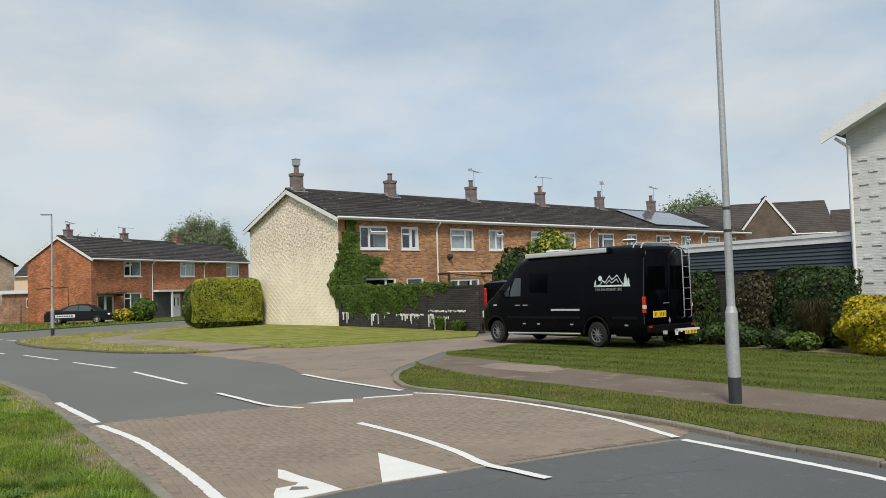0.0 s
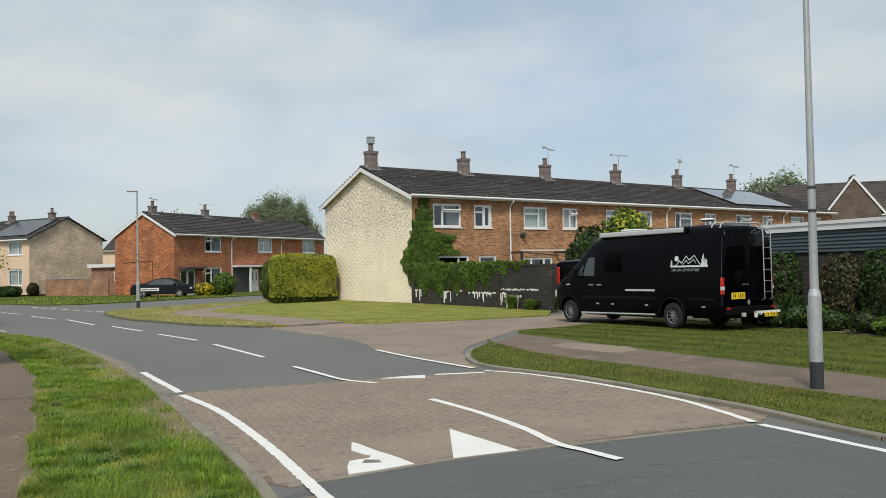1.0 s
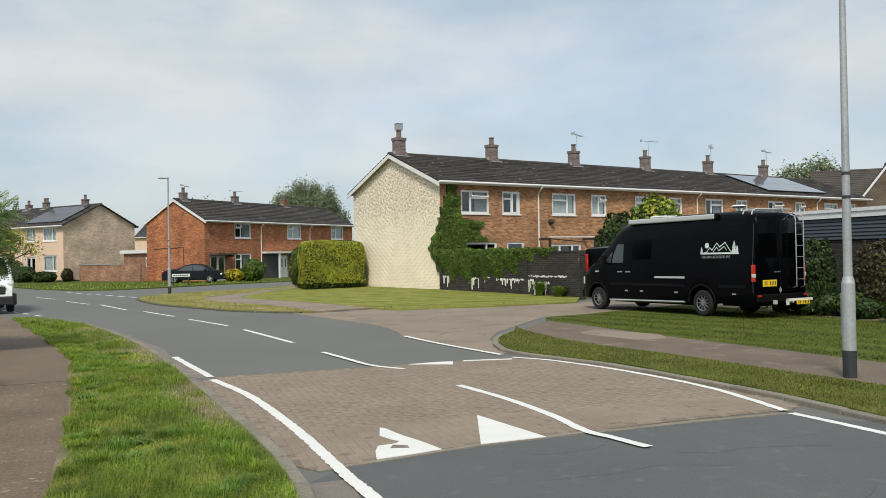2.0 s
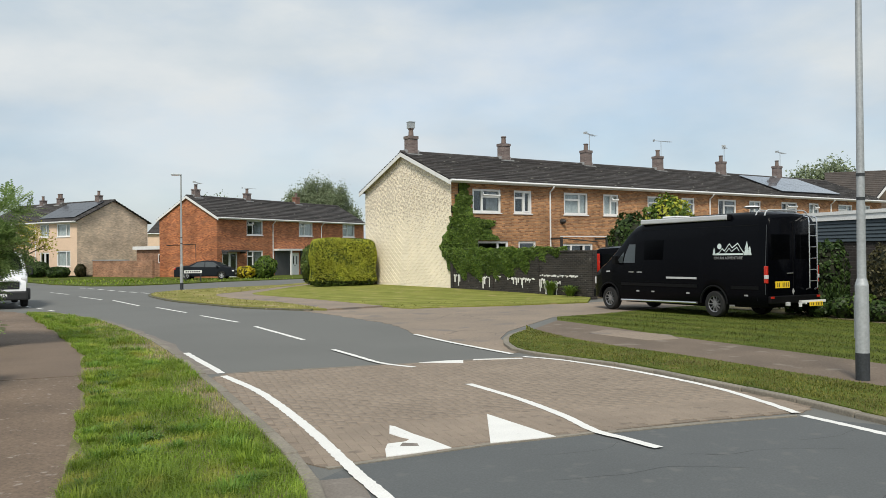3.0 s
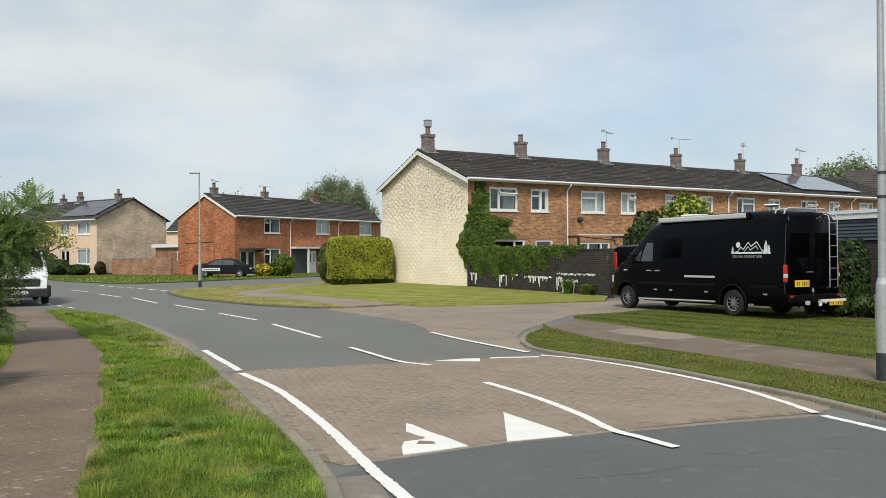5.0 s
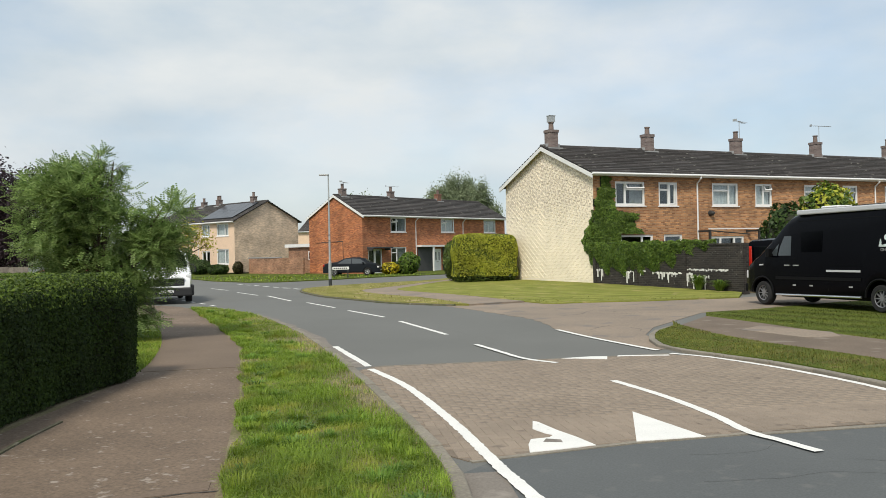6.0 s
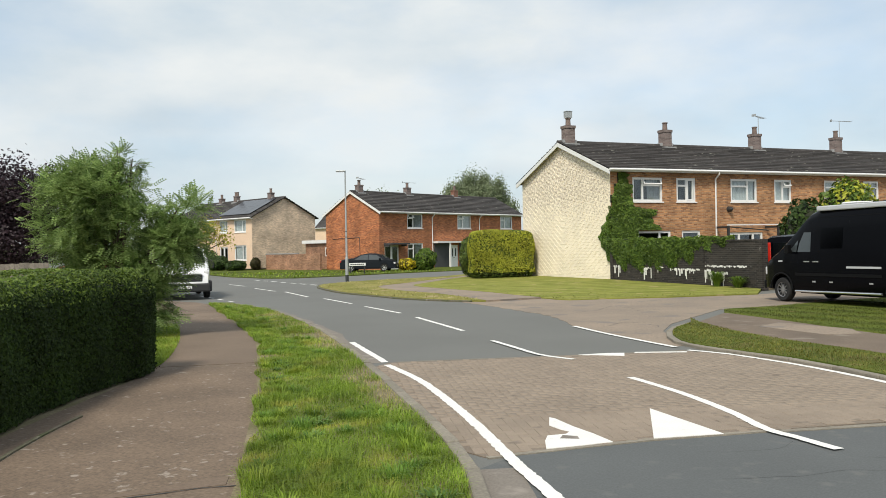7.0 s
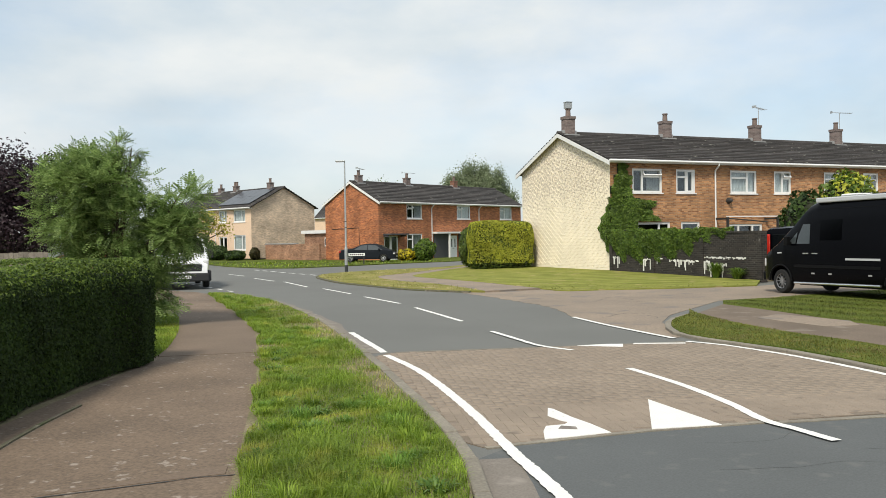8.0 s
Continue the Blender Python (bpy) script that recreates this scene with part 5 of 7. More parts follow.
for s in (1, -1):
    part("door_window", side_panel([(3.14, 1.46), (3.66, 1.46), (3.58, 1.72), (3.42, 2.02), (3.14, 2.02)], 0.985, 1.25, 0.075, 0.006, s), M["cab_glass"], cv)
    part("quarter_window", side_panel([(3.70, 1.46), (4.02, 1.46), (3.64, 1.80)], 0.985, 1.25, 0.075, 0.006, s), M["cab_glass"], cv)
    part("side_window", side_panel([(1.95, 1.55), (2.75, 1.55), (2.75, 2.12), (1.95, 2.12)], 0.985, 1.25, 0.075, 0.007, s), M["van_glass"], cv)
    part("side_moulding", side_panel([(-1.5, 0.78), (-0.6, 0.78), (-0.6, 0.86), (-1.5, 0.86)], 0.985, 1.25, 0.075, 0.014, s, 0.02), M["van_trim"], cv)
    part("side_moulding", side_panel([(0.6, 0.78), (3.75, 0.78), (3.75, 0.86), (0.6, 0.86)], 0.985, 1.25, 0.075, 0.014, s, 0.02), M["van_trim"], cv)
    part("rail", side_panel([(0.62, 1.01), (1.78, 1.01), (1.78, 1.065), (0.62, 1.065)], 0.985, 1.25, 0.075, 0.018, s, 0.03), M["silver"], cv)
    part("side_step", tubes(((0.62, s * 0.98, 0.36), (3.75, s * 0.98, 0.33), 0.032)), M["chrome"], cv)
    for hx in (3.26, 2.90):
        part("door_handle", side_panel([(hx - 0.11, 1.17), (hx + 0.11, 1.17), (hx + 0.11, 1.20), (hx - 0.11, 1.20)], 0.985, 1.25, 0.075, 0.03, s, 0.034), M["chrome"], cv)
    for mx in (-1.1, 0.95, 2.35, 3.0):
        part("marker", side_panel([(mx - 0.06, 0.60), (mx + 0.06, 0.60), (mx + 0.06, 0.64), (mx - 0.06, 0.64)], 0.985, 1.25, 0.075, 0.008, s), M["lead"], cv)
    for sx in (3.08, 1.72, -1.45):
        part("seam", side_panel([(sx - 0.006, 0.5), (sx + 0.006, 0.5), (sx + 0.006, 2.3), (sx - 0.006, 2.3)], 0.985, 1.25, 0.075, 0.002, s, 0.004), M["van_trim"], cv)
    bm = boxes((3.84, 3.98, s * 1.02, s * 1.16, 1.42, 1.68), (3.86, 3.94, s * 0.93, s * 1.03, 1.45, 1.52), bevel=0.02) if s > 0 else boxes((3.84, 3.98, -1.16, -1.02, 1.42, 1.68), (3.80, 3.88, -1.03, -0.93, 1.45, 1.52), bevel=0.02)
    part("door_mirror", bm, M["van_trim"], cv)
    tl = part("tail_light", boxes((-1.755, -1.660, min(s * 0.915, s * 0.992), max(s * 0.915, s * 0.992), 0.94, 1.38), bevel=0.02), M["lamp_red"], cv)
    part("lens", boxes((-1.763, -1.675, min(s * 0.918, s * 0.998), max(s * 0.918, s * 0.998), 1.05, 1.15), bevel=0.012), M["lamp_clear"], tl)
    part("badge", side_panel([(4.28, 1.18), (4.45, 1.17), (4.45, 1.21), (4.28, 1.22)], 0.97, 1.25, 0.075, 0.02, s, 0.03), M["silver"], cv)
    part("headlight", boxes((4.92, 5.20, min(s * 0.62, s * 0.86), max(s * 0.62, s * 0.86), 0.78, 1.02), bevel=0.03), M["lamp_clear"], cv)
part("windscreen", prism([(-0.74, 0), (0.74, 0), (0.70, 0.78), (-0.70, 0.78)], -0.006, 0.006), M["van_glass"], cv, m=Matrix.Translation((4.335, 0, 1.66)) @ Matrix.Rotation(radians(-46), 4, "Y"))
part("front_bumper", boxes((5.1, 5.36, -0.8, 0.8, 0.35, 0.62), bevel=0.05), M["van_trim"], cv)
part("rear_bumper", boxes((-1.820, -1.5, -0.93, 0.93, 0.42, 0.62), bevel=0.03), M["van_trim"], cv)
for y in (0.86, -0.86):
    part("reflector", boxes((-1.828, -1.815, y - 0.06, y + 0.06, 0.56, 0.61)), M["lamp_red"], cv)
part("door_seam", boxes((-1.748, -1.720, -0.008, 0.008, 0.64, 2.5)), M["van_trim"], cv)
part("door_handle", boxes((-1.775, -1.740, 0.02, 0.24, 1.17, 1.20), bevel=0.006), M["chrome"], cv)
for y0, y1 in ((0.12, 0.80), (-0.80, -0.12)):
    part("rear_window", boxes((-1.752, -1.730, y0, y1, 1.55, 2.18), bevel=0.004), M["van_glass"], cv)
plate(cv, -1.755, 0.42, 0.90, 0.52, 0.17, "plate_yellow", -1)
bm = bmesh.new()
vv = [bm.verts.new((-1.760, 0.02 + dy, 0.72 + dz)) for dy, dz in ((0, 0.085), (-0.055, 0), (0, -0.085), (0.055, 0))]
bm.faces.new(vv)
bmesh.ops.solidify(bm, geom=bm.faces[:], thickness=0.006)
part("badge", bm, M["lamp_clear"], cv, "plain white diamond badge")
hitch = part("cycle_carrier", boxes((-2.050, -2.000, -0.85, 0.12, 0.44, 0.50), (-2.050, -2.000, 0.06, 0.12, 0.34, 0.50), (-2.050, -1.830, -0.62, -0.58, 0.40, 0.44), (-2.050, -1.830, -0.12, -0.08, 0.40, 0.44)), M["white"], cv, "white carrier bar behind the bumper")
plate(hitch, -2.052, -0.46, 0.40, 0.50, 0.11, "plate_yellow", -1)
part("tow_socket", boxes((-1.900, -1.820, 0.30, 0.40, 0.36, 0.46), bevel=0.01), M["silver"], cv)
lad = part("ladder", pipe([(-1.720, -0.46, 2.66), (-1.860, -0.46, 2.62), (-1.880, -0.46, 2.50), (-1.880, -0.46, 0.80), (-1.780, -0.46, 0.76)], 0.017), M["chrome"], cv, "chrome rear ladder")
part("rail", pipe([(-1.720, -0.76, 2.66), (-1.860, -0.76, 2.62), (-1.880, -0.76, 2.50), (-1.880, -0.76, 0.80), (-1.780, -0.76, 0.76)], 0.017), M["chrome"], lad)
for i in range(6):
    part("rung", tubes(((-1.880, -0.46, 0.98 + 0.29 * i), (-1.880, -0.76, 0.98 + 0.29 * i), 0.012), seg=8), M["chrome"], lad)
aw = part("awning", boxes((-0.44, 2.92, 0.80, 0.93, 2.60, 2.74), bevel=0.03), M["silver"], cv, "silver wind-out awning along the roof edge")
part("end_cap", boxes((-0.50, -0.445, 0.795, 0.935, 2.595, 2.745), bevel=0.01), M["van_trim"], aw)
part("roof_vent", boxes((1.9, 2.5, -0.1, 0.45, 2.76, 2.83), bevel=0.03), M["white"], cv)
part("satellite_dome", tubes(((-0.72, 0.30, 2.79), (-0.72, 0.30, 2.89), 0.04), ((-0.72, 0.30, 2.89), (-0.72, 0.30, 2.93), 0.12, 0.22), ((-0.72, 0.30, 2.93), (-0.72, 0.30, 2.965), 0.22, 0.15), seg=20), M["white"], cv)
for x in (-1.56, -1.28):
    part("rear_rack_bar", pipe([(x, 0.80, 2.66), (x, 0.76, 2.76), (x, 0.66, 2.81), (x, -0.66, 2.81), (x, -0.76, 2.76), (x, -0.80, 2.66)], 0.018), M["silver"], cv)
part("gutter_strip", side_panel([(-1.45, 2.42), (2.9, 2.42), (2.9, 2.435), (-1.45, 2.435)], 0.985, 1.25, 0.075, 0.004, 1), M["van_trim"], cv)
# highlight on the rounded rear corner, drawn as a thin lighter pipe
part("corner_highlight", pipe([(-1.70, 0.972, 0.66), (-1.70, 0.972, 1.25), (-1.69, 0.885, 2.42)], 0.009), M["black_paint"], cv)


def decal(shapes, name="decal", label=""):
    """Flat shapes stuck on the flank, in x and z."""
    bm = bmesh.new()
    for s in shapes:
        bm.faces.new([bm.verts.new((x, 0.985 - max(0.0, z - 1.25) * 0.075 + 0.007, z)) for x, z in s])
    return part(name, bm, M["decal"], cv, label)


def ridge_stroke(pts, t):
    return [[a, b, (b[0], b[1] - t), (a[0], a[1] - t)] for a, b in zip(pts, pts[1:])]


peaks = [(-0.02, 1.70), (-0.18, 1.74), (-0.28, 1.86), (-0.36, 1.79), (-0.52, 1.98), (-0.62, 1.87), (-0.68, 1.91), (-0.80, 1.99), (-0.97, 1.78), (-1.05, 1.72)]
fir = lambda x, z, h, w: [[(x, z + h), (x - w / 2, z + h * 0.45), (x + w / 2, z + h * 0.45)], [(x, z + h * 0.8), (x - w * 0.7, z), (x + w * 0.7, z)]]
sunny = [[(-0.18 + 0.075 * math.cos(2 * math.pi * i / 12), 1.90 + 0.075 * math.sin(2 * math.pi * i / 12)) for i in range(12)]]
decal(ridge_stroke(peaks, 0.032) + ridge_stroke([(-0.40, 1.74), (-0.52, 1.86), (-0.60, 1.77), (-0.78, 1.88), (-0.86, 1.78)], 0.025) + [[(0.02, 1.71), (-1.0, 1.71), (-1.0, 1.665), (0.02, 1.665)]]
      + fir(-1.10, 1.66, 0.36, 0.13) + fir(-1.20, 1.66, 0.24, 0.10) + fir(0.0, 1.67, 0.2, 0.08) + sunny, label="white mountain and fir tree decal")
fc = bpy.data.curves.new("lettering", "FONT")
fc.body, fc.size, fc.extrude, fc.align_x = "ON AN ADVENTURE", 0.105, 0.001, "CENTER"
txt = new("lettering", fc)
dg = bpy.context.evaluated_depsgraph_get()
tme = bpy.data.meshes.new_from_object(txt.evaluated_get(dg))
bpy.data.objects.remove(txt)
tme.materials.append(M["lead"])
tob = new("lettering", tme)
tob.parent = cv
tob.matrix_basis = pose(-0.50, 0.973, 1.555, 90, 0, 180)

# white panel van facing the camera, beyond the rowan
HEAD = Vector((0.53, -0.848))
front = Vector((-15.35, 29.2))
wv_at = front - HEAD * 4.3
wv = empty("panel_van", pose(wv_at.x, wv_at.y, 0.03, 0, 0, math.degrees(math.atan2(HEAD.y, HEAD.x))), "white panel van with black lower bumper parked beside the footpath", "van")
WT = [(-1.0, 1.88), (-0.9, 2.0), (2.3, 2.02), (2.6, 1.95), (3.3, 1.30), (3.6, 1.22), (4.0, 1.10), (4.2, 0.96), (4.28, 0.78), (4.30, 0.55)]
part("body", body(WT, [(-1.0, 0.96), (-0.9, 1.0), (3.2, 1.0), (3.8, 0.96), (4.30, 0.86)], 0.36, (0.0, 3.45), 0.42), M["car_white"], wv, smooth=True)
for ax in (0.0, 3.45):
    for sy in (0.88, -0.88):
        wheel(wv, ax, sy, 0.34, 0.22, "silver", 7)
part("windscreen", prism([(-0.86, 0), (0.86, 0), (0.78, 0.78), (-0.78, 0.78)], -0.006, 0.006), M["car_glass"], wv, m=Matrix.Translation((3.28, 0, 1.365)) @ Matrix.Rotation(radians(-47.0), 4, "Y"))
part("front_bumper", boxes((3.95, 4.36, -0.92, 0.92, 0.28, 0.60), (3.7, 4.2, 0.86, 1.02, 0.28, 0.70), (3.7, 4.2, -1.02, -0.86, 0.28, 0.70), bevel=0.05), M["trim_black"], wv)
gr = part("grille", boxes((4.20, 4.31, -0.66, 0.66, 0.66, 0.94), bevel=0.04), M["trim_black"], wv)
part("chrome_strip", boxes((4.25, 4.325, -0.66, 0.66, 0.93, 0.96)), M["silver"], gr)
for s in (1, -1):
    part("headlight", boxes((3.75, 4.16, min(s * 0.72, s * 0.93), max(s * 0.72, s * 0.93), 0.86, 1.08), bevel=0.05), M["lamp_clear"], wv)
    part("door_mirror", boxes((2.95, 3.1, min(s * 1.03, s * 1.22), max(s * 1.03, s * 1.22), 1.15, 1.48), bevel=0.03), M["trim_black"], wv)
    part("door_window", side_panel([(1.9, 1.24), (3.0, 1.24), (2.45, 1.80), (1.9, 1.82)], 1.0, 1.25, 0.075, 0.006, s), M["car_glass"], wv)
part("badge", tubes(((4.15, 0, 1.00), (4.215, 0, 1.01), 0.06)), M["silver"], wv)
plate(wv, 4.36, 0, 0.46, 0.52, 0.11, "plate_white", 1)


def saloon(name, m, paint, label, l=4.5, hatch=False):
    """A family car: rear axle at the origin, front towards +x."""
    c = empty(name, m, label, "car")
    wb = l * 0.585
    r0, f0 = -0.20 * l, wb + 0.205 * l
    tp = [(r0, 0.72), (r0 + 0.04, 0.92), (r0 + 0.35, 1.0 if not hatch else 1.15), (0.15, 1.06 if not hatch else 1.36), (0.75, 1.34), (1.3, 1.42), (1.9, 1.40), (2.35, 1.24), (2.85, 0.97), (3.3, 0.90), (f0 - 0.25, 0.80), (f0 - 0.05, 0.66), (f0, 0.50)]
    wd = [(r0, 0.76), (r0 + 0.3, 0.86), (wb, 0.88), (f0 - 0.4, 0.84), (f0, 0.66)]
    part("body", body(tp, wd, 0.22, (0.0, wb), 0.345, lean=0.28, belt=0.88, fr=(0.04, 0.15, 0.40, 0.55, 0.62, 0.88, 0.955, 0.99)), M[paint], c, smooth=True)
    for ax in (0.0, wb):
        for sy in (0.79, -0.79):
            wheel(c, ax, sy, 0.31, 0.2, "silver", 7)
    for s in (1, -1):
        part("side_window", side_panel([(1.42, 0.93), (2.55, 0.93), (2.05, 1.30), (1.42, 1.34)], 0.88, 0.88, 0.28, 0.012, s), M["cab_glass"], c)
        part("side_window", side_panel([(0.30, 0.95), (1.36, 0.93), (1.36, 1.34), (0.85, 1.29)], 0.88, 0.88, 0.28, 0.012, s), M["cab_glass"], c)
        part("headlight", boxes((f0 - 0.32, f0 - 0.04, min(s * 0.45, s * 0.74), max(s * 0.45, s * 0.74), 0.58, 0.70), bevel=0.03), M["lamp_clear"], c)
        part("tail_light", boxes((r0 - 0.01, r0 + 0.14, min(s * 0.5, s * 0.80), max(s * 0.5, s * 0.80), 0.74, 0.90), bevel=0.03), M["lamp_red"], c)
        part("door_mirror", boxes((2.25, 2.38, min(s * 0.86, s * 1.0), max(s * 0.86, s * 1.0), 0.94, 1.06), bevel=0.02), M[paint], c)
    part("windscreen", prism([(-0.62, 0), (0.62, 0), (0.54, 0.55), (-0.54, 0.55)], -0.006, 0.006), M["cab_glass"], c, m=Matrix.Translation((2.74, 0, 1.055)) @ Matrix.Rotation(radians(-60.5), 4, "Y"))
    plate(c, f0 + 0.0, 0, 0.42, 0.5, 0.11, "plate_white", 1)
    return c


saloon("saloon_car", pose(-19.0, 63.6, 0.05, 0, 0, 4), "car_dark", "dark slate saloon car parked before the red gable")
saloon("hatchback_car", pose(-18.2, 29.8, 0.06, 0, 0, 205), "car_red", "small red hatchback parked behind the hedge", l=3.9, hatch=True)

# dark compact van by the garden wall: its rear end shows past the campervan's nose
dv = empty("compact_van", pose(7.40, 33.1, 0.10, 0, 0, 62), "black compact van with tall red tail lights near the garden wall", "van")
part("body", body([(-0.92, 1.70), (-0.88, 1.86), (-0.5, 1.93), (1.9, 1.92), (2.4, 1.75), (3.1, 1.2), (3.7, 1.02), (3.95, 0.8), (4.0, 0.5)], [(-0.92, 0.90), (-0.7, 0.95), (3.2, 0.95), (4.0, 0.75)], 0.28, (0.0, 3.05), 0.37), M["van_black"], dv, smooth=True)
for ax in (0.0, 3.05):
    for sy in (0.84, -0.84):
        wheel(dv, ax, sy, 0.33, 0.2, "silver", 7)
for s in (1, -1):
    part("tail_light", boxes((-0.955, -0.80, min(s * 0.70, s * 0.84), max(s * 0.70, s * 0.84), 0.90, 1.66), bevel=0.03), M["lamp_red"], dv)
part("rear_window", boxes((-0.935, -0.90, -0.62, 0.62, 1.2, 1.65), bevel=0.01), M["car_glass"], dv)
part("rear_bumper", boxes((-1.0, -0.85, -0.9, 0.9, 0.30, 0.55), bevel=0.04), M["trim_black"], dv)


# ---------------------------------------------------------------- street furniture
def street_lamp(x, y, z, h, arm, label):
    p = empty("street_lamp", pose(x, y, z, 0, 0, arm), label, "street lamp", "street lamps")
    part("column_base", tubes(((0, 0, 0.36), (0, 0, 1.26), 0.088, 0.086), ((0, 0, 1.26), (0, 0, 1.35), 0.086, 0.062), seg=18), M["galv"], p, smooth=True)
    part("base_band", tubes(((0, 0, -0.05), (0, 0, 0.36), 0.0895), seg=18), M["black_paint"], p, "dark painted band at the column's foot", smooth=True)
    part("access_door", boxes((-0.045, 0.045, -0.094, -0.078, 0.55, 1.12), bevel=0.004), M["galv"], p)
    part("shaft", tubes(((0, 0, 1.34), (0, 0, 2.35), 0.058, 0.054), ((0, 0, 2.35), (0, 0, h), 0.052, 0.036), seg=16), M["galv"], p, smooth=True)
    part("collar", tubes(((0, 0, 2.40), (0, 0, 2.44), 0.056), ((0, 0, 2.72), (0, 0, 2.76), 0.056), seg=16), M["black_paint"], p)
    lh = part("lantern", boxes((-0.03, 0.50, -0.09, 0.09, h - 0.02, h + 0.06), bevel=0.025), M["galv"], p)
    part("lens", boxes((0.12, 0.46, -0.065, 0.065, h - 0.034, h - 0.021)), M["lamp_clear"], lh)
    return p


street_lamp(5.66, 11.10, 0.07, 6.1, 200, "tall grey galvanised street lamp with a dark foot on the verge")
street_lamp(-13.42, 43.7, 0.07, 6.0, 190, "grey street lamp column at the grassed road corner")

sp = empty("street_nameplate", pose(-16.9, 57.6, 0.06, 0, 0, 5), "white street nameplate on short posts in the grass", "street sign")
plt = part("plate", boxes((-0.60, 0.60, -0.02, 0.02, 0.58, 0.78), bevel=0.006), M["plate_white"], sp)
part("lettering", boxes(*[(-0.50 + 0.145 * i, -0.40 + 0.145 * i, -0.026, -0.021, 0.64, 0.72) for i in range(7)]), M["trim_black"], plt, "plain dark bars")
for x in (-0.5, 0.5):
    part("post", boxes((x - 0.04, x + 0.04, 0.021, 0.09, -0.02, 0.78)), M["dark_metal"], sp)
bp = empty("marker_post", pose(-27.7, 55.9, 0.04), "short dark green marker post in the far verge", "post")
part("shaft", tubes(((0, 0, -0.05), (0, 0, 1.55), 0.05, 0.045)), M["conifer"], bp)
part("head", boxes((-0.28, 0.28, -0.02, 0.02, 1.50, 1.62), bevel=0.005), M["dark_metal"], bp)

# ---------------------------------------------------------------- garden wall of the end terrace
GW = empty("garden_wall", pose(0.72, 40.12, 0.02, 0, 0, -57.0), "dark weathered brick garden wall with white drips of paint", "wall")
GL, GH = 9.75, 1.88
part("brickwork", boxes((0, GL, -0.11, 0.11, 0, GH - 0.07)), M["brick_grey"], GW)
part("coping", boxes(*[(i * GL / 20, (i + 1) * GL / 20 - 0.012, -0.13, 0.13, GH - 0.07, GH) for i in range(20)]), M["brick_grey"], GW)
for i in range(4):
    a = 0.02 + i * (GL - 0.26) / 3
    part("pier", boxes((a, a + 0.22, -0.16, -0.111, 0, GH - 0.07)), M["brick_grey"], GW)
rng = random.Random(8)
for a, b, top in ((0.05, 0.75, 0.80), (2.05, 3.1, 0.74), (3.5, 3.9, 0.80), (4.4, 6.9, 0.72), (6.95, 7.9, 0.62), (6.6, 8.9, 0.88)):
    rows = []
    x = a
    while x < b:
        w = rng.uniform(0.03, 0.10)
        d = rng.uniform(0.05, 0.55) if rng.random() < 0.45 and top < 0.85 else rng.uniform(0.03, 0.09)
        rows.append((x, x + w, -0.117, -0.1105, max(0.04, top - d), top + rng.uniform(-0.02, 0.03)))
        x += w * rng.choice((1.0, 1.0, 1.6))
    part("paint_drip", boxes(*rows), M["paint"], GW, "dripped white paint")

pg = empty("pergola", T_M @ pose(6.15, 0, 0), "dark timber pergola frame with a pale top rail", "pergola")
for x in (0.05, 3.25):
    part("post", boxes((x - 0.05, x + 0.05, -0.95, -0.85, -0.02, 2.50)), M["dark_metal"], pg)
    part("rafter", boxes((x - 0.035, x + 0.035, -0.84, -0.01, 2.38, 2.48)), M["dark_metal"], pg)
part("beam", boxes((0.0, 3.3, -0.95, -0.85, 2.505, 2.56)), M["white_trim"], pg)
part("brace", tubes(((0.10, -0.90, 2.44), (2.6, -0.90, 2.25), 0.03)), M["dark_metal"], pg)

sd = empty("satellite_dish", T_M @ pose(0, 0, 0), "small grey satellite dish on the brick wall", "satellite dish")
bm = bmesh.new()
for i in range(5):
    tube(bm, (7.05, -0.28 + 0.016 * i * i, 3.35), (7.05, -0.28 + 0.016 * (i + 1) ** 2, 3.35), 0.03 + 0.03 * i, 0.03 + 0.03 * (i + 1), seg=18, caps=i == 0)
part("dish", bm, M["dark_metal"], sd)
part("bracket", tubes(((7.05, -0.27, 3.35), (7.05, 0.0, 3.25), 0.02)), M["dark_metal"], sd)

# solar panels on the last roof slope of the terrace
slope_t = math.degrees(math.atan2(T_R - T_E, T_D / 2))
sol = empty("solar_array", T_M @ pose(T_W * 4 + 1.45, 0.45, T_E + 0.45 * (T_R - T_E) / (T_D / 2) + 0.14, slope_t, 0, 0), "grey-blue solar panels mounted on the dark tiled roof", "solar panel")
for i in range(6):
    for j in range(2):
        part("panel", boxes((i * 1.13, i * 1.13 + 1.11, j * 1.85, j * 1.85 + 1.83, 0, 0.04)), M["solar"], sol)
sol2 = empty("solar_array", TAN_M @ pose(9.3, 0.3, 4.95 + 0.3 * 1.9 / 3.7 + 0.13, math.degrees(math.atan2(1.9, 3.7)), 0, 0), "dark solar panels covering the roof slope", "solar panel")
for i in range(5):
    for j in range(2):
        part("panel", boxes((i * 1.13, i * 1.13 + 1.11, j * 1.7, j * 1.7 + 1.68, 0, 0.04)), M["solar_dark"], sol2)

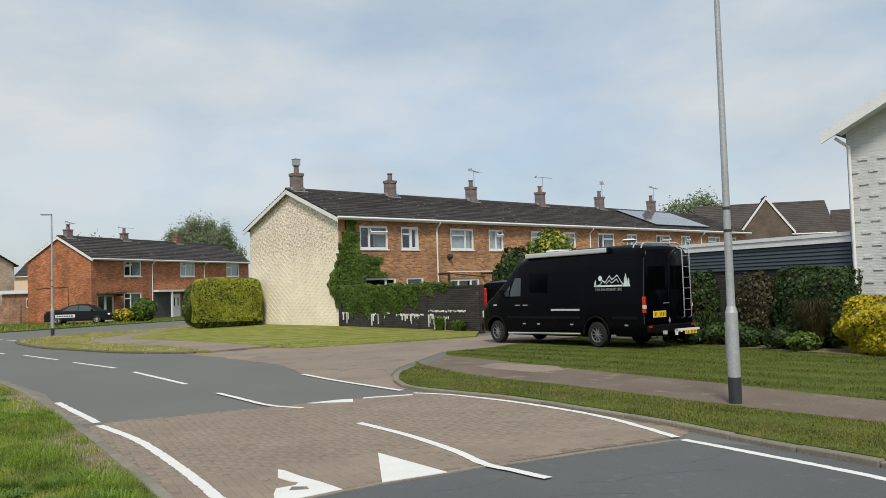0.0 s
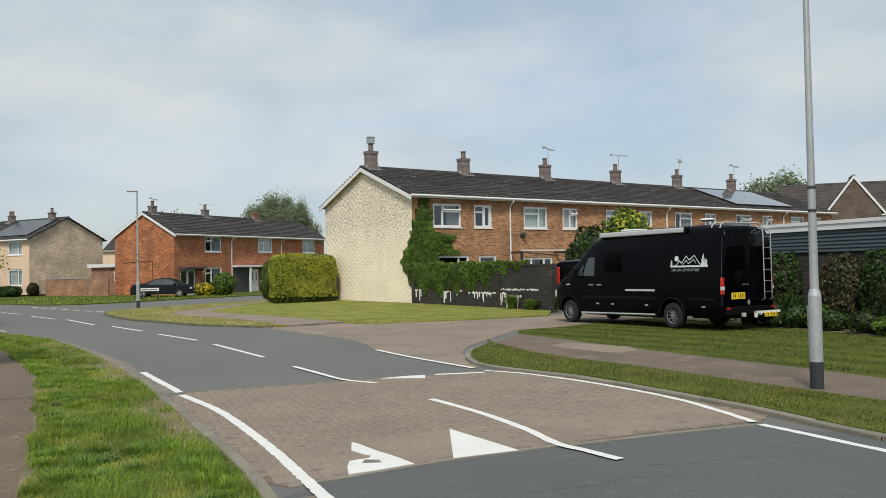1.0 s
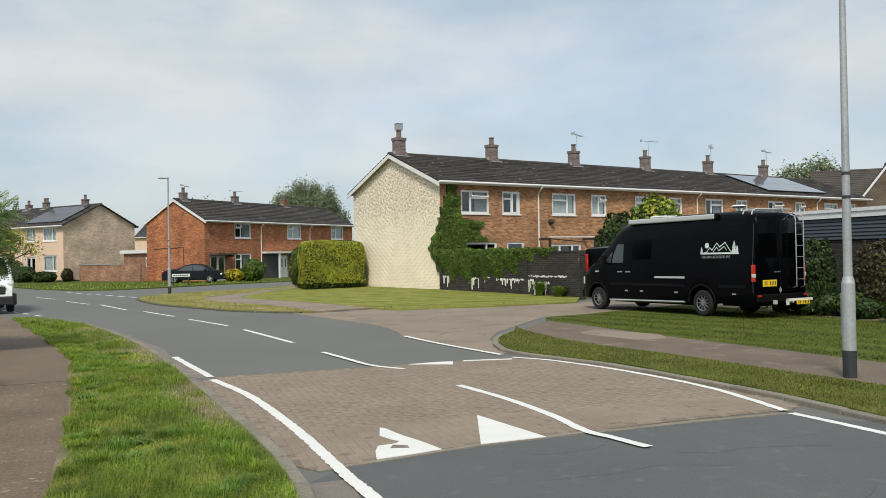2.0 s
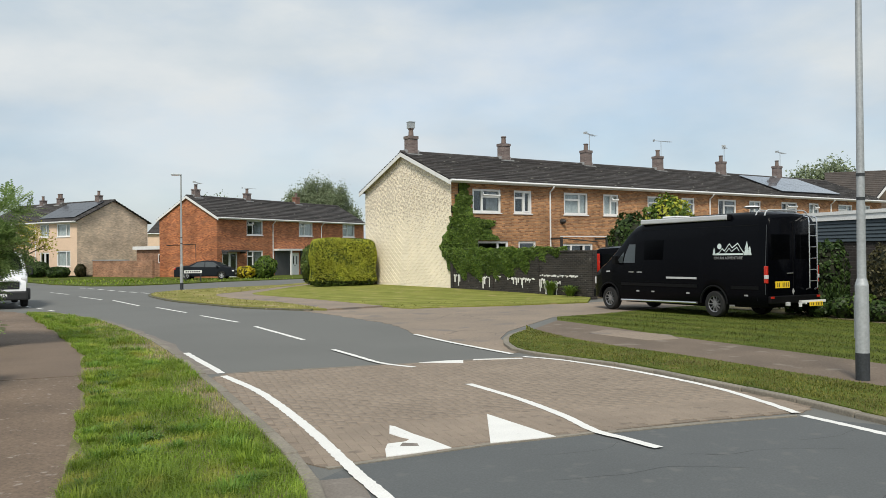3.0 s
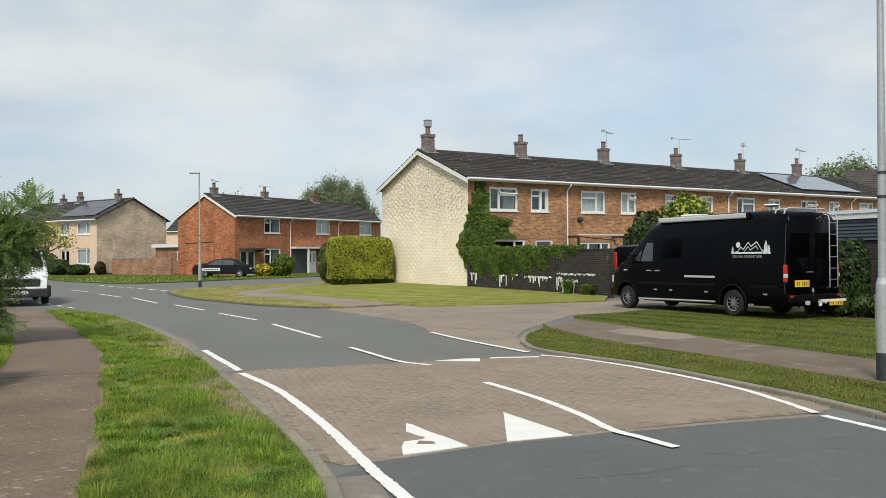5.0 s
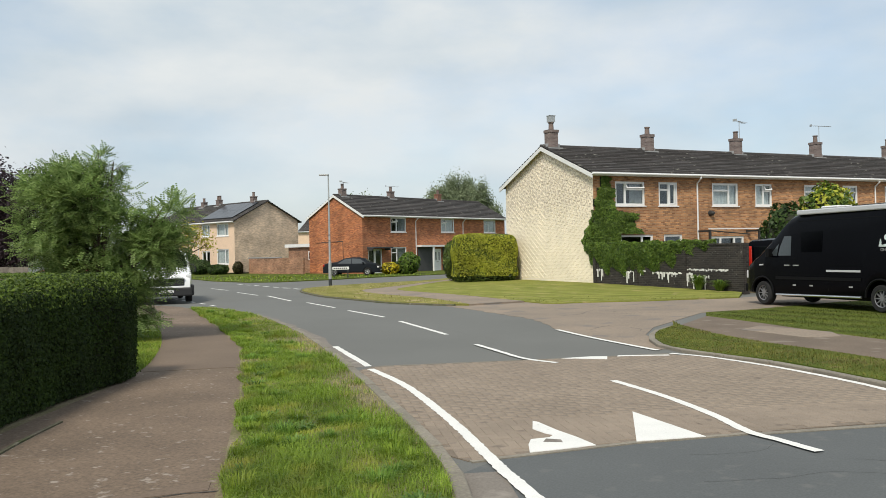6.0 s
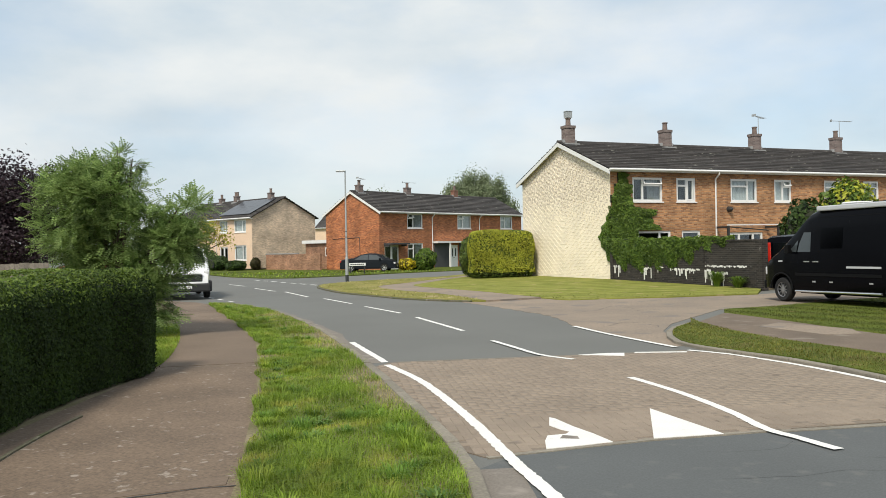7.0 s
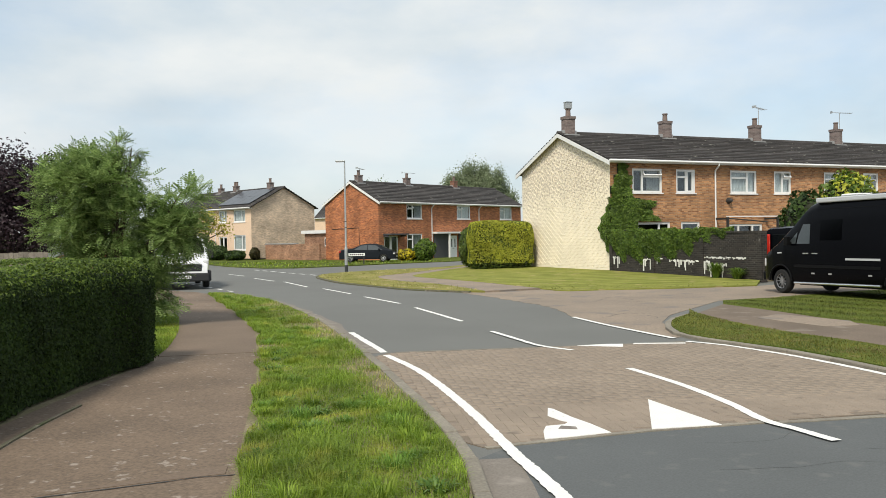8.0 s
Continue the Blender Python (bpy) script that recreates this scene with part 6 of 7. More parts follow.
# porch of the middle red house
po = empty("porch", R_M @ pose(RW, 0, 0), "grey panelled porch with white posts and flat canopy", "porch")
part("panel", boxes((0.15, 2.25, -0.06, -0.004, 0.0, 2.22)), M["grey_clad"], po)
part("panel", boxes((3.55, 4.6, -0.06, -0.004, 0.0, 2.22)), M["grey_clad"], po)
part("canopy", boxes((0.0, 4.7, -0.6, -0.003, 2.24, 2.40)), M["white_trim"], po)
part("post", boxes((1.66, 1.80, -0.58, -0.44, -0.02, 2.235)), M["white"], po)
hood = empty("door_canopy", R_M @ pose(0, 0, 0), "flat dark canopy over the glazed front door", "canopy")
part("board", boxes((0.5, 2.75, -0.9, -0.003, 2.16, 2.28)), M["grey_clad"], hood)
for x in (0.55, 2.62):
    part("bracket", boxes((x, x + 0.07, -0.6, -0.004, 2.0, 2.155)), M["grey_clad"], hood)
cd = empty("gable_cable", R_M, "dark cable run across the red gable", "cable")
part("run", pipe([(-0.02, 5.9, 2.75), (-0.02, 2.4, 2.82), (-0.02, 2.38, 0.6)], 0.025, 6), M["black_paint"], cd)

# brick boundary wall and flat-roofed garage between the tan and red houses
bw = empty("boundary_wall", pose(-30.9, 75.0, 0.06, 0, 0, -36.0), "low red-brown brick boundary wall between houses", "wall")
part("brickwork", boxes((0, 8.8, -0.11, 0.11, -0.1, 1.42)), M["brick_faded"], bw)
part("coping", boxes((0, 5.2, -0.15, 0.15, 1.42, 1.52)), M["lead"], bw)
fg = empty("flat_roof_garage", pose(-26.9, 74.6, 0.05, 0, 0, -36.0), "brick garage with flat roof and white fascia", "garage")
part("brickwork", boxes((0, 5.2, 0, 4.0, -0.05, 2.38)), M["brick_faded"], fg)
part("roof", boxes((-0.25, 5.3, -0.25, 4.1, 2.385, 2.68)), M["white_trim"], fg)
part("window", boxes((3.2, 4.4, -0.03, -0.003, 1.2, 2.0)), M["white"], fg)
part("pane", boxes((3.3, 4.3, -0.045, -0.031, 1.3, 1.9)), M["car_glass"], fg)

# far houses behind
house(pose(-41, 118, 0.2, 0, 0, -8), 16, 8, 5.0, 7.2, "peach", [(2, 3.0, 2, 1.2, C3, "", False), (7, 3.0, 2, 1.2, C3, "", False), (12, 3.0, 2, 1.2, C3, "", False)], gables=("brick_tan", "brick_tan"), label="distant pale house row with a dark tiled roof", seed=60, name="distant_house")
BACK = pose(33.5, 71.3, 0.2, 0, 0, -22)
house(BACK, 11.5, 8.0, 5.6, 8.5, "brick_brown", [], gables=("brick_brown", "brick_brown"), label="brown-roofed detached house behind the terrace", seed=61, roof="tile_brown", name="detached_house")
gx = empty("gabled_house", BACK @ pose(3.6, 0, 0, 0, 0, -90), "brown brick house gable with white bargeboards", "house")
bm = gable_wall(4.0, 5.9, 8.6)
part("end_wall", bm, M["brick_brown"], gx, m=Matrix.Translation((2.0, 0.0, 0.0)))
part("side_wall", boxes((-0.02, 2.0, 0.0, 0.25, 0, 5.9), (-0.02, 2.0, 3.75, 4.0, 0, 5.9)), M["brick_brown"], gx)
bm = roof_mesh(2.3, 4.0, 5.9, 8.6, 0.3, (0, 0), seed=62)
part("roof", bm, M["tile_brown"], gx, m=Matrix.Translation((0.0, 0.0, 0.0)))
rake(gx, 4.0, 5.9, 8.6, 2.36, size=0.28)
house(pose(46.0, 70.0, 0.2, 0, 0, -30), 9.0, 8.0, 5.6, 7.8, "brick_brown", [], gables=("brick_brown", "brick_brown"), label="brown-roofed house beyond the garages", seed=63, roof="tile_brown", name="detached_house")

# white-painted house at the edge of the lawn
RH = pose(18.40, 13.15, 0.02, 0, 0, 38.0)
rh = house(RH, 10.0, 8.2, 5.62, 7.70, "brick_white", [], gables=("brick_white", "brick_white"), label="white-painted brick house with projecting bricks and white bargeboard", seed=70, ends=(0.52, 0.2), name="end_house", roof="tile_brown")
rake(rh, 8.2, 5.62, 7.70, -0.52, over=0.42, size=0.30)
part("soffit", prism([(-0.1, 5.43), (4.1, 7.53), (8.3, 5.43), (8.3, 5.39), (4.1, 7.49), (-0.1, 5.39)], -0.51, -0.01), M["white_trim"], rh)
part("downpipe", pipe([(-0.22, 8.40, 5.32), (-0.12, 8.18, 5.12), (-0.06, 8.12, 5.05), (-0.06, 8.12, 0.05)], 0.04), M["white"], rh)
bm = bmesh.new()
for j in range(15):
    for i in range(17):
        y, z = 0.35 + i * 0.46 + (j % 2) * 0.23, 0.35 + j * 0.31
        if y < 8.0:
            box(bm, -0.032, 0.01, y, y + 0.215, z, z + 0.065)
tagged(part("projecting_bricks", bm, M["brick_white"], rh), kind="stuff")

# clad garage row beside the house
GA = empty("clad_garage", pose(13.72, 19.71, 0.05, 0, 0, 110.6), "long garage with slate-blue cladding and a white roof fascia", "garage")
part("base_wall", boxes((0.30, 9.5, -5.0, 0.0, 0, 2.0)), M["brick_grey"], GA, m=Matrix.Identity(4))
for i in range(6):
    z = 2.0 + i * 0.105
    bm = bmesh.new()
    pr = [(0.045, z), (0.052, z + 0.012), (0.022, z + 0.104), (0.004, z + 0.104), (0.004, z)]
    bm = prism(pr, 0.29, 9.5)
    part("cladding_board", bm, M["clad"], GA)
part("inner_wall", boxes((0.295, 9.5, -5.0, 0.002, 2.003, 2.63)), M["clad"], GA)
part("roof", boxes((0.25, 9.6, -5.1, 0.10, 2.635, 2.86), (0.25, 9.6, -5.1, 0.13, 2.80, 2.90)), M["white_trim"], GA)

# ---------------------------------------------------------------- fence behind the hedge
fe = empty("fence", pose(-25.55, 21.95, 0.05, 0, 0, 31), "weathered grey close-boarded timber fence", "fence")
bm = boxes((0, 0.145, -0.012, 0.012, -0.05, 1.5))
fme = mesh_of(bm, "board", M["wood_fence"])
rng = random.Random(3)
for i in range(52):
    ob = new("board", fme)
    ob.parent = fe
    ob.matrix_basis = pose(i * 0.152, rng.uniform(-0.006, 0.006), rng.uniform(-0.02, 0.02))
part("rail", boxes((0, 7.9, 0.02, 0.08, 0.35, 0.45), (0, 7.9, 0.02, 0.08, 1.1, 1.2)), M["wood_fence"], fe)
for i in range(5):
    part("post", boxes((i * 1.95, i * 1.95 + 0.1, 0.081, 0.18, -0.1, 1.5)), M["wood_fence"], fe)


# ---------------------------------------------------------------- plants
def shell(rng, n, centre, radii, squareness=2.0, lump=0.12, seed=0, zmin=-1.0, depth=0.12):
    """Points and outward normals on a lumpy rounded body; squareness 2 is an ellipsoid, 6 nearly a box."""
    d = rng.normal(0, 1, (n, 3))
    d /= np.linalg.norm(d, axis=1)[:, None]
    if squareness > 2:
        q = (np.abs(d) ** squareness).sum(1) ** (-1 / squareness)
        p = d * q[:, None]
        nn = np.sign(p) * np.abs(p) ** (squareness - 1)
    else:
        p, nn = d, d
    w = np.array([noise.noise(Vector((float(a) * 2.3 + seed, float(b) * 2.3, float(c) * 2.3))) for a, b, c in p[: min(n, 4000)]])
    w = np.resize(w, n) if n > 4000 else w
    if n > 4000:
        ph = rng.uniform(0, 6.28, 6)
        w = 0.5 * np.sin(p[:, 0] * 4 + ph[0]) * np.sin(p[:, 1] * 5 + ph[1]) + 0.5 * np.sin(p[:, 2] * 6 + ph[2] + p[:, 0] * 3)
    r = 1 + lump * w - depth * rng.uniform(0, 1, n) ** 2
    p = p * r[:, None]
    keep = p[:, 2] > zmin
    nn = nn / np.array(radii)
    nn /= np.linalg.norm(nn, axis=1)[:, None]
    return (np.array(centre) + p * np.array(radii))[keep], nn[keep]


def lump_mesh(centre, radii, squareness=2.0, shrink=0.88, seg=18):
    """The solid inner mass of a bush, dark to stand in for shade between leaves."""
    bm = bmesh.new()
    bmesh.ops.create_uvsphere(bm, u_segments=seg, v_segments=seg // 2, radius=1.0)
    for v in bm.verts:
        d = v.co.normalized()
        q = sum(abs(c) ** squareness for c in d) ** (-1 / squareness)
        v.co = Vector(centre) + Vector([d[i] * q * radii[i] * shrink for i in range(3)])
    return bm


def bush(name, centre, radii, material, count, size, label, seed, squareness=2.0, lump=0.12, turn=0.0, group="", core="shaded_twig", category="shrub", flop=0.6, shape=1.6, extra=None):
    rng = np.random.default_rng(seed)
    b = empty(name, pose(centre[0], centre[1], centre[2] - radii[2], 0, 0, turn), label, category, group)
    c = (0, 0, radii[2])
    # added solid core, its dark colour gives the shade among the leaves
    part("shaded_core", lump_mesh(c, radii, squareness), M[core], b)
    p, nn = shell(rng, count, c, radii, squareness, lump, seed)
    leaf_part("foliage", *leaves(p, nn, size, seed, flop, shape), M[material], b)
    if extra:
        mat2, share, zlim = extra
        p, nn = shell(rng, int(count * share), c, [r * 1.02 for r in radii], squareness, lump, seed + 1)
        k = p[:, 2] > zlim
        leaf_part("new_growth", *leaves(p[k], nn[k], size, seed + 2, flop, shape), M[mat2], b)
    return b


# clipped privet hedge beside the footpath
hd = empty("hedge", pose(0, 0, 0.06), "dense clipped dark green privet hedge beside the footpath", "hedge")
H_BASE = [(-4.1, -1.0), (-4.75, 2.5), (-5.45, 6.0), (-5.80, 7.4), (-6.12, 8.9), (-6.28, 9.9), (-6.24, 10.6), (-6.36, 11.2)]
hb_line = smooth_line(H_BASE, 0.25)
H_TOP = 1.49
rngh = np.random.default_rng(11)
# solid slab under the leaves, coloured dark for the hedge's shaded inside
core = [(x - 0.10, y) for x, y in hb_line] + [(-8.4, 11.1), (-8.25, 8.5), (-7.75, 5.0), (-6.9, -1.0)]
part("shaded_core", slab(core, 0.02, H_TOP - 0.18), M["shaded_twig"], hd)
L = np.array(hb_line)
N1 = 112000
ti = (len(L) - 1.001) * (1 - (1 - rngh.uniform(0.0, 1, N1)) ** 1.0)
ii = ti.astype(int)
ff = (ti - ii)[:, None]
q = L[ii] * (1 - ff) + L[ii + 1] * ff
tz = rngh.uniform(0, 1, N1)
z = 0.03 + (H_TOP - 0.02 + 0.06 * np.clip((q[:, 1] - 8.6) / 1.4, -1, 0.7)) * tz
bulge = 0.05 * np.sin(q[:, 1] * 2.1) + 0.04 * np.sin(q[:, 1] * 5.3 + z * 3)
curl = np.where(z > H_TOP - 0.3, (z - (H_TOP - 0.3)) ** 2 * 2.6, 0.0)
px = q[:, 0] + bulge * 0.5 - curl - 0.05 * rngh.uniform(0, 1, N1) + 0.06 * np.sin(tz * 3.1)
P1 = np.stack([px, q[:, 1], z], 1)
n1 = np.stack([np.ones(N1), -0.15 * np.ones(N1), 0.25 + curl * 3], 1)
N2 = 56000
x2, y2 = rngh.uniform(-8.5, -4.0, N2), rngh.uniform(0.0, 11.25, N2)
k = inside([(x - 0.03, y) for x, y in hb_line] + [(-8.5, 11.2), (-8.3, 8.5), (-7.8, 5.0), (-6.9, -1.0)], x2, y2)
x2, y2 = x2[k], y2[k]
fx = np.interp(y2, [p[1] for p in H_BASE], [p[0] for p in H_BASE])
edge = np.clip((fx - x2) / 0.35, 0, 1)
endd = np.clip((11.25 - y2) / 0.5, 0, 1)
z2 = H_TOP - 0.16 * (1 - edge) ** 2 - 0.22 * (1 - endd) ** 2 + 0.035 * np.sin(x2 * 3.3) * np.sin(y2 * 2.7) + 0.06 * np.clip((y2 - 8.6) / 1.4, -1, 0.7) - 0.03 * rngh.uniform(0, 1, len(x2))
P2 = np.stack([x2, y2, z2], 1)
n2 = np.tile([0.1, -0.1, 1.0], (len(x2), 1))
N3 = 11000
P3 = np.stack([rngh.uniform(-8.5, -6.38, N3), 11.2 + 0.05 * rngh.normal(0, 1, N3), rngh.uniform(0.03, H_TOP - 0.05, N3)], 1)
P3[:, 1] -= np.clip(P3[:, 2] - 1.18, 0, 1) ** 2 * 2
n3 = np.tile([0.2, 1.0, 0.2], (N3, 1))
# share of lighter leaves grows with height, painting the sunlit upper hedge
lit_top = rngh.uniform(0, 1, N1) < np.clip((P1[:, 2] - 1.12) / 0.4, 0, 0.9) * 0.8
P2, n2 = np.concatenate([P2, P1[lit_top]]), np.concatenate([n2, n1[lit_top]])
P1, n1 = P1[~lit_top], n1[~lit_top]
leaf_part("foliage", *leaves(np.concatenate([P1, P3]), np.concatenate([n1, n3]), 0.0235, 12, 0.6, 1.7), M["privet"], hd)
leaf_part("new_growth", *leaves(P2, n2, 0.0235, 13, 0.55, 1.7), M["privet_lit_top"], hd, label="lighter green shoots, with the hedge's sunlit top put into their colour")


def tree(name, x, y, z0, trunk_r, limbs, lobes, material, clusters, leaflet, label, seed, pinnate=0, category="tree", bark="bark", droop=0.0, clumps=0):
    """A tree: tapered trunk, limbs into each lobe of the crown, and many leaves in clumps. lobes: (x, y, z, rx, ry, rz) relative to the foot."""
    rng = np.random.default_rng(seed)
    t = empty(name, pose(x, y, z0), label, category)
    bm = bmesh.new()
    fork = Vector((0.05, 0.0, limbs))
    tube(bm, (0, 0, -0.1), (0.02, 0.01, limbs * 0.5), trunk_r * 1.25, trunk_r, seg=10)
    tube(bm, (0.02, 0.01, limbs * 0.5), fork, trunk_r, trunk_r * 0.8, seg=10)
    part("trunk", bm, M[bark], t)
    bm = bmesh.new()
    for lx, ly, lz, rx, ry, rz in lobes:
        c = Vector((lx, ly, lz))
        mid = fork.lerp(c, 0.55) + Vector((0, 0, 0.1 * rz))
        tube(bm, fork, mid, trunk_r * 0.6, trunk_r * 0.4, seg=7)
        tube(bm, mid, c + Vector((0, 0, rz * 0.5)), trunk_r * 0.4, trunk_r * 0.15, seg=6)
        for _ in range(9):
            d = Vector(rng.normal(0, 1, 3)).normalized()
            e = c + Vector((d.x * rx, d.y * ry, d.z * rz)) * 0.85
            tube(bm, mid.lerp(c, rng.uniform(0, 1)), e, trunk_r * 0.17, trunk_r * 0.04, seg=5)
    part("branchwork", bm, M[bark], t)
    pts, nrm = [], []
    vol = np.array([l[3] * l[4] * l[5] for l in lobes]) ** 0.8
    for (lx, ly, lz, rx, ry, rz), share in zip(lobes, vol / vol.sum()):
        n = int(clusters * share)
        d = rng.normal(0, 1, (n, 3))
        d /= np.linalg.norm(d, axis=1)[:, None]
        r = rng.uniform(0.25, 1.0, n) ** 0.45
        wob = 1 + 0.16 * np.sin(d[:, 0] * 5 + seed) * np.sin(d[:, 2] * 6 + 1.3 * seed) + 0.10 * np.sin(d[:, 1] * 9 + d[:, 2] * 7)
        p = d * (r * wob)[:, None] * np.array([rx, ry, rz]) + np.array([lx, ly, lz])
        if clumps:
            k = max(4, int(clumps * share))
            cc = rng.normal(0, 1, (k, 3))
            cc /= np.linalg.norm(cc, axis=1)[:, None]
            cc = cc * (rng.uniform(0.45, 0.98, k))[:, None] * np.array([rx, ry, rz]) + np.array([lx, ly, lz])
            which = rng.integers(0, k, n)
            p = cc[which] + 0.23 * (rx + ry + rz) / 3 * np.clip(rng.normal(0, 1, (n, 3)), -1.7, 1.7) * ([1.15, 1.15, 0.5] if not droop else [0.5, 0.5, 0.9])
            d = (p - np.array([lx, ly, lz])) / np.array([rx, ry, rz])
            d /= np.linalg.norm(d, axis=1)[:, None] + 1e-6
        pts.append(p)
        nrm.append(d + [0, 0, 0.5])
    p, nn = np.concatenate(pts), np.concatenate(nrm)
    keep = p[:, 2] > 0.15
    p, nn = p[keep], nn[keep]
    if pinnate:
        out, norms = [], []
        n = len(p)
        ax = nn / np.linalg.norm(nn, axis=1)[:, None] + rng.normal(0, 0.55, (n, 3))
        ax[:, 2] -= 0.35
        ax /= np.linalg.norm(ax, axis=1)[:, None]
        up = np.tile([0.0, 0.0, 1.0], (n, 1)) + rng.normal(0, 0.3, (n, 3))
        side = np.cross(ax, up)
        side /= np.linalg.norm(side, axis=1)[:, None] + 1e-9
        face = np.cross(side, ax)
        vs = []
        ln = leaflet * rng.uniform(0.8, 1.25, n)[:, None]
        for j in range(pinnate):
            along = (j // 2 + 0.6) / (pinnate / 2) * 4.2
            s = 1 if j % 2 else -1
            base = p + ax * ln * along - face * ln * along * along * 0.035
            tip = base + (side * s * 0.95 + ax * 0.45) * ln * (1.15 - 0.1 * abs(along - 2))
            mid = (base + tip) / 2
            wide = np.cross(face, tip - base)
            wide /= np.linalg.norm(wide, axis=1)[:, None] + 1e-9
            vs.append(np.stack([base, mid + wide * ln * 0.29, tip, mid - wide * ln * 0.29], 1))
        v = np.concatenate(vs).reshape(-1, 3)
        leaf_part("crown", v, np.arange(len(v)).reshape(-1, 4), M[material], t)
    else:
        m = droop
        reps = 5
        pp = np.repeat(p, reps, 0) + rng.normal(0, leaflet * 2.2, (len(p) * reps, 3)) * [1, 1, 1 + m]
        leaf_part("crown", *leaves(pp, np.repeat(nn, reps, 0), leaflet, seed, 0.9, 1.5), M[material], t)
    return t


tree("rowan_tree", -9.9, 15.9, 0.06, 0.075, 1.0,
     [(-0.92, 0.1, 2.80, 0.85, 0.9, 0.80), (-0.05, -0.1, 3.05, 0.82, 0.8, 0.72), (-0.75, 0.2, 3.25, 0.70, 0.6, 0.48), (-0.95, 0.2, 2.1, 0.80, 0.8, 0.65), (0.05, 0.2, 2.2, 0.85, 0.8, 0.8), (1.35, 0.4, 2.55, 0.50, 0.5, 0.62), (1.25, 0.3, 1.95, 0.62, 0.6, 0.55), (1.35, 0.3, 2.0, 0.45, 0.5, 0.35), (0.55, 0.3, 1.05, 0.45, 0.5, 0.5),
      (0.55, 0.4, 1.45, 0.60, 0.6, 0.70), (0.75, 0.2, 0.75, 0.50, 0.5, 0.60), (-0.3, 0.3, 1.3, 0.9, 0.7, 0.6), (0.08, 0.0, 3.78, 0.26, 0.22, 0.24), (0.42, 0.0, 3.62, 0.24, 0.22, 0.2)],
     "rowan", 9400, 0.056, "bushy green rowan tree rising behind the clipped hedge", 4, pinnate=11, clumps=330)
tree("purple_plum_tree", -28.0, 35.0, 0.05, 0.2, 1.8, [(0, 0, 4.3, 2.7, 2.4, 2.1), (2.4, 0.5, 4.1, 1.5, 1.6, 1.8), (-2.0, 0.5, 3.9, 2.2, 2.0, 2.0), (0.6, 0, 2.4, 2.6, 2.2, 1.3)],
     "purple", 8000, 0.095, "dark purple-leaved tree behind the timber fence", 6)
tree("birch_tree", -16.3, 112.0, 0.1, 0.25, 4.0, [(-0.6, 0, 9.2, 2.6, 2.4, 2.1), (2.0, 0, 8.9, 2.2, 2.0, 2.1), (-3.2, 0, 7.9, 1.7, 1.7, 1.5), (4.0, 0, 6.9, 1.1, 1.3, 2.2), (0.2, 0, 6.8, 3.8, 2.6, 1.6), (5.2, 0, 5.8, 0.5, 0.6, 1.8)],
     "birch", 11000, 0.15, "tall green birch tree behind the red houses, paled by painted haze", 7, droop=1.0, clumps=95)
tree("garden_tree", 39.0, 84.0, 0.1, 0.25, 4.0, [(-1.3, 0, 8.2, 2.0, 2.0, 1.9), (1.0, 0, 8.8, 1.8, 1.8, 2.0), (2.6, 0, 7.6, 1.8, 1.8, 1.7), (0, 0, 6.4, 3.4, 2.5, 1.5)], "birch", 2200, 0.20, "rounded green tree rising behind the terrace roof", 8)
tree("garden_tree", -41.0, 142.0, 0.1, 0.25, 4.0, [(0, 0, 8.0, 3.4, 2.5, 3.0), (3.5, 0, 8.4, 3.0, 2.5, 3.2)], "birch", 900, 0.25, "distant green tree between house gables", 9)
tree("acacia_tree", -31.0, 62.6, 0.06, 0.10, 1.9, [(-1.1, 0, 3.3, 1.0, 0.9, 0.55), (0.9, 0, 3.2, 1.1, 0.9, 0.6), (0.1, 0, 3.9, 0.9, 0.8, 0.5), (-0.5, 0, 2.5, 0.9, 0.8, 0.4), (1.7, 0, 2.6, 0.7, 0.7, 0.35)],
     "acacia", 330, 0.11, "small tree with thin yellow-green leaves on the verge", 10)

# clipped golden hedge by the gable and its neighbours
bush("topiary_hedge", (-5.25, 46.0, 1.36), (1.72, 1.05, 1.30), "conifer", 16000, 0.055, "large clipped golden conifer block beside the gable", 21, 9.0, 0.05, 12, extra=("golden", 2.6, 0.35))
bush("conifer_bush", (-7.1, 47.8, 1.28), (0.75, 0.8, 1.2), "conifer", 2200, 0.12, "dark green conifer bush beside the golden hedge", 22)
bush("round_bush", (-13.4, 65.0, 0.93), (0.82, 0.8, 0.88), "ivy", 1700, 0.12, "rounded green bush before the red house", 23, lump=0.2)
bush("yellow_bush", (-15.0, 65.2, 0.50), (0.75, 0.6, 0.5), "yellow", 800, 0.11, "small bright yellow bush beside the parked car", 24, lump=0.25)
bush("dark_bush", (-14.4, 66.2, 0.55), (0.8, 0.5, 0.52), "shrub", 700, 0.11, "low dark bush under the house window", 25)
for i, (x, y, r, h) in enumerate(((-33.0, 72.6, 0.95, 0.5), (-35.2, 73.6, 1.0, 0.75), (-37.6, 75.3, 1.5, 1.05), (-41.5, 77.5, 2.2, 1.5), (-31.55, 73.75, 0.28, 0.6))):
    bush("garden_shrub", (x, y, h), (r, 0.9, h), "bronze" if i == 4 else "shrub", 1100, 0.14, "bronze-leaved shrub by the tan wall" if i == 4 else "dark green garden shrub before the tan house", 30 + i, lump=0.2, group="" if i == 4 else "shrubs before the tan house")
bush("garden_tree_bush", (8.9, 38.0, 2.2), (1.05, 0.9, 1.25), "shrub", 2600, 0.12, "dark leafy shrub rising behind the garden wall", 40, lump=0.35, group="shrubs behind the wall")
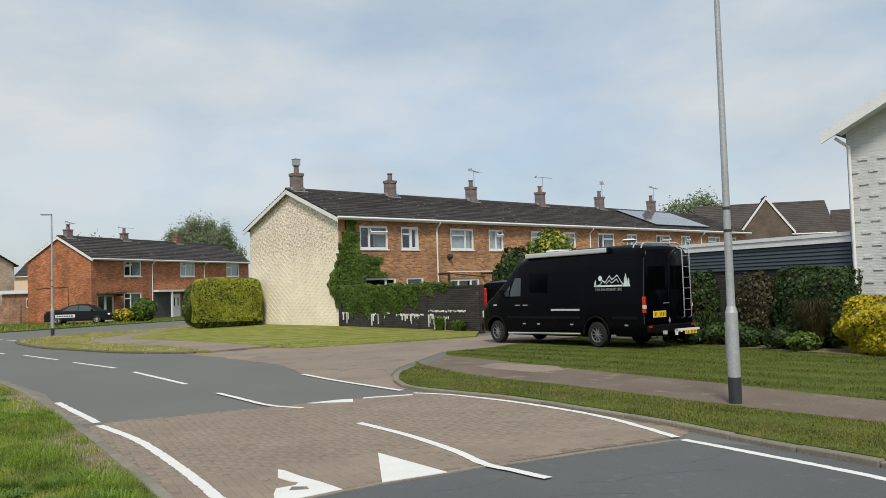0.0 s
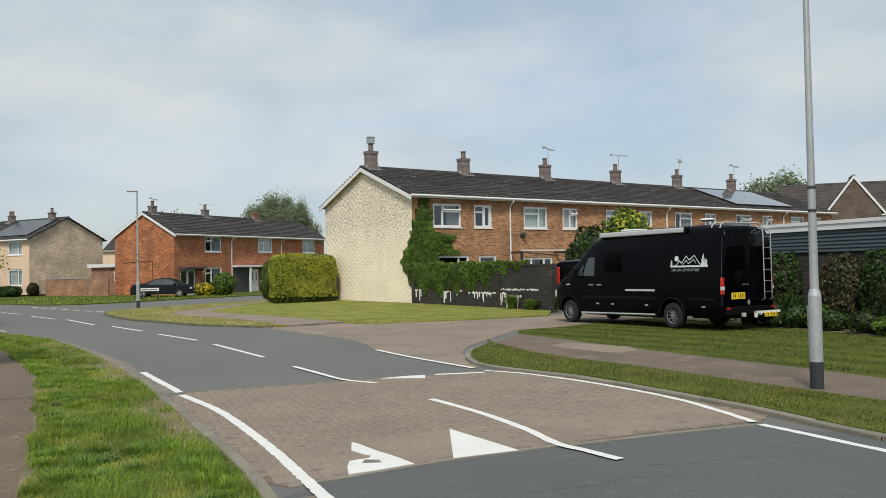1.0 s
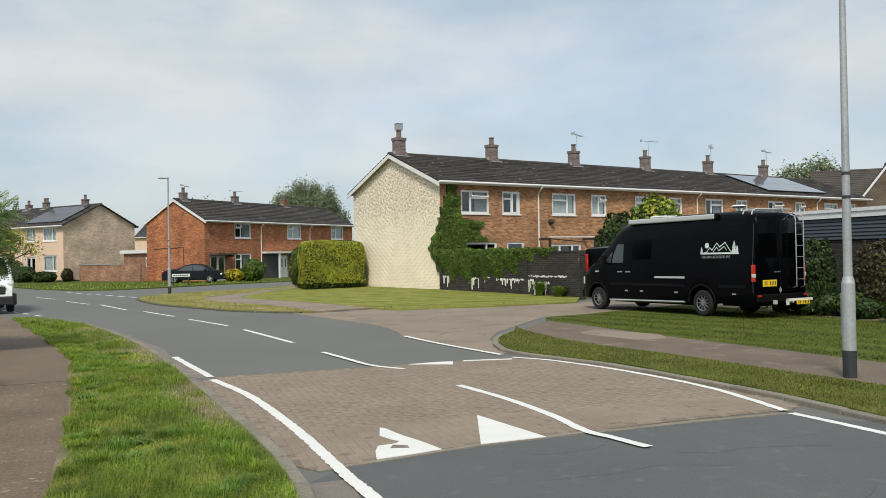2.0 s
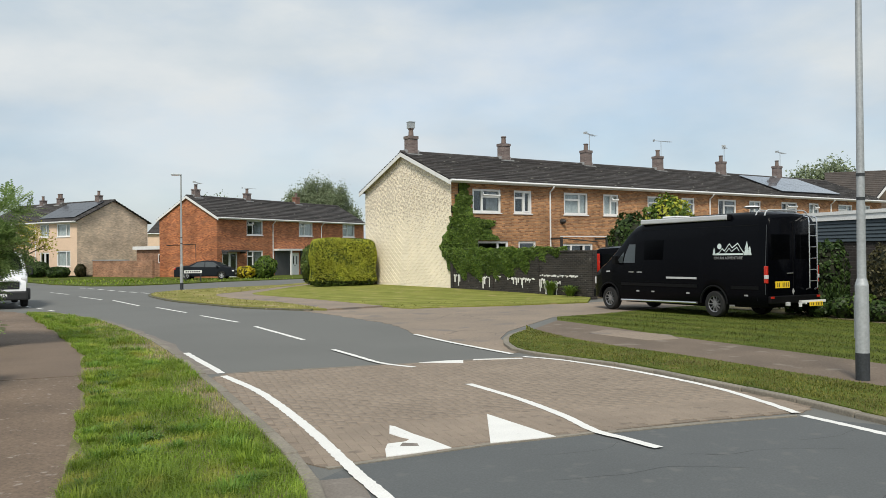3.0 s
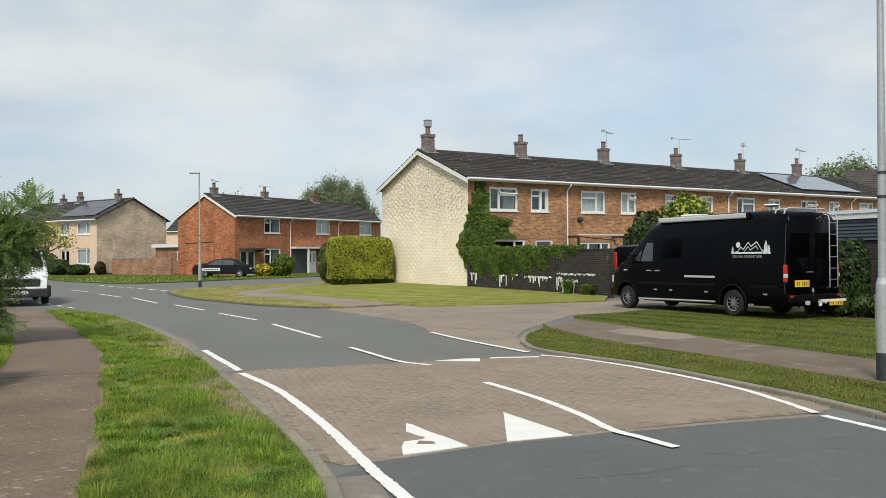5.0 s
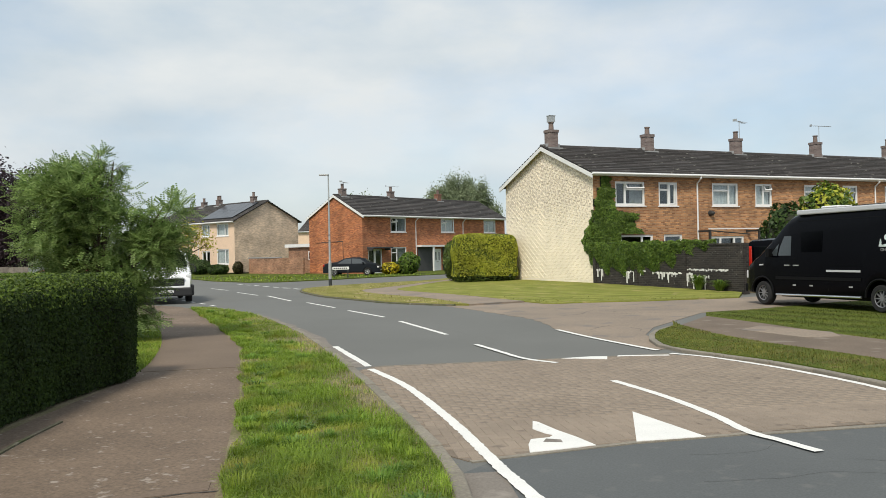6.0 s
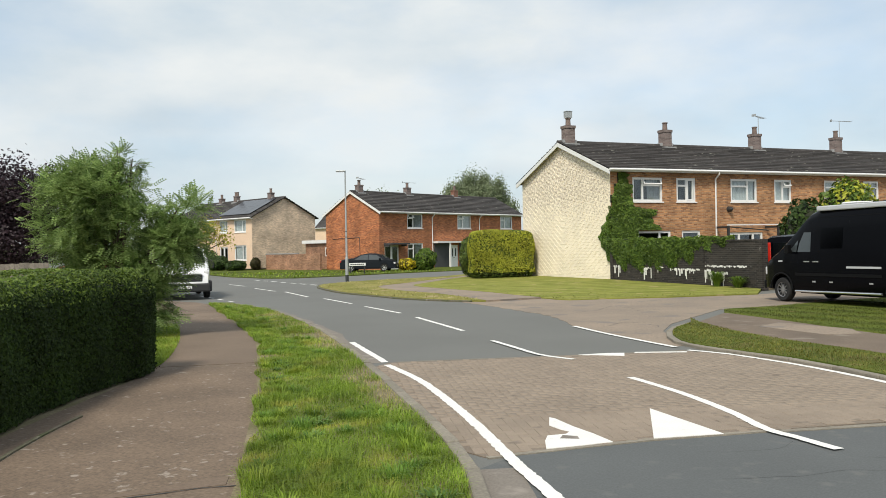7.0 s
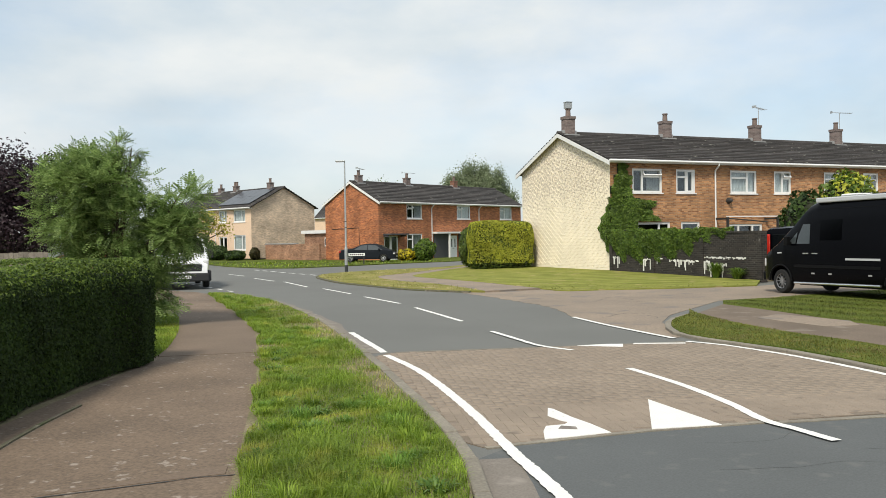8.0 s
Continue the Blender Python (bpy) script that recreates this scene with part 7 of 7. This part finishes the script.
bush("garden_tree_bush", (10.7, 38.6, 2.7), (1.25, 1.0, 1.55), "ivy", 3000, 0.12, "yellow-green leafy shrub rising behind the garden wall", 41, lump=0.35, group="shrubs behind the wall", extra=("golden", 0.5, 1.6))
def wall_ivy(name, label, origin, along, out, cover, count, size, seed, material="ivy"):
    """Climbing leaves over a wall. along, out: plan directions; cover(s, z): thickness in metres, 0 where bare."""
    rng = np.random.default_rng(seed)
    s, zz = rng.uniform(cover[0][0], cover[0][1], count), rng.uniform(cover[1][0], cover[1][1], count)
    th = cover[2](s, zz)
    k = th > 0
    s, zz, th = s[k], zz[k], th[k]
    o = th * rng.uniform(0.35, 1.0, len(s)) ** 0.6
    a, n = np.array([*along, 0.0]), np.array([*out, 0.0])
    p = np.array(origin) + s[:, None] * a + o[:, None] * n + zz[:, None] * np.array([0, 0, 1.0])
    iv = empty(name, pose(*origin), label, "climbing plant")
    v, f = leaves(p - np.array(origin), np.tile(n + [0, 0, 0.45], (len(p), 1)), size, seed, 0.5, 1.3)
    leaf_part("foliage", v, f, M[material], iv)
    # dark sheet behind the leaves, painting the shaded depth of the ivy
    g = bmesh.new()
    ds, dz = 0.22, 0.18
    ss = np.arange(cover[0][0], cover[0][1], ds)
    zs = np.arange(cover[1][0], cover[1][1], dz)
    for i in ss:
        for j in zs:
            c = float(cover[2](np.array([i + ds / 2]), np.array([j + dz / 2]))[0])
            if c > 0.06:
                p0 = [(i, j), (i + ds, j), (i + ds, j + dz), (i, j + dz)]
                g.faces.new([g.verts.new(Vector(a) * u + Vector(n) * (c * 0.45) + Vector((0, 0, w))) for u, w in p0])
    part("shaded_backing", g, M["shaded_twig"], iv)
    return iv


def wall_cover(s, z):
    low = np.interp(s, [-0.4, 0.0, 0.9, 1.6, 2.6, 4.0, 4.8, 5.5, 5.9, 6.4, 7.4, 8.3], [1.2, 0.96, 0.72, 0.54, 0.58, 0.62, 0.72, 0.92, 1.08, 1.36, 1.52, 1.74]) + 0.07 * np.sin(s * 4.1) + 0.05 * np.sin(s * 9.7)
    high = 2.03 + 0.03 * np.sin(s * 3.1) + 0.03 * np.sin(s * 8.0)
    inn = (z > low) & (z < high) & (s < 8.2) & (s > -0.35)
    return np.where(inn, 0.08 + 0.20 * np.clip((z - low) * 1.2, 0, 1) * np.clip((8.4 - s), 0.1, 1) + 0.05 * np.sin(s * 5.0 + z * 4.0), 0)


wall_ivy("wall_ivy", "thick green ivy hanging over the garden wall", (0.72, 40.12, 0.02), (0.545, -0.839), (-0.839, -0.545), ((-0.4, 8.3), (0.4, 2.1), wall_cover), 26000, 0.066, 51)


def front_cover(s, z):
    edge = np.interp(z, [1.6, 2.2, 2.4, 2.75, 2.95, 3.15, 3.3, 3.42, 3.7, 4.1, 4.5, 4.9, 5.1], [3.0, 3.0, 2.9, 2.4, 2.1, 2.6, 2.7, 1.5, 1.2, 1.2, 1.1, 0.95, 0.8]) + 0.10 * np.sin(z * 9.0) + 0.07 * np.sin(z * 23.0)
    left = np.interp(z, [1.6, 3.4, 4.1, 4.5, 5.1], [-0.15, -0.05, 0.05, 0.3, 0.5]) + 0.06 * np.sin(z * 11)
    hole = ((s > 1.22) & (s < 3.05) & (z > 3.5)) | ((s > 1.45) & (z < 2.36))
    return np.where((s < edge) & (s > left) & ~hole, 0.05 + 0.20 * np.clip(2.9 - np.abs(z - 2.4), 0, 1) * np.clip((edge - s), 0, 0.6), 0)


wall_ivy("climbing_ivy", "green ivy climbing the brick front beside the window", (0.68, 40.2, 0.12), (0.8387, 0.5446), (0.5446, -0.8387), ((-0.3, 3.6), (1.5, 5.15), front_cover), 19000, 0.075, 52)


def gable_cover(s, z):
    edge = np.interp(z, [0.8, 1.26, 1.66, 1.93, 2.33, 2.73, 3.1, 3.5], [0.05, 0.4, 0.8, 1.0, 0.85, 0.5, 0.2, 0.08]) + 0.08 * np.sin(z * 13.0)
    return np.where((s < edge) & (s > -0.1), 0.04 + 0.13 * np.clip(edge - s, 0, 0.7), 0)


wall_ivy("gable_ivy", "green ivy creeping round the cream gable's corner", (0.68, 40.2, 0.12), (-0.5446, 0.8387), (-0.8387, -0.5446), ((-0.1, 1.4), (0.8, 3.5), gable_cover), 3600, 0.075, 53)

# planted bed before the garage and the white house
G_AL, G_OUT = Vector((-0.352, 0.936)), Vector((-0.936, -0.352))
G0 = Vector((12.95, 19.1))


def bed(s, o):
    p = G0 + G_AL * s + G_OUT * o
    return p.x, p.y


tagged(part("planting_bed", slab([bed(-2.6, 0.0), bed(-2.6, 1.9), bed(0.6, 1.9), bed(2.2, 1.75), bed(5.0, 1.6), bed(8.0, 1.4), bed(8.0, 0.0)], -0.05, 0.05), M["soil"]), "dark soil planting bed along the garage", "ground", kind="structure")
x, y = bed(0.55, 0.62)
bush("bed_hedge", (x, y, 1.04), (1.02, 0.55, 1.02), "shrub", 7500, 0.062, "dense dark green hedge against the garage", 61, 4.0, 0.12, 110.6)
x, y = bed(2.25, 0.75)
bush("bronze_shrub", (x, y, 0.98), (0.60, 0.55, 0.96), "bronze", 3600, 0.06, "bronze and white flowering shrub in the bed", 62, 2.6, 0.25, 110.6)
x, y = bed(4.3, 0.65)
bush("variegated_shrub", (x, y, 1.02), (0.42, 0.42, 1.0), "shrub", 2400, 0.07, "large-leaved evergreen shrub beside the campervan", 63, 2.8, 0.3, 110.6)
x, y = bed(-1.72, 1.25)
bush("golden_shrub", (x, y, 0.66), (1.05, 0.8, 0.66), "yellow", 15000, 0.052, "large bright yellow shrub before the white house", 64, 2.4, 0.18, 110.6, core="bark")
for i, (s, o, r, h) in enumerate(((2.6, 1.3, 0.42, 0.36), (3.1, 1.45, 0.38, 0.30), (4.2, 1.35, 0.45, 0.38), (4.9, 1.3, 0.40, 0.34), (1.9, 1.55, 0.35, 0.26), (0.9, 1.6, 0.42, 0.28), (0.2, 1.65, 0.4, 0.22), (6.3, 1.0, 0.5, 0.5), (3.7, 1.6, 0.3, 0.2))):
    x, y = bed(s, o)
    bush("border_plant", (x, y, 0.04 + h), (r, r * 0.8, h), "shrub" if i % 3 else "ivy", 520, 0.07, "low leafy border plant in the bed", 70 + i, 2.0, 0.3, group="border plants", category="plant")


def tuft(name, x, y, z, n, h, spread, width, material, label, seed, category="plant", kind=""):
    """Long arching blades from one root."""
    rng = np.random.default_rng(seed)
    a = rng.uniform(0, 2 * math.pi, n)
    hh = h * rng.uniform(0.6, 1.1, n)
    out = spread * rng.uniform(0.1, 1.0, n)
    d = np.stack([np.cos(a), np.sin(a), np.zeros(n)], 1)
    s = np.stack([-np.sin(a), np.cos(a), np.zeros(n)], 1)
    root = d * 0.1 * rng.uniform(0, 1, n)[:, None]
    up = np.array([0, 0, 1.0])
    pts = [root, root + d * (out * 0.3)[:, None] + up * (hh * 0.62)[:, None], root + d * (out * 0.68)[:, None] + up * (hh * 0.96)[:, None], root + d * out[:, None] + up * (hh * 0.84)[:, None]]
    w = [width, width * 0.9, width * 0.55, width * 0.06]
    rows = [np.stack([p - s * k / 2, p + s * k / 2], 1) for p, k in zip(pts, w)]
    v = np.stack(rows, 1).reshape(n, 8, 3)
    f = np.array([[0, 1, 3, 2], [2, 3, 5, 4], [4, 5, 7, 6]])
    ff = (np.arange(n)[:, None, None] * 8 + f).reshape(-1, 4)
    t = empty(name, pose(x, y, z), label, category)
    leaf_part("blades", v.reshape(-1, 3), ff, M[material], t)
    return t


for i, s in enumerate((7.6, 8.75)):
    a = Vector((0.72, 40.12)) + Vector((0.545, -0.839)) * s + Vector((-0.839, -0.545)) * 0.4
    tuft("wall_weed", a.x, a.y, 0.05, 150, 0.62 - 0.15 * i, 0.5, 0.05, "ivy", "leafy weed at the foot of the garden wall", 144 + i)
x, y = bed(0.15, 1.25)
tuft("ornamental_grass", x, y, 0.05, 1300, 1.2, 0.75, 0.011, "bronze", "tall brownish ornamental grass clump", 81)
for i in range(3):
    x, y = bed(3.7 + 0.4 * i, 1.1)
    tuft("iris_clump", x, y, 0.05, 60, 0.85, 0.35, 0.035, "shrub", "upright strappy iris leaves beside the campervan", 84 + i)


# ---------------------------------------------------------------- grass
def grass(name, outline, density, h, width, material, label, seed, z, bare=None, ragged=0.5, box_=None):
    """Single bent blades over an outline. bare(x, y): share of blades that is missing there."""
    rng = np.random.default_rng(seed)
    xs, ys = [p[0] for p in outline], [p[1] for p in outline]
    x0, x1, y0, y1 = min(xs), max(xs), min(ys), max(ys)
    if box_:
        y0, y1 = max(y0, box_[0]), min(y1, box_[1])
    n = int((x1 - x0) * (y1 - y0) * density)
    x, y = rng.uniform(x0, x1, n), rng.uniform(y0, y1, n)
    k = inside(outline, x, y)
    x, y = x[k], y[k]
    far = np.clip(1.25 - np.hypot(x, y) / 30, 0.2, 1)
    k = rng.uniform(0, 1, len(x)) < far
    if bare:
        k &= rng.uniform(0, 1, len(x)) > bare(x, y)
    x, y = x[k], y[k]
    n = len(x)
    patch = 0.5 + 0.5 * np.sin(x * 1.7 + 1.3 * np.sin(y * 0.9)) * np.sin(y * 1.3 + 1.1 * np.sin(x * 1.4)) + 0.25 * np.sin(x * 5 + y * 3)
    hh = h * (1 - ragged + ragged * 1.6 * np.clip(patch, 0, 1.2)) * rng.uniform(0.45, 1.25, n)
    a = rng.uniform(0, 2 * math.pi, n)
    d = np.stack([np.cos(a), np.sin(a), np.zeros(n)], 1)
    s = np.stack([-np.sin(a), np.cos(a), np.zeros(n)], 1)
    ww = width * (0.7 + 0.03 * np.hypot(x, y))[:, None]
    root = np.stack([x, y, np.full(n, z)], 1)
    mid = root + d * (hh * 0.22)[:, None] + np.array([0, 0, 1.0]) * (hh * 0.62)[:, None]
    tip = root + d * (hh * rng.uniform(0.3, 1.35, n))[:, None] + np.array([0, 0, 1.0]) * (hh * rng.uniform(0.45, 1.0, n))[:, None]
    v = np.stack([root - s * ww / 2, root + s * ww / 2, mid + s * ww * 0.4, mid - s * ww * 0.4, tip + s * ww * 0.06, tip - s * ww * 0.06], 1).reshape(-1, 3)
    f = np.array([[0, 1, 2, 3], [3, 2, 4, 5]])
    ff = (np.arange(n)[:, None, None] * 6 + f).reshape(-1, 4)
    ob = new(name, raw_mesh(name, v, ff, M[material]))
    return tagged(ob, label, "grass", kind="stuff")


V_LEFT_G = [(p[0] - 0.02, p[1]) for p in kerb_in if -14 < p[1] < 26.8] + [(p[0] + 0.03 + 0.05 * math.sin(p[1] * 2.7) + 0.04 * math.sin(p[1] * 6.1), p[1]) for p in path_r[::-1] if -14 < p[1] < 26.2]


def worn(x, y):
    """Bare earth along the kerb and in two trodden patches."""
    kx = np.interp(y, [p[1] for p in LEFT_KERB[3:]], [p[0] for p in LEFT_KERB[3:]])
    reach = 0.56 + 0.20 * np.sin(y * 1.3 + 0.8) + 0.22 * np.sin(y * 3.7) + 0.09 * np.sin(y * 9.1 + x * 4)
    b = np.clip(1.4 - (kx - 0.13 - x) / np.maximum(reach, 0.12), 0, 1) * np.clip((y - 6.8) / 2.5, 0, 1) * np.clip(0.80 + 0.45 * np.sin(y * 2.3 + x * 3) + 0.3 * np.sin(y * 6.7 - x * 5), 0.25, 1)
    for cx, cy, rx, ry, k in ((-2.35, 9.4, 0.30, 0.42, 0.97), (-3.2, 11.4, 0.30, 0.45, 0.9), (-4.6, 14.4, 0.55, 0.6, 0.97), (-5.6, 16.1, 0.7, 0.5, 0.98), (-5.35, 12.8, 0.32, 0.28, 0.98), (-8.3, 21.6, 0.7, 0.9, 0.95), (-6.9, 18.6, 0.5, 0.7, 0.8), (-1.95, 8.6, 0.22, 0.3, 0.7)):
        b = np.maximum(b, k * np.exp(-(((x - cx) / (1.3 * rx)) ** 2 + ((y - cy) / (1.3 * ry)) ** 2) ** 2))
    return b


grass("long_grass", V_LEFT_G, 4200, 0.085, 0.0060, "blade", "long uncut green grass on the kerbside verge", 91, Z_V - 0.002, worn, 0.6, (-4, 27))


def thin(x, y):
    """Dry stalks only where the turf is worn."""
    return 1.0 - 0.9 * np.clip(worn(x, y) * 1.6, 0, 1)


grass("dry_grass", V_LEFT_G, 900, 0.05, 0.006, "blade_straw", "dry straw-coloured stalks on the worn verge edge", 97, Z_V - 0.002, thin, 0.5, (5, 27))


def tussocks(name, outline, count, blades, h, width, material, label, seed, z, y_range, avoid):
    """Clumps of longer blades that lean out of a common root, scattered over an outline."""
    rng = np.random.default_rng(seed)
    xs = [p[0] for p in outline]
    cx, cy = rng.uniform(min(xs), max(xs), count * 4), y_range[0] + (y_range[1] - y_range[0]) * rng.uniform(0, 1, count * 4) ** 1.5
    k = inside(outline, cx, cy) & (avoid(cx, cy) < 0.35)
    cx, cy = cx[k][:count], cy[k][:count]
    n = len(cx) * blades
    size = np.repeat(rng.uniform(0.6, 1.35, len(cx)), blades)
    r = 0.11 * size * np.sqrt(rng.uniform(0, 1, n))
    a = rng.uniform(0, 2 * math.pi, n)
    d = np.stack([np.cos(a), np.sin(a), np.zeros(n)], 1)
    sd = np.stack([-np.sin(a), np.cos(a), np.zeros(n)], 1)
    root = np.stack([np.repeat(cx, blades), np.repeat(cy, blades), np.full(n, z)], 1) + d * r[:, None]
    hh, up = h * size * rng.uniform(0.5, 1.1, n), np.array([0, 0, 1.0])
    lean = rng.uniform(0.15, 0.9, n)
    mid = root + d * (hh * lean * 0.4)[:, None] + up * (hh * 0.65)[:, None]
    tip = root + d * (hh * lean * 1.2)[:, None] + up * (hh * (1.0 - 0.45 * lean))[:, None]
    w = width
    v = np.stack([root - sd * w / 2, root + sd * w / 2, mid + sd * w * 0.4, mid - sd * w * 0.4, tip + sd * w * 0.05, tip - sd * w * 0.05], 1).reshape(-1, 3)
    f = (np.arange(n)[:, None, None] * 6 + np.array([[0, 1, 2, 3], [3, 2, 4, 5]])).reshape(-1, 4)
    return tagged(new(name, raw_mesh(name, v, f, M[material])), label, "grass", kind="stuff")


V_IN = [(p[0] - 0.20, p[1]) for p in kerb_in if -14 < p[1] < 26.8] + [(p[0] + 0.12, p[1]) for p in path_r[::-1] if -14 < p[1] < 26.2]
tussocks("grass_tussocks", V_IN, 420, 130, 0.13, 0.0065, "blade", "tall pale green grass tussocks on the verge", 98, Z_V - 0.003, (3.5, 24), worn)
tussocks("grass_tussocks", V_IN, 190, 130, 0.12, 0.0075, "blade_lush", "dark lush grass tussocks on the verge", 99, Z_V - 0.003, (3.5, 24), worn)
tussocks("broad_weeds", V_IN, 130, 40, 0.07, 0.022, "weed", "low broad-leaved weeds among the verge grass", 100, Z_V - 0.003, (4.0, 14), worn)
EDGE_G = [p for p in path_l if 11.2 < p[1] < 19]
grass("long_grass", EDGE_G + [(p[0] - 1.0, p[1]) for p in EDGE_G[::-1] if p[1] > 11.9], 2200, 0.13, 0.0075, "blade", "rough grass between the hedge and the footpath", 95, Z_V - 0.012, None, 0.6)
WEED_G = [p for p in path_l if 3.0 < p[1] < 6.3]
grass("edge_weeds", offset(WEED_G, -0.35) + offset(WEED_G, -0.46)[::-1], 2600, 0.05, 0.009, "blade", "small weeds growing along the path edging", 96, Z_V - 0.004, lambda x, y: np.clip(0.45 + 0.6 * np.sin(y * 4.1) + 0.3 * np.sin(y * 11.0), 0.05, 1), 0.6)
grass("mown_grass", V_RIGHT, 1500, 0.035, 0.008, "blade_short", "short mown grass on the verge", 92, Z_V - 0.002, None, 0.4, (3, 21))
grass("mown_grass", LAWN_R[-9:] + rpf[-28:], 620, 0.035, 0.010, "blade_rows", "short mown grass on the lawn", 93, 0.028, None, 0.4, (8, 27))
grass("mown_grass", [p for p in offset(c_line, 0.13)] + pn[::-1], 160, 0.05, 0.016, "blade_straw", "dry short grass on the corner verge", 101, Z_V - 0.002, lambda x, y: 0.3 + 0.0 * x, 0.5, (26, 46))
grass("mown_grass", LAWN_T + pf[1:-1], 110, 0.045, 0.016, "blade_pale", "short mown grass on the lawn before the gable", 102, 0.05, None, 0.4, (27, 38))
grass("mown_grass", FAR_V, 30, 0.16, 0.03, "blade", "rough grass before the far houses", 94, 0.05, None, 0.6, (50, 64))

# woods along the horizon
rngw = np.random.default_rng(99)
nw = 9000
aw_ = rngw.uniform(-1.15, 1.15, nw)
top = 5.5 + 2.2 * np.sin(aw_ * 9.0) + 1.6 * np.sin(aw_ * 23.0 + 1.0) + 0.9 * np.sin(aw_ * 61.0)
rw_ = 240 + rngw.uniform(-6, 6, nw)
pw = np.stack([rw_ * np.sin(aw_), rw_ * np.cos(aw_), top * rngw.uniform(0, 1, nw) ** 0.7], 1)
wv_, wf_ = leaves(pw, np.stack([-np.sin(aw_), -np.cos(aw_), 0.3 * np.ones(nw)], 1), 1.3, 98, 0.5, 1.2)
tagged(leaf_part("far_woods", wv_, wf_, M["birch"]), "far green woods along the horizon", "woods", kind="stuff")


# ---------------------------------------------------------------- brick-paved speed table
TABLE = ([(-0.98, 7.05), (-0.69, 7.23), (0.44, 7.88), (1.63, 8.37), (2.77, 8.83), (4.05, 9.25)] + [p for p in right_line if 9.35 < p[1] < 14.2 and p[0] > 1.5]
         + [(1.43, 14.37), (0.36, 13.97), (-1.43, 13.35), (-3.24, 12.75)] + [p for p in left_line[::-1] if 7.2 < p[1] < 12.3])
table = tagged(part("speed_table", slab(TABLE, -0.02, 0.0098), M["paver_bed"]), "brown herringbone brick paving across the road", "paving", kind="structure")
tz = 0.0145
turn_p = math.radians(45 + 63)
cu, su = math.cos(turn_p), math.sin(turn_p)
hor, ver = [], []
for k in range(-160, 160):
    for m in range(-50, 50):
        for kind, (a, b) in (("h", (k + 2 * m, k - 2 * m)), ("v", (k + 2 * m + 2, k - 2 * m - 1))):
            w, h = (2, 1) if kind == "h" else (1, 2)
            u, v = (a + w / 2) * 0.104, (b + h / 2) * 0.104
            x, y = 0.5 + u * cu - v * su, 10.7 + u * su + v * cu
            if -4 < x < 5 and 6.5 < y < 15:
                hor.append((x, y, kind))
arr = np.array([(x, y) for x, y, _ in hor])
ok = inside(TABLE, arr[:, 0], arr[:, 1])
for dx, dy in ((0.06, 0.0), (-0.06, 0.0), (0.0, 0.06), (0.0, -0.06)):
    ok &= inside(TABLE, arr[:, 0] + dx, arr[:, 1] + dy)
bricks = [h for h, o in zip(hor, ok) if o]
bm = bmesh.new()
for w, z in ((0.1025, -0.03), (0.1025, tz - 0.0025), (0.1008, tz)):
    h = w - 0.052
    for sx, sy in ((-1, -1), (1, -1), (1, 1), (-1, 1)):
        bm.verts.new((sx * w, sy * h, z))
bm.verts.ensure_lookup_table()
for lv in (0, 4):
    for i in range(4):
        bm.faces.new([bm.verts[j] for j in (lv + i, lv + (i + 1) % 4, lv + 4 + (i + 1) % 4, lv + 4 + i)])
bm.faces.new([bm.verts[j] for j in (8, 9, 10, 11)])
bm.normal_update()
bm.verts.index_update()
pv = np.array([v.co[:] for v in bm.verts])
pf_ = [[v.index for v in f.verts] for f in bm.faces]
paver_me = mesh_of(bm, "paver", M["paver"])
rng = random.Random(17)
rest_v, rest_f = [], []
near_first = sorted(bricks, key=lambda b: b[1] - 0.30 * b[0])
for i, (x, y, kind) in enumerate(near_first):
    rz = turn_p + (0 if kind == "h" else math.pi / 2) + rng.uniform(-0.012, 0.012)
    sunk = max(0.0, 1 - math.hypot((x - 1.35) / 0.9, (y - 8.75) / 0.55)) + max(0.0, 1 - math.hypot((x + 0.55) / 0.6, (y - 7.6) / 0.5))
    dz = rng.uniform(-0.001, 0.001) - sunk * rng.uniform(0.0, 0.004)
    if i < 300:
        ob = new("paver", paver_me)
        ob.parent = table
        ob.matrix_basis = Matrix.Translation((x, y, dz)) @ Matrix.Rotation(rz, 4, "Z")
    else:
        c, s = math.cos(rz), math.sin(rz)
        q = np.stack([x + pv[:, 0] * c - pv[:, 1] * s, y + pv[:, 0] * s + pv[:, 1] * c, pv[:, 2] + dz], 1)
        rest_f += [[j + 12 * len(rest_v) for j in f] for f in pf_]
        rest_v.append(q)
ob = new("paver_field", raw_mesh("paver_field", np.concatenate(rest_v), np.array(rest_f), M["paver_far"]))
ob.parent = table
tagged(ob, kind="stuff")
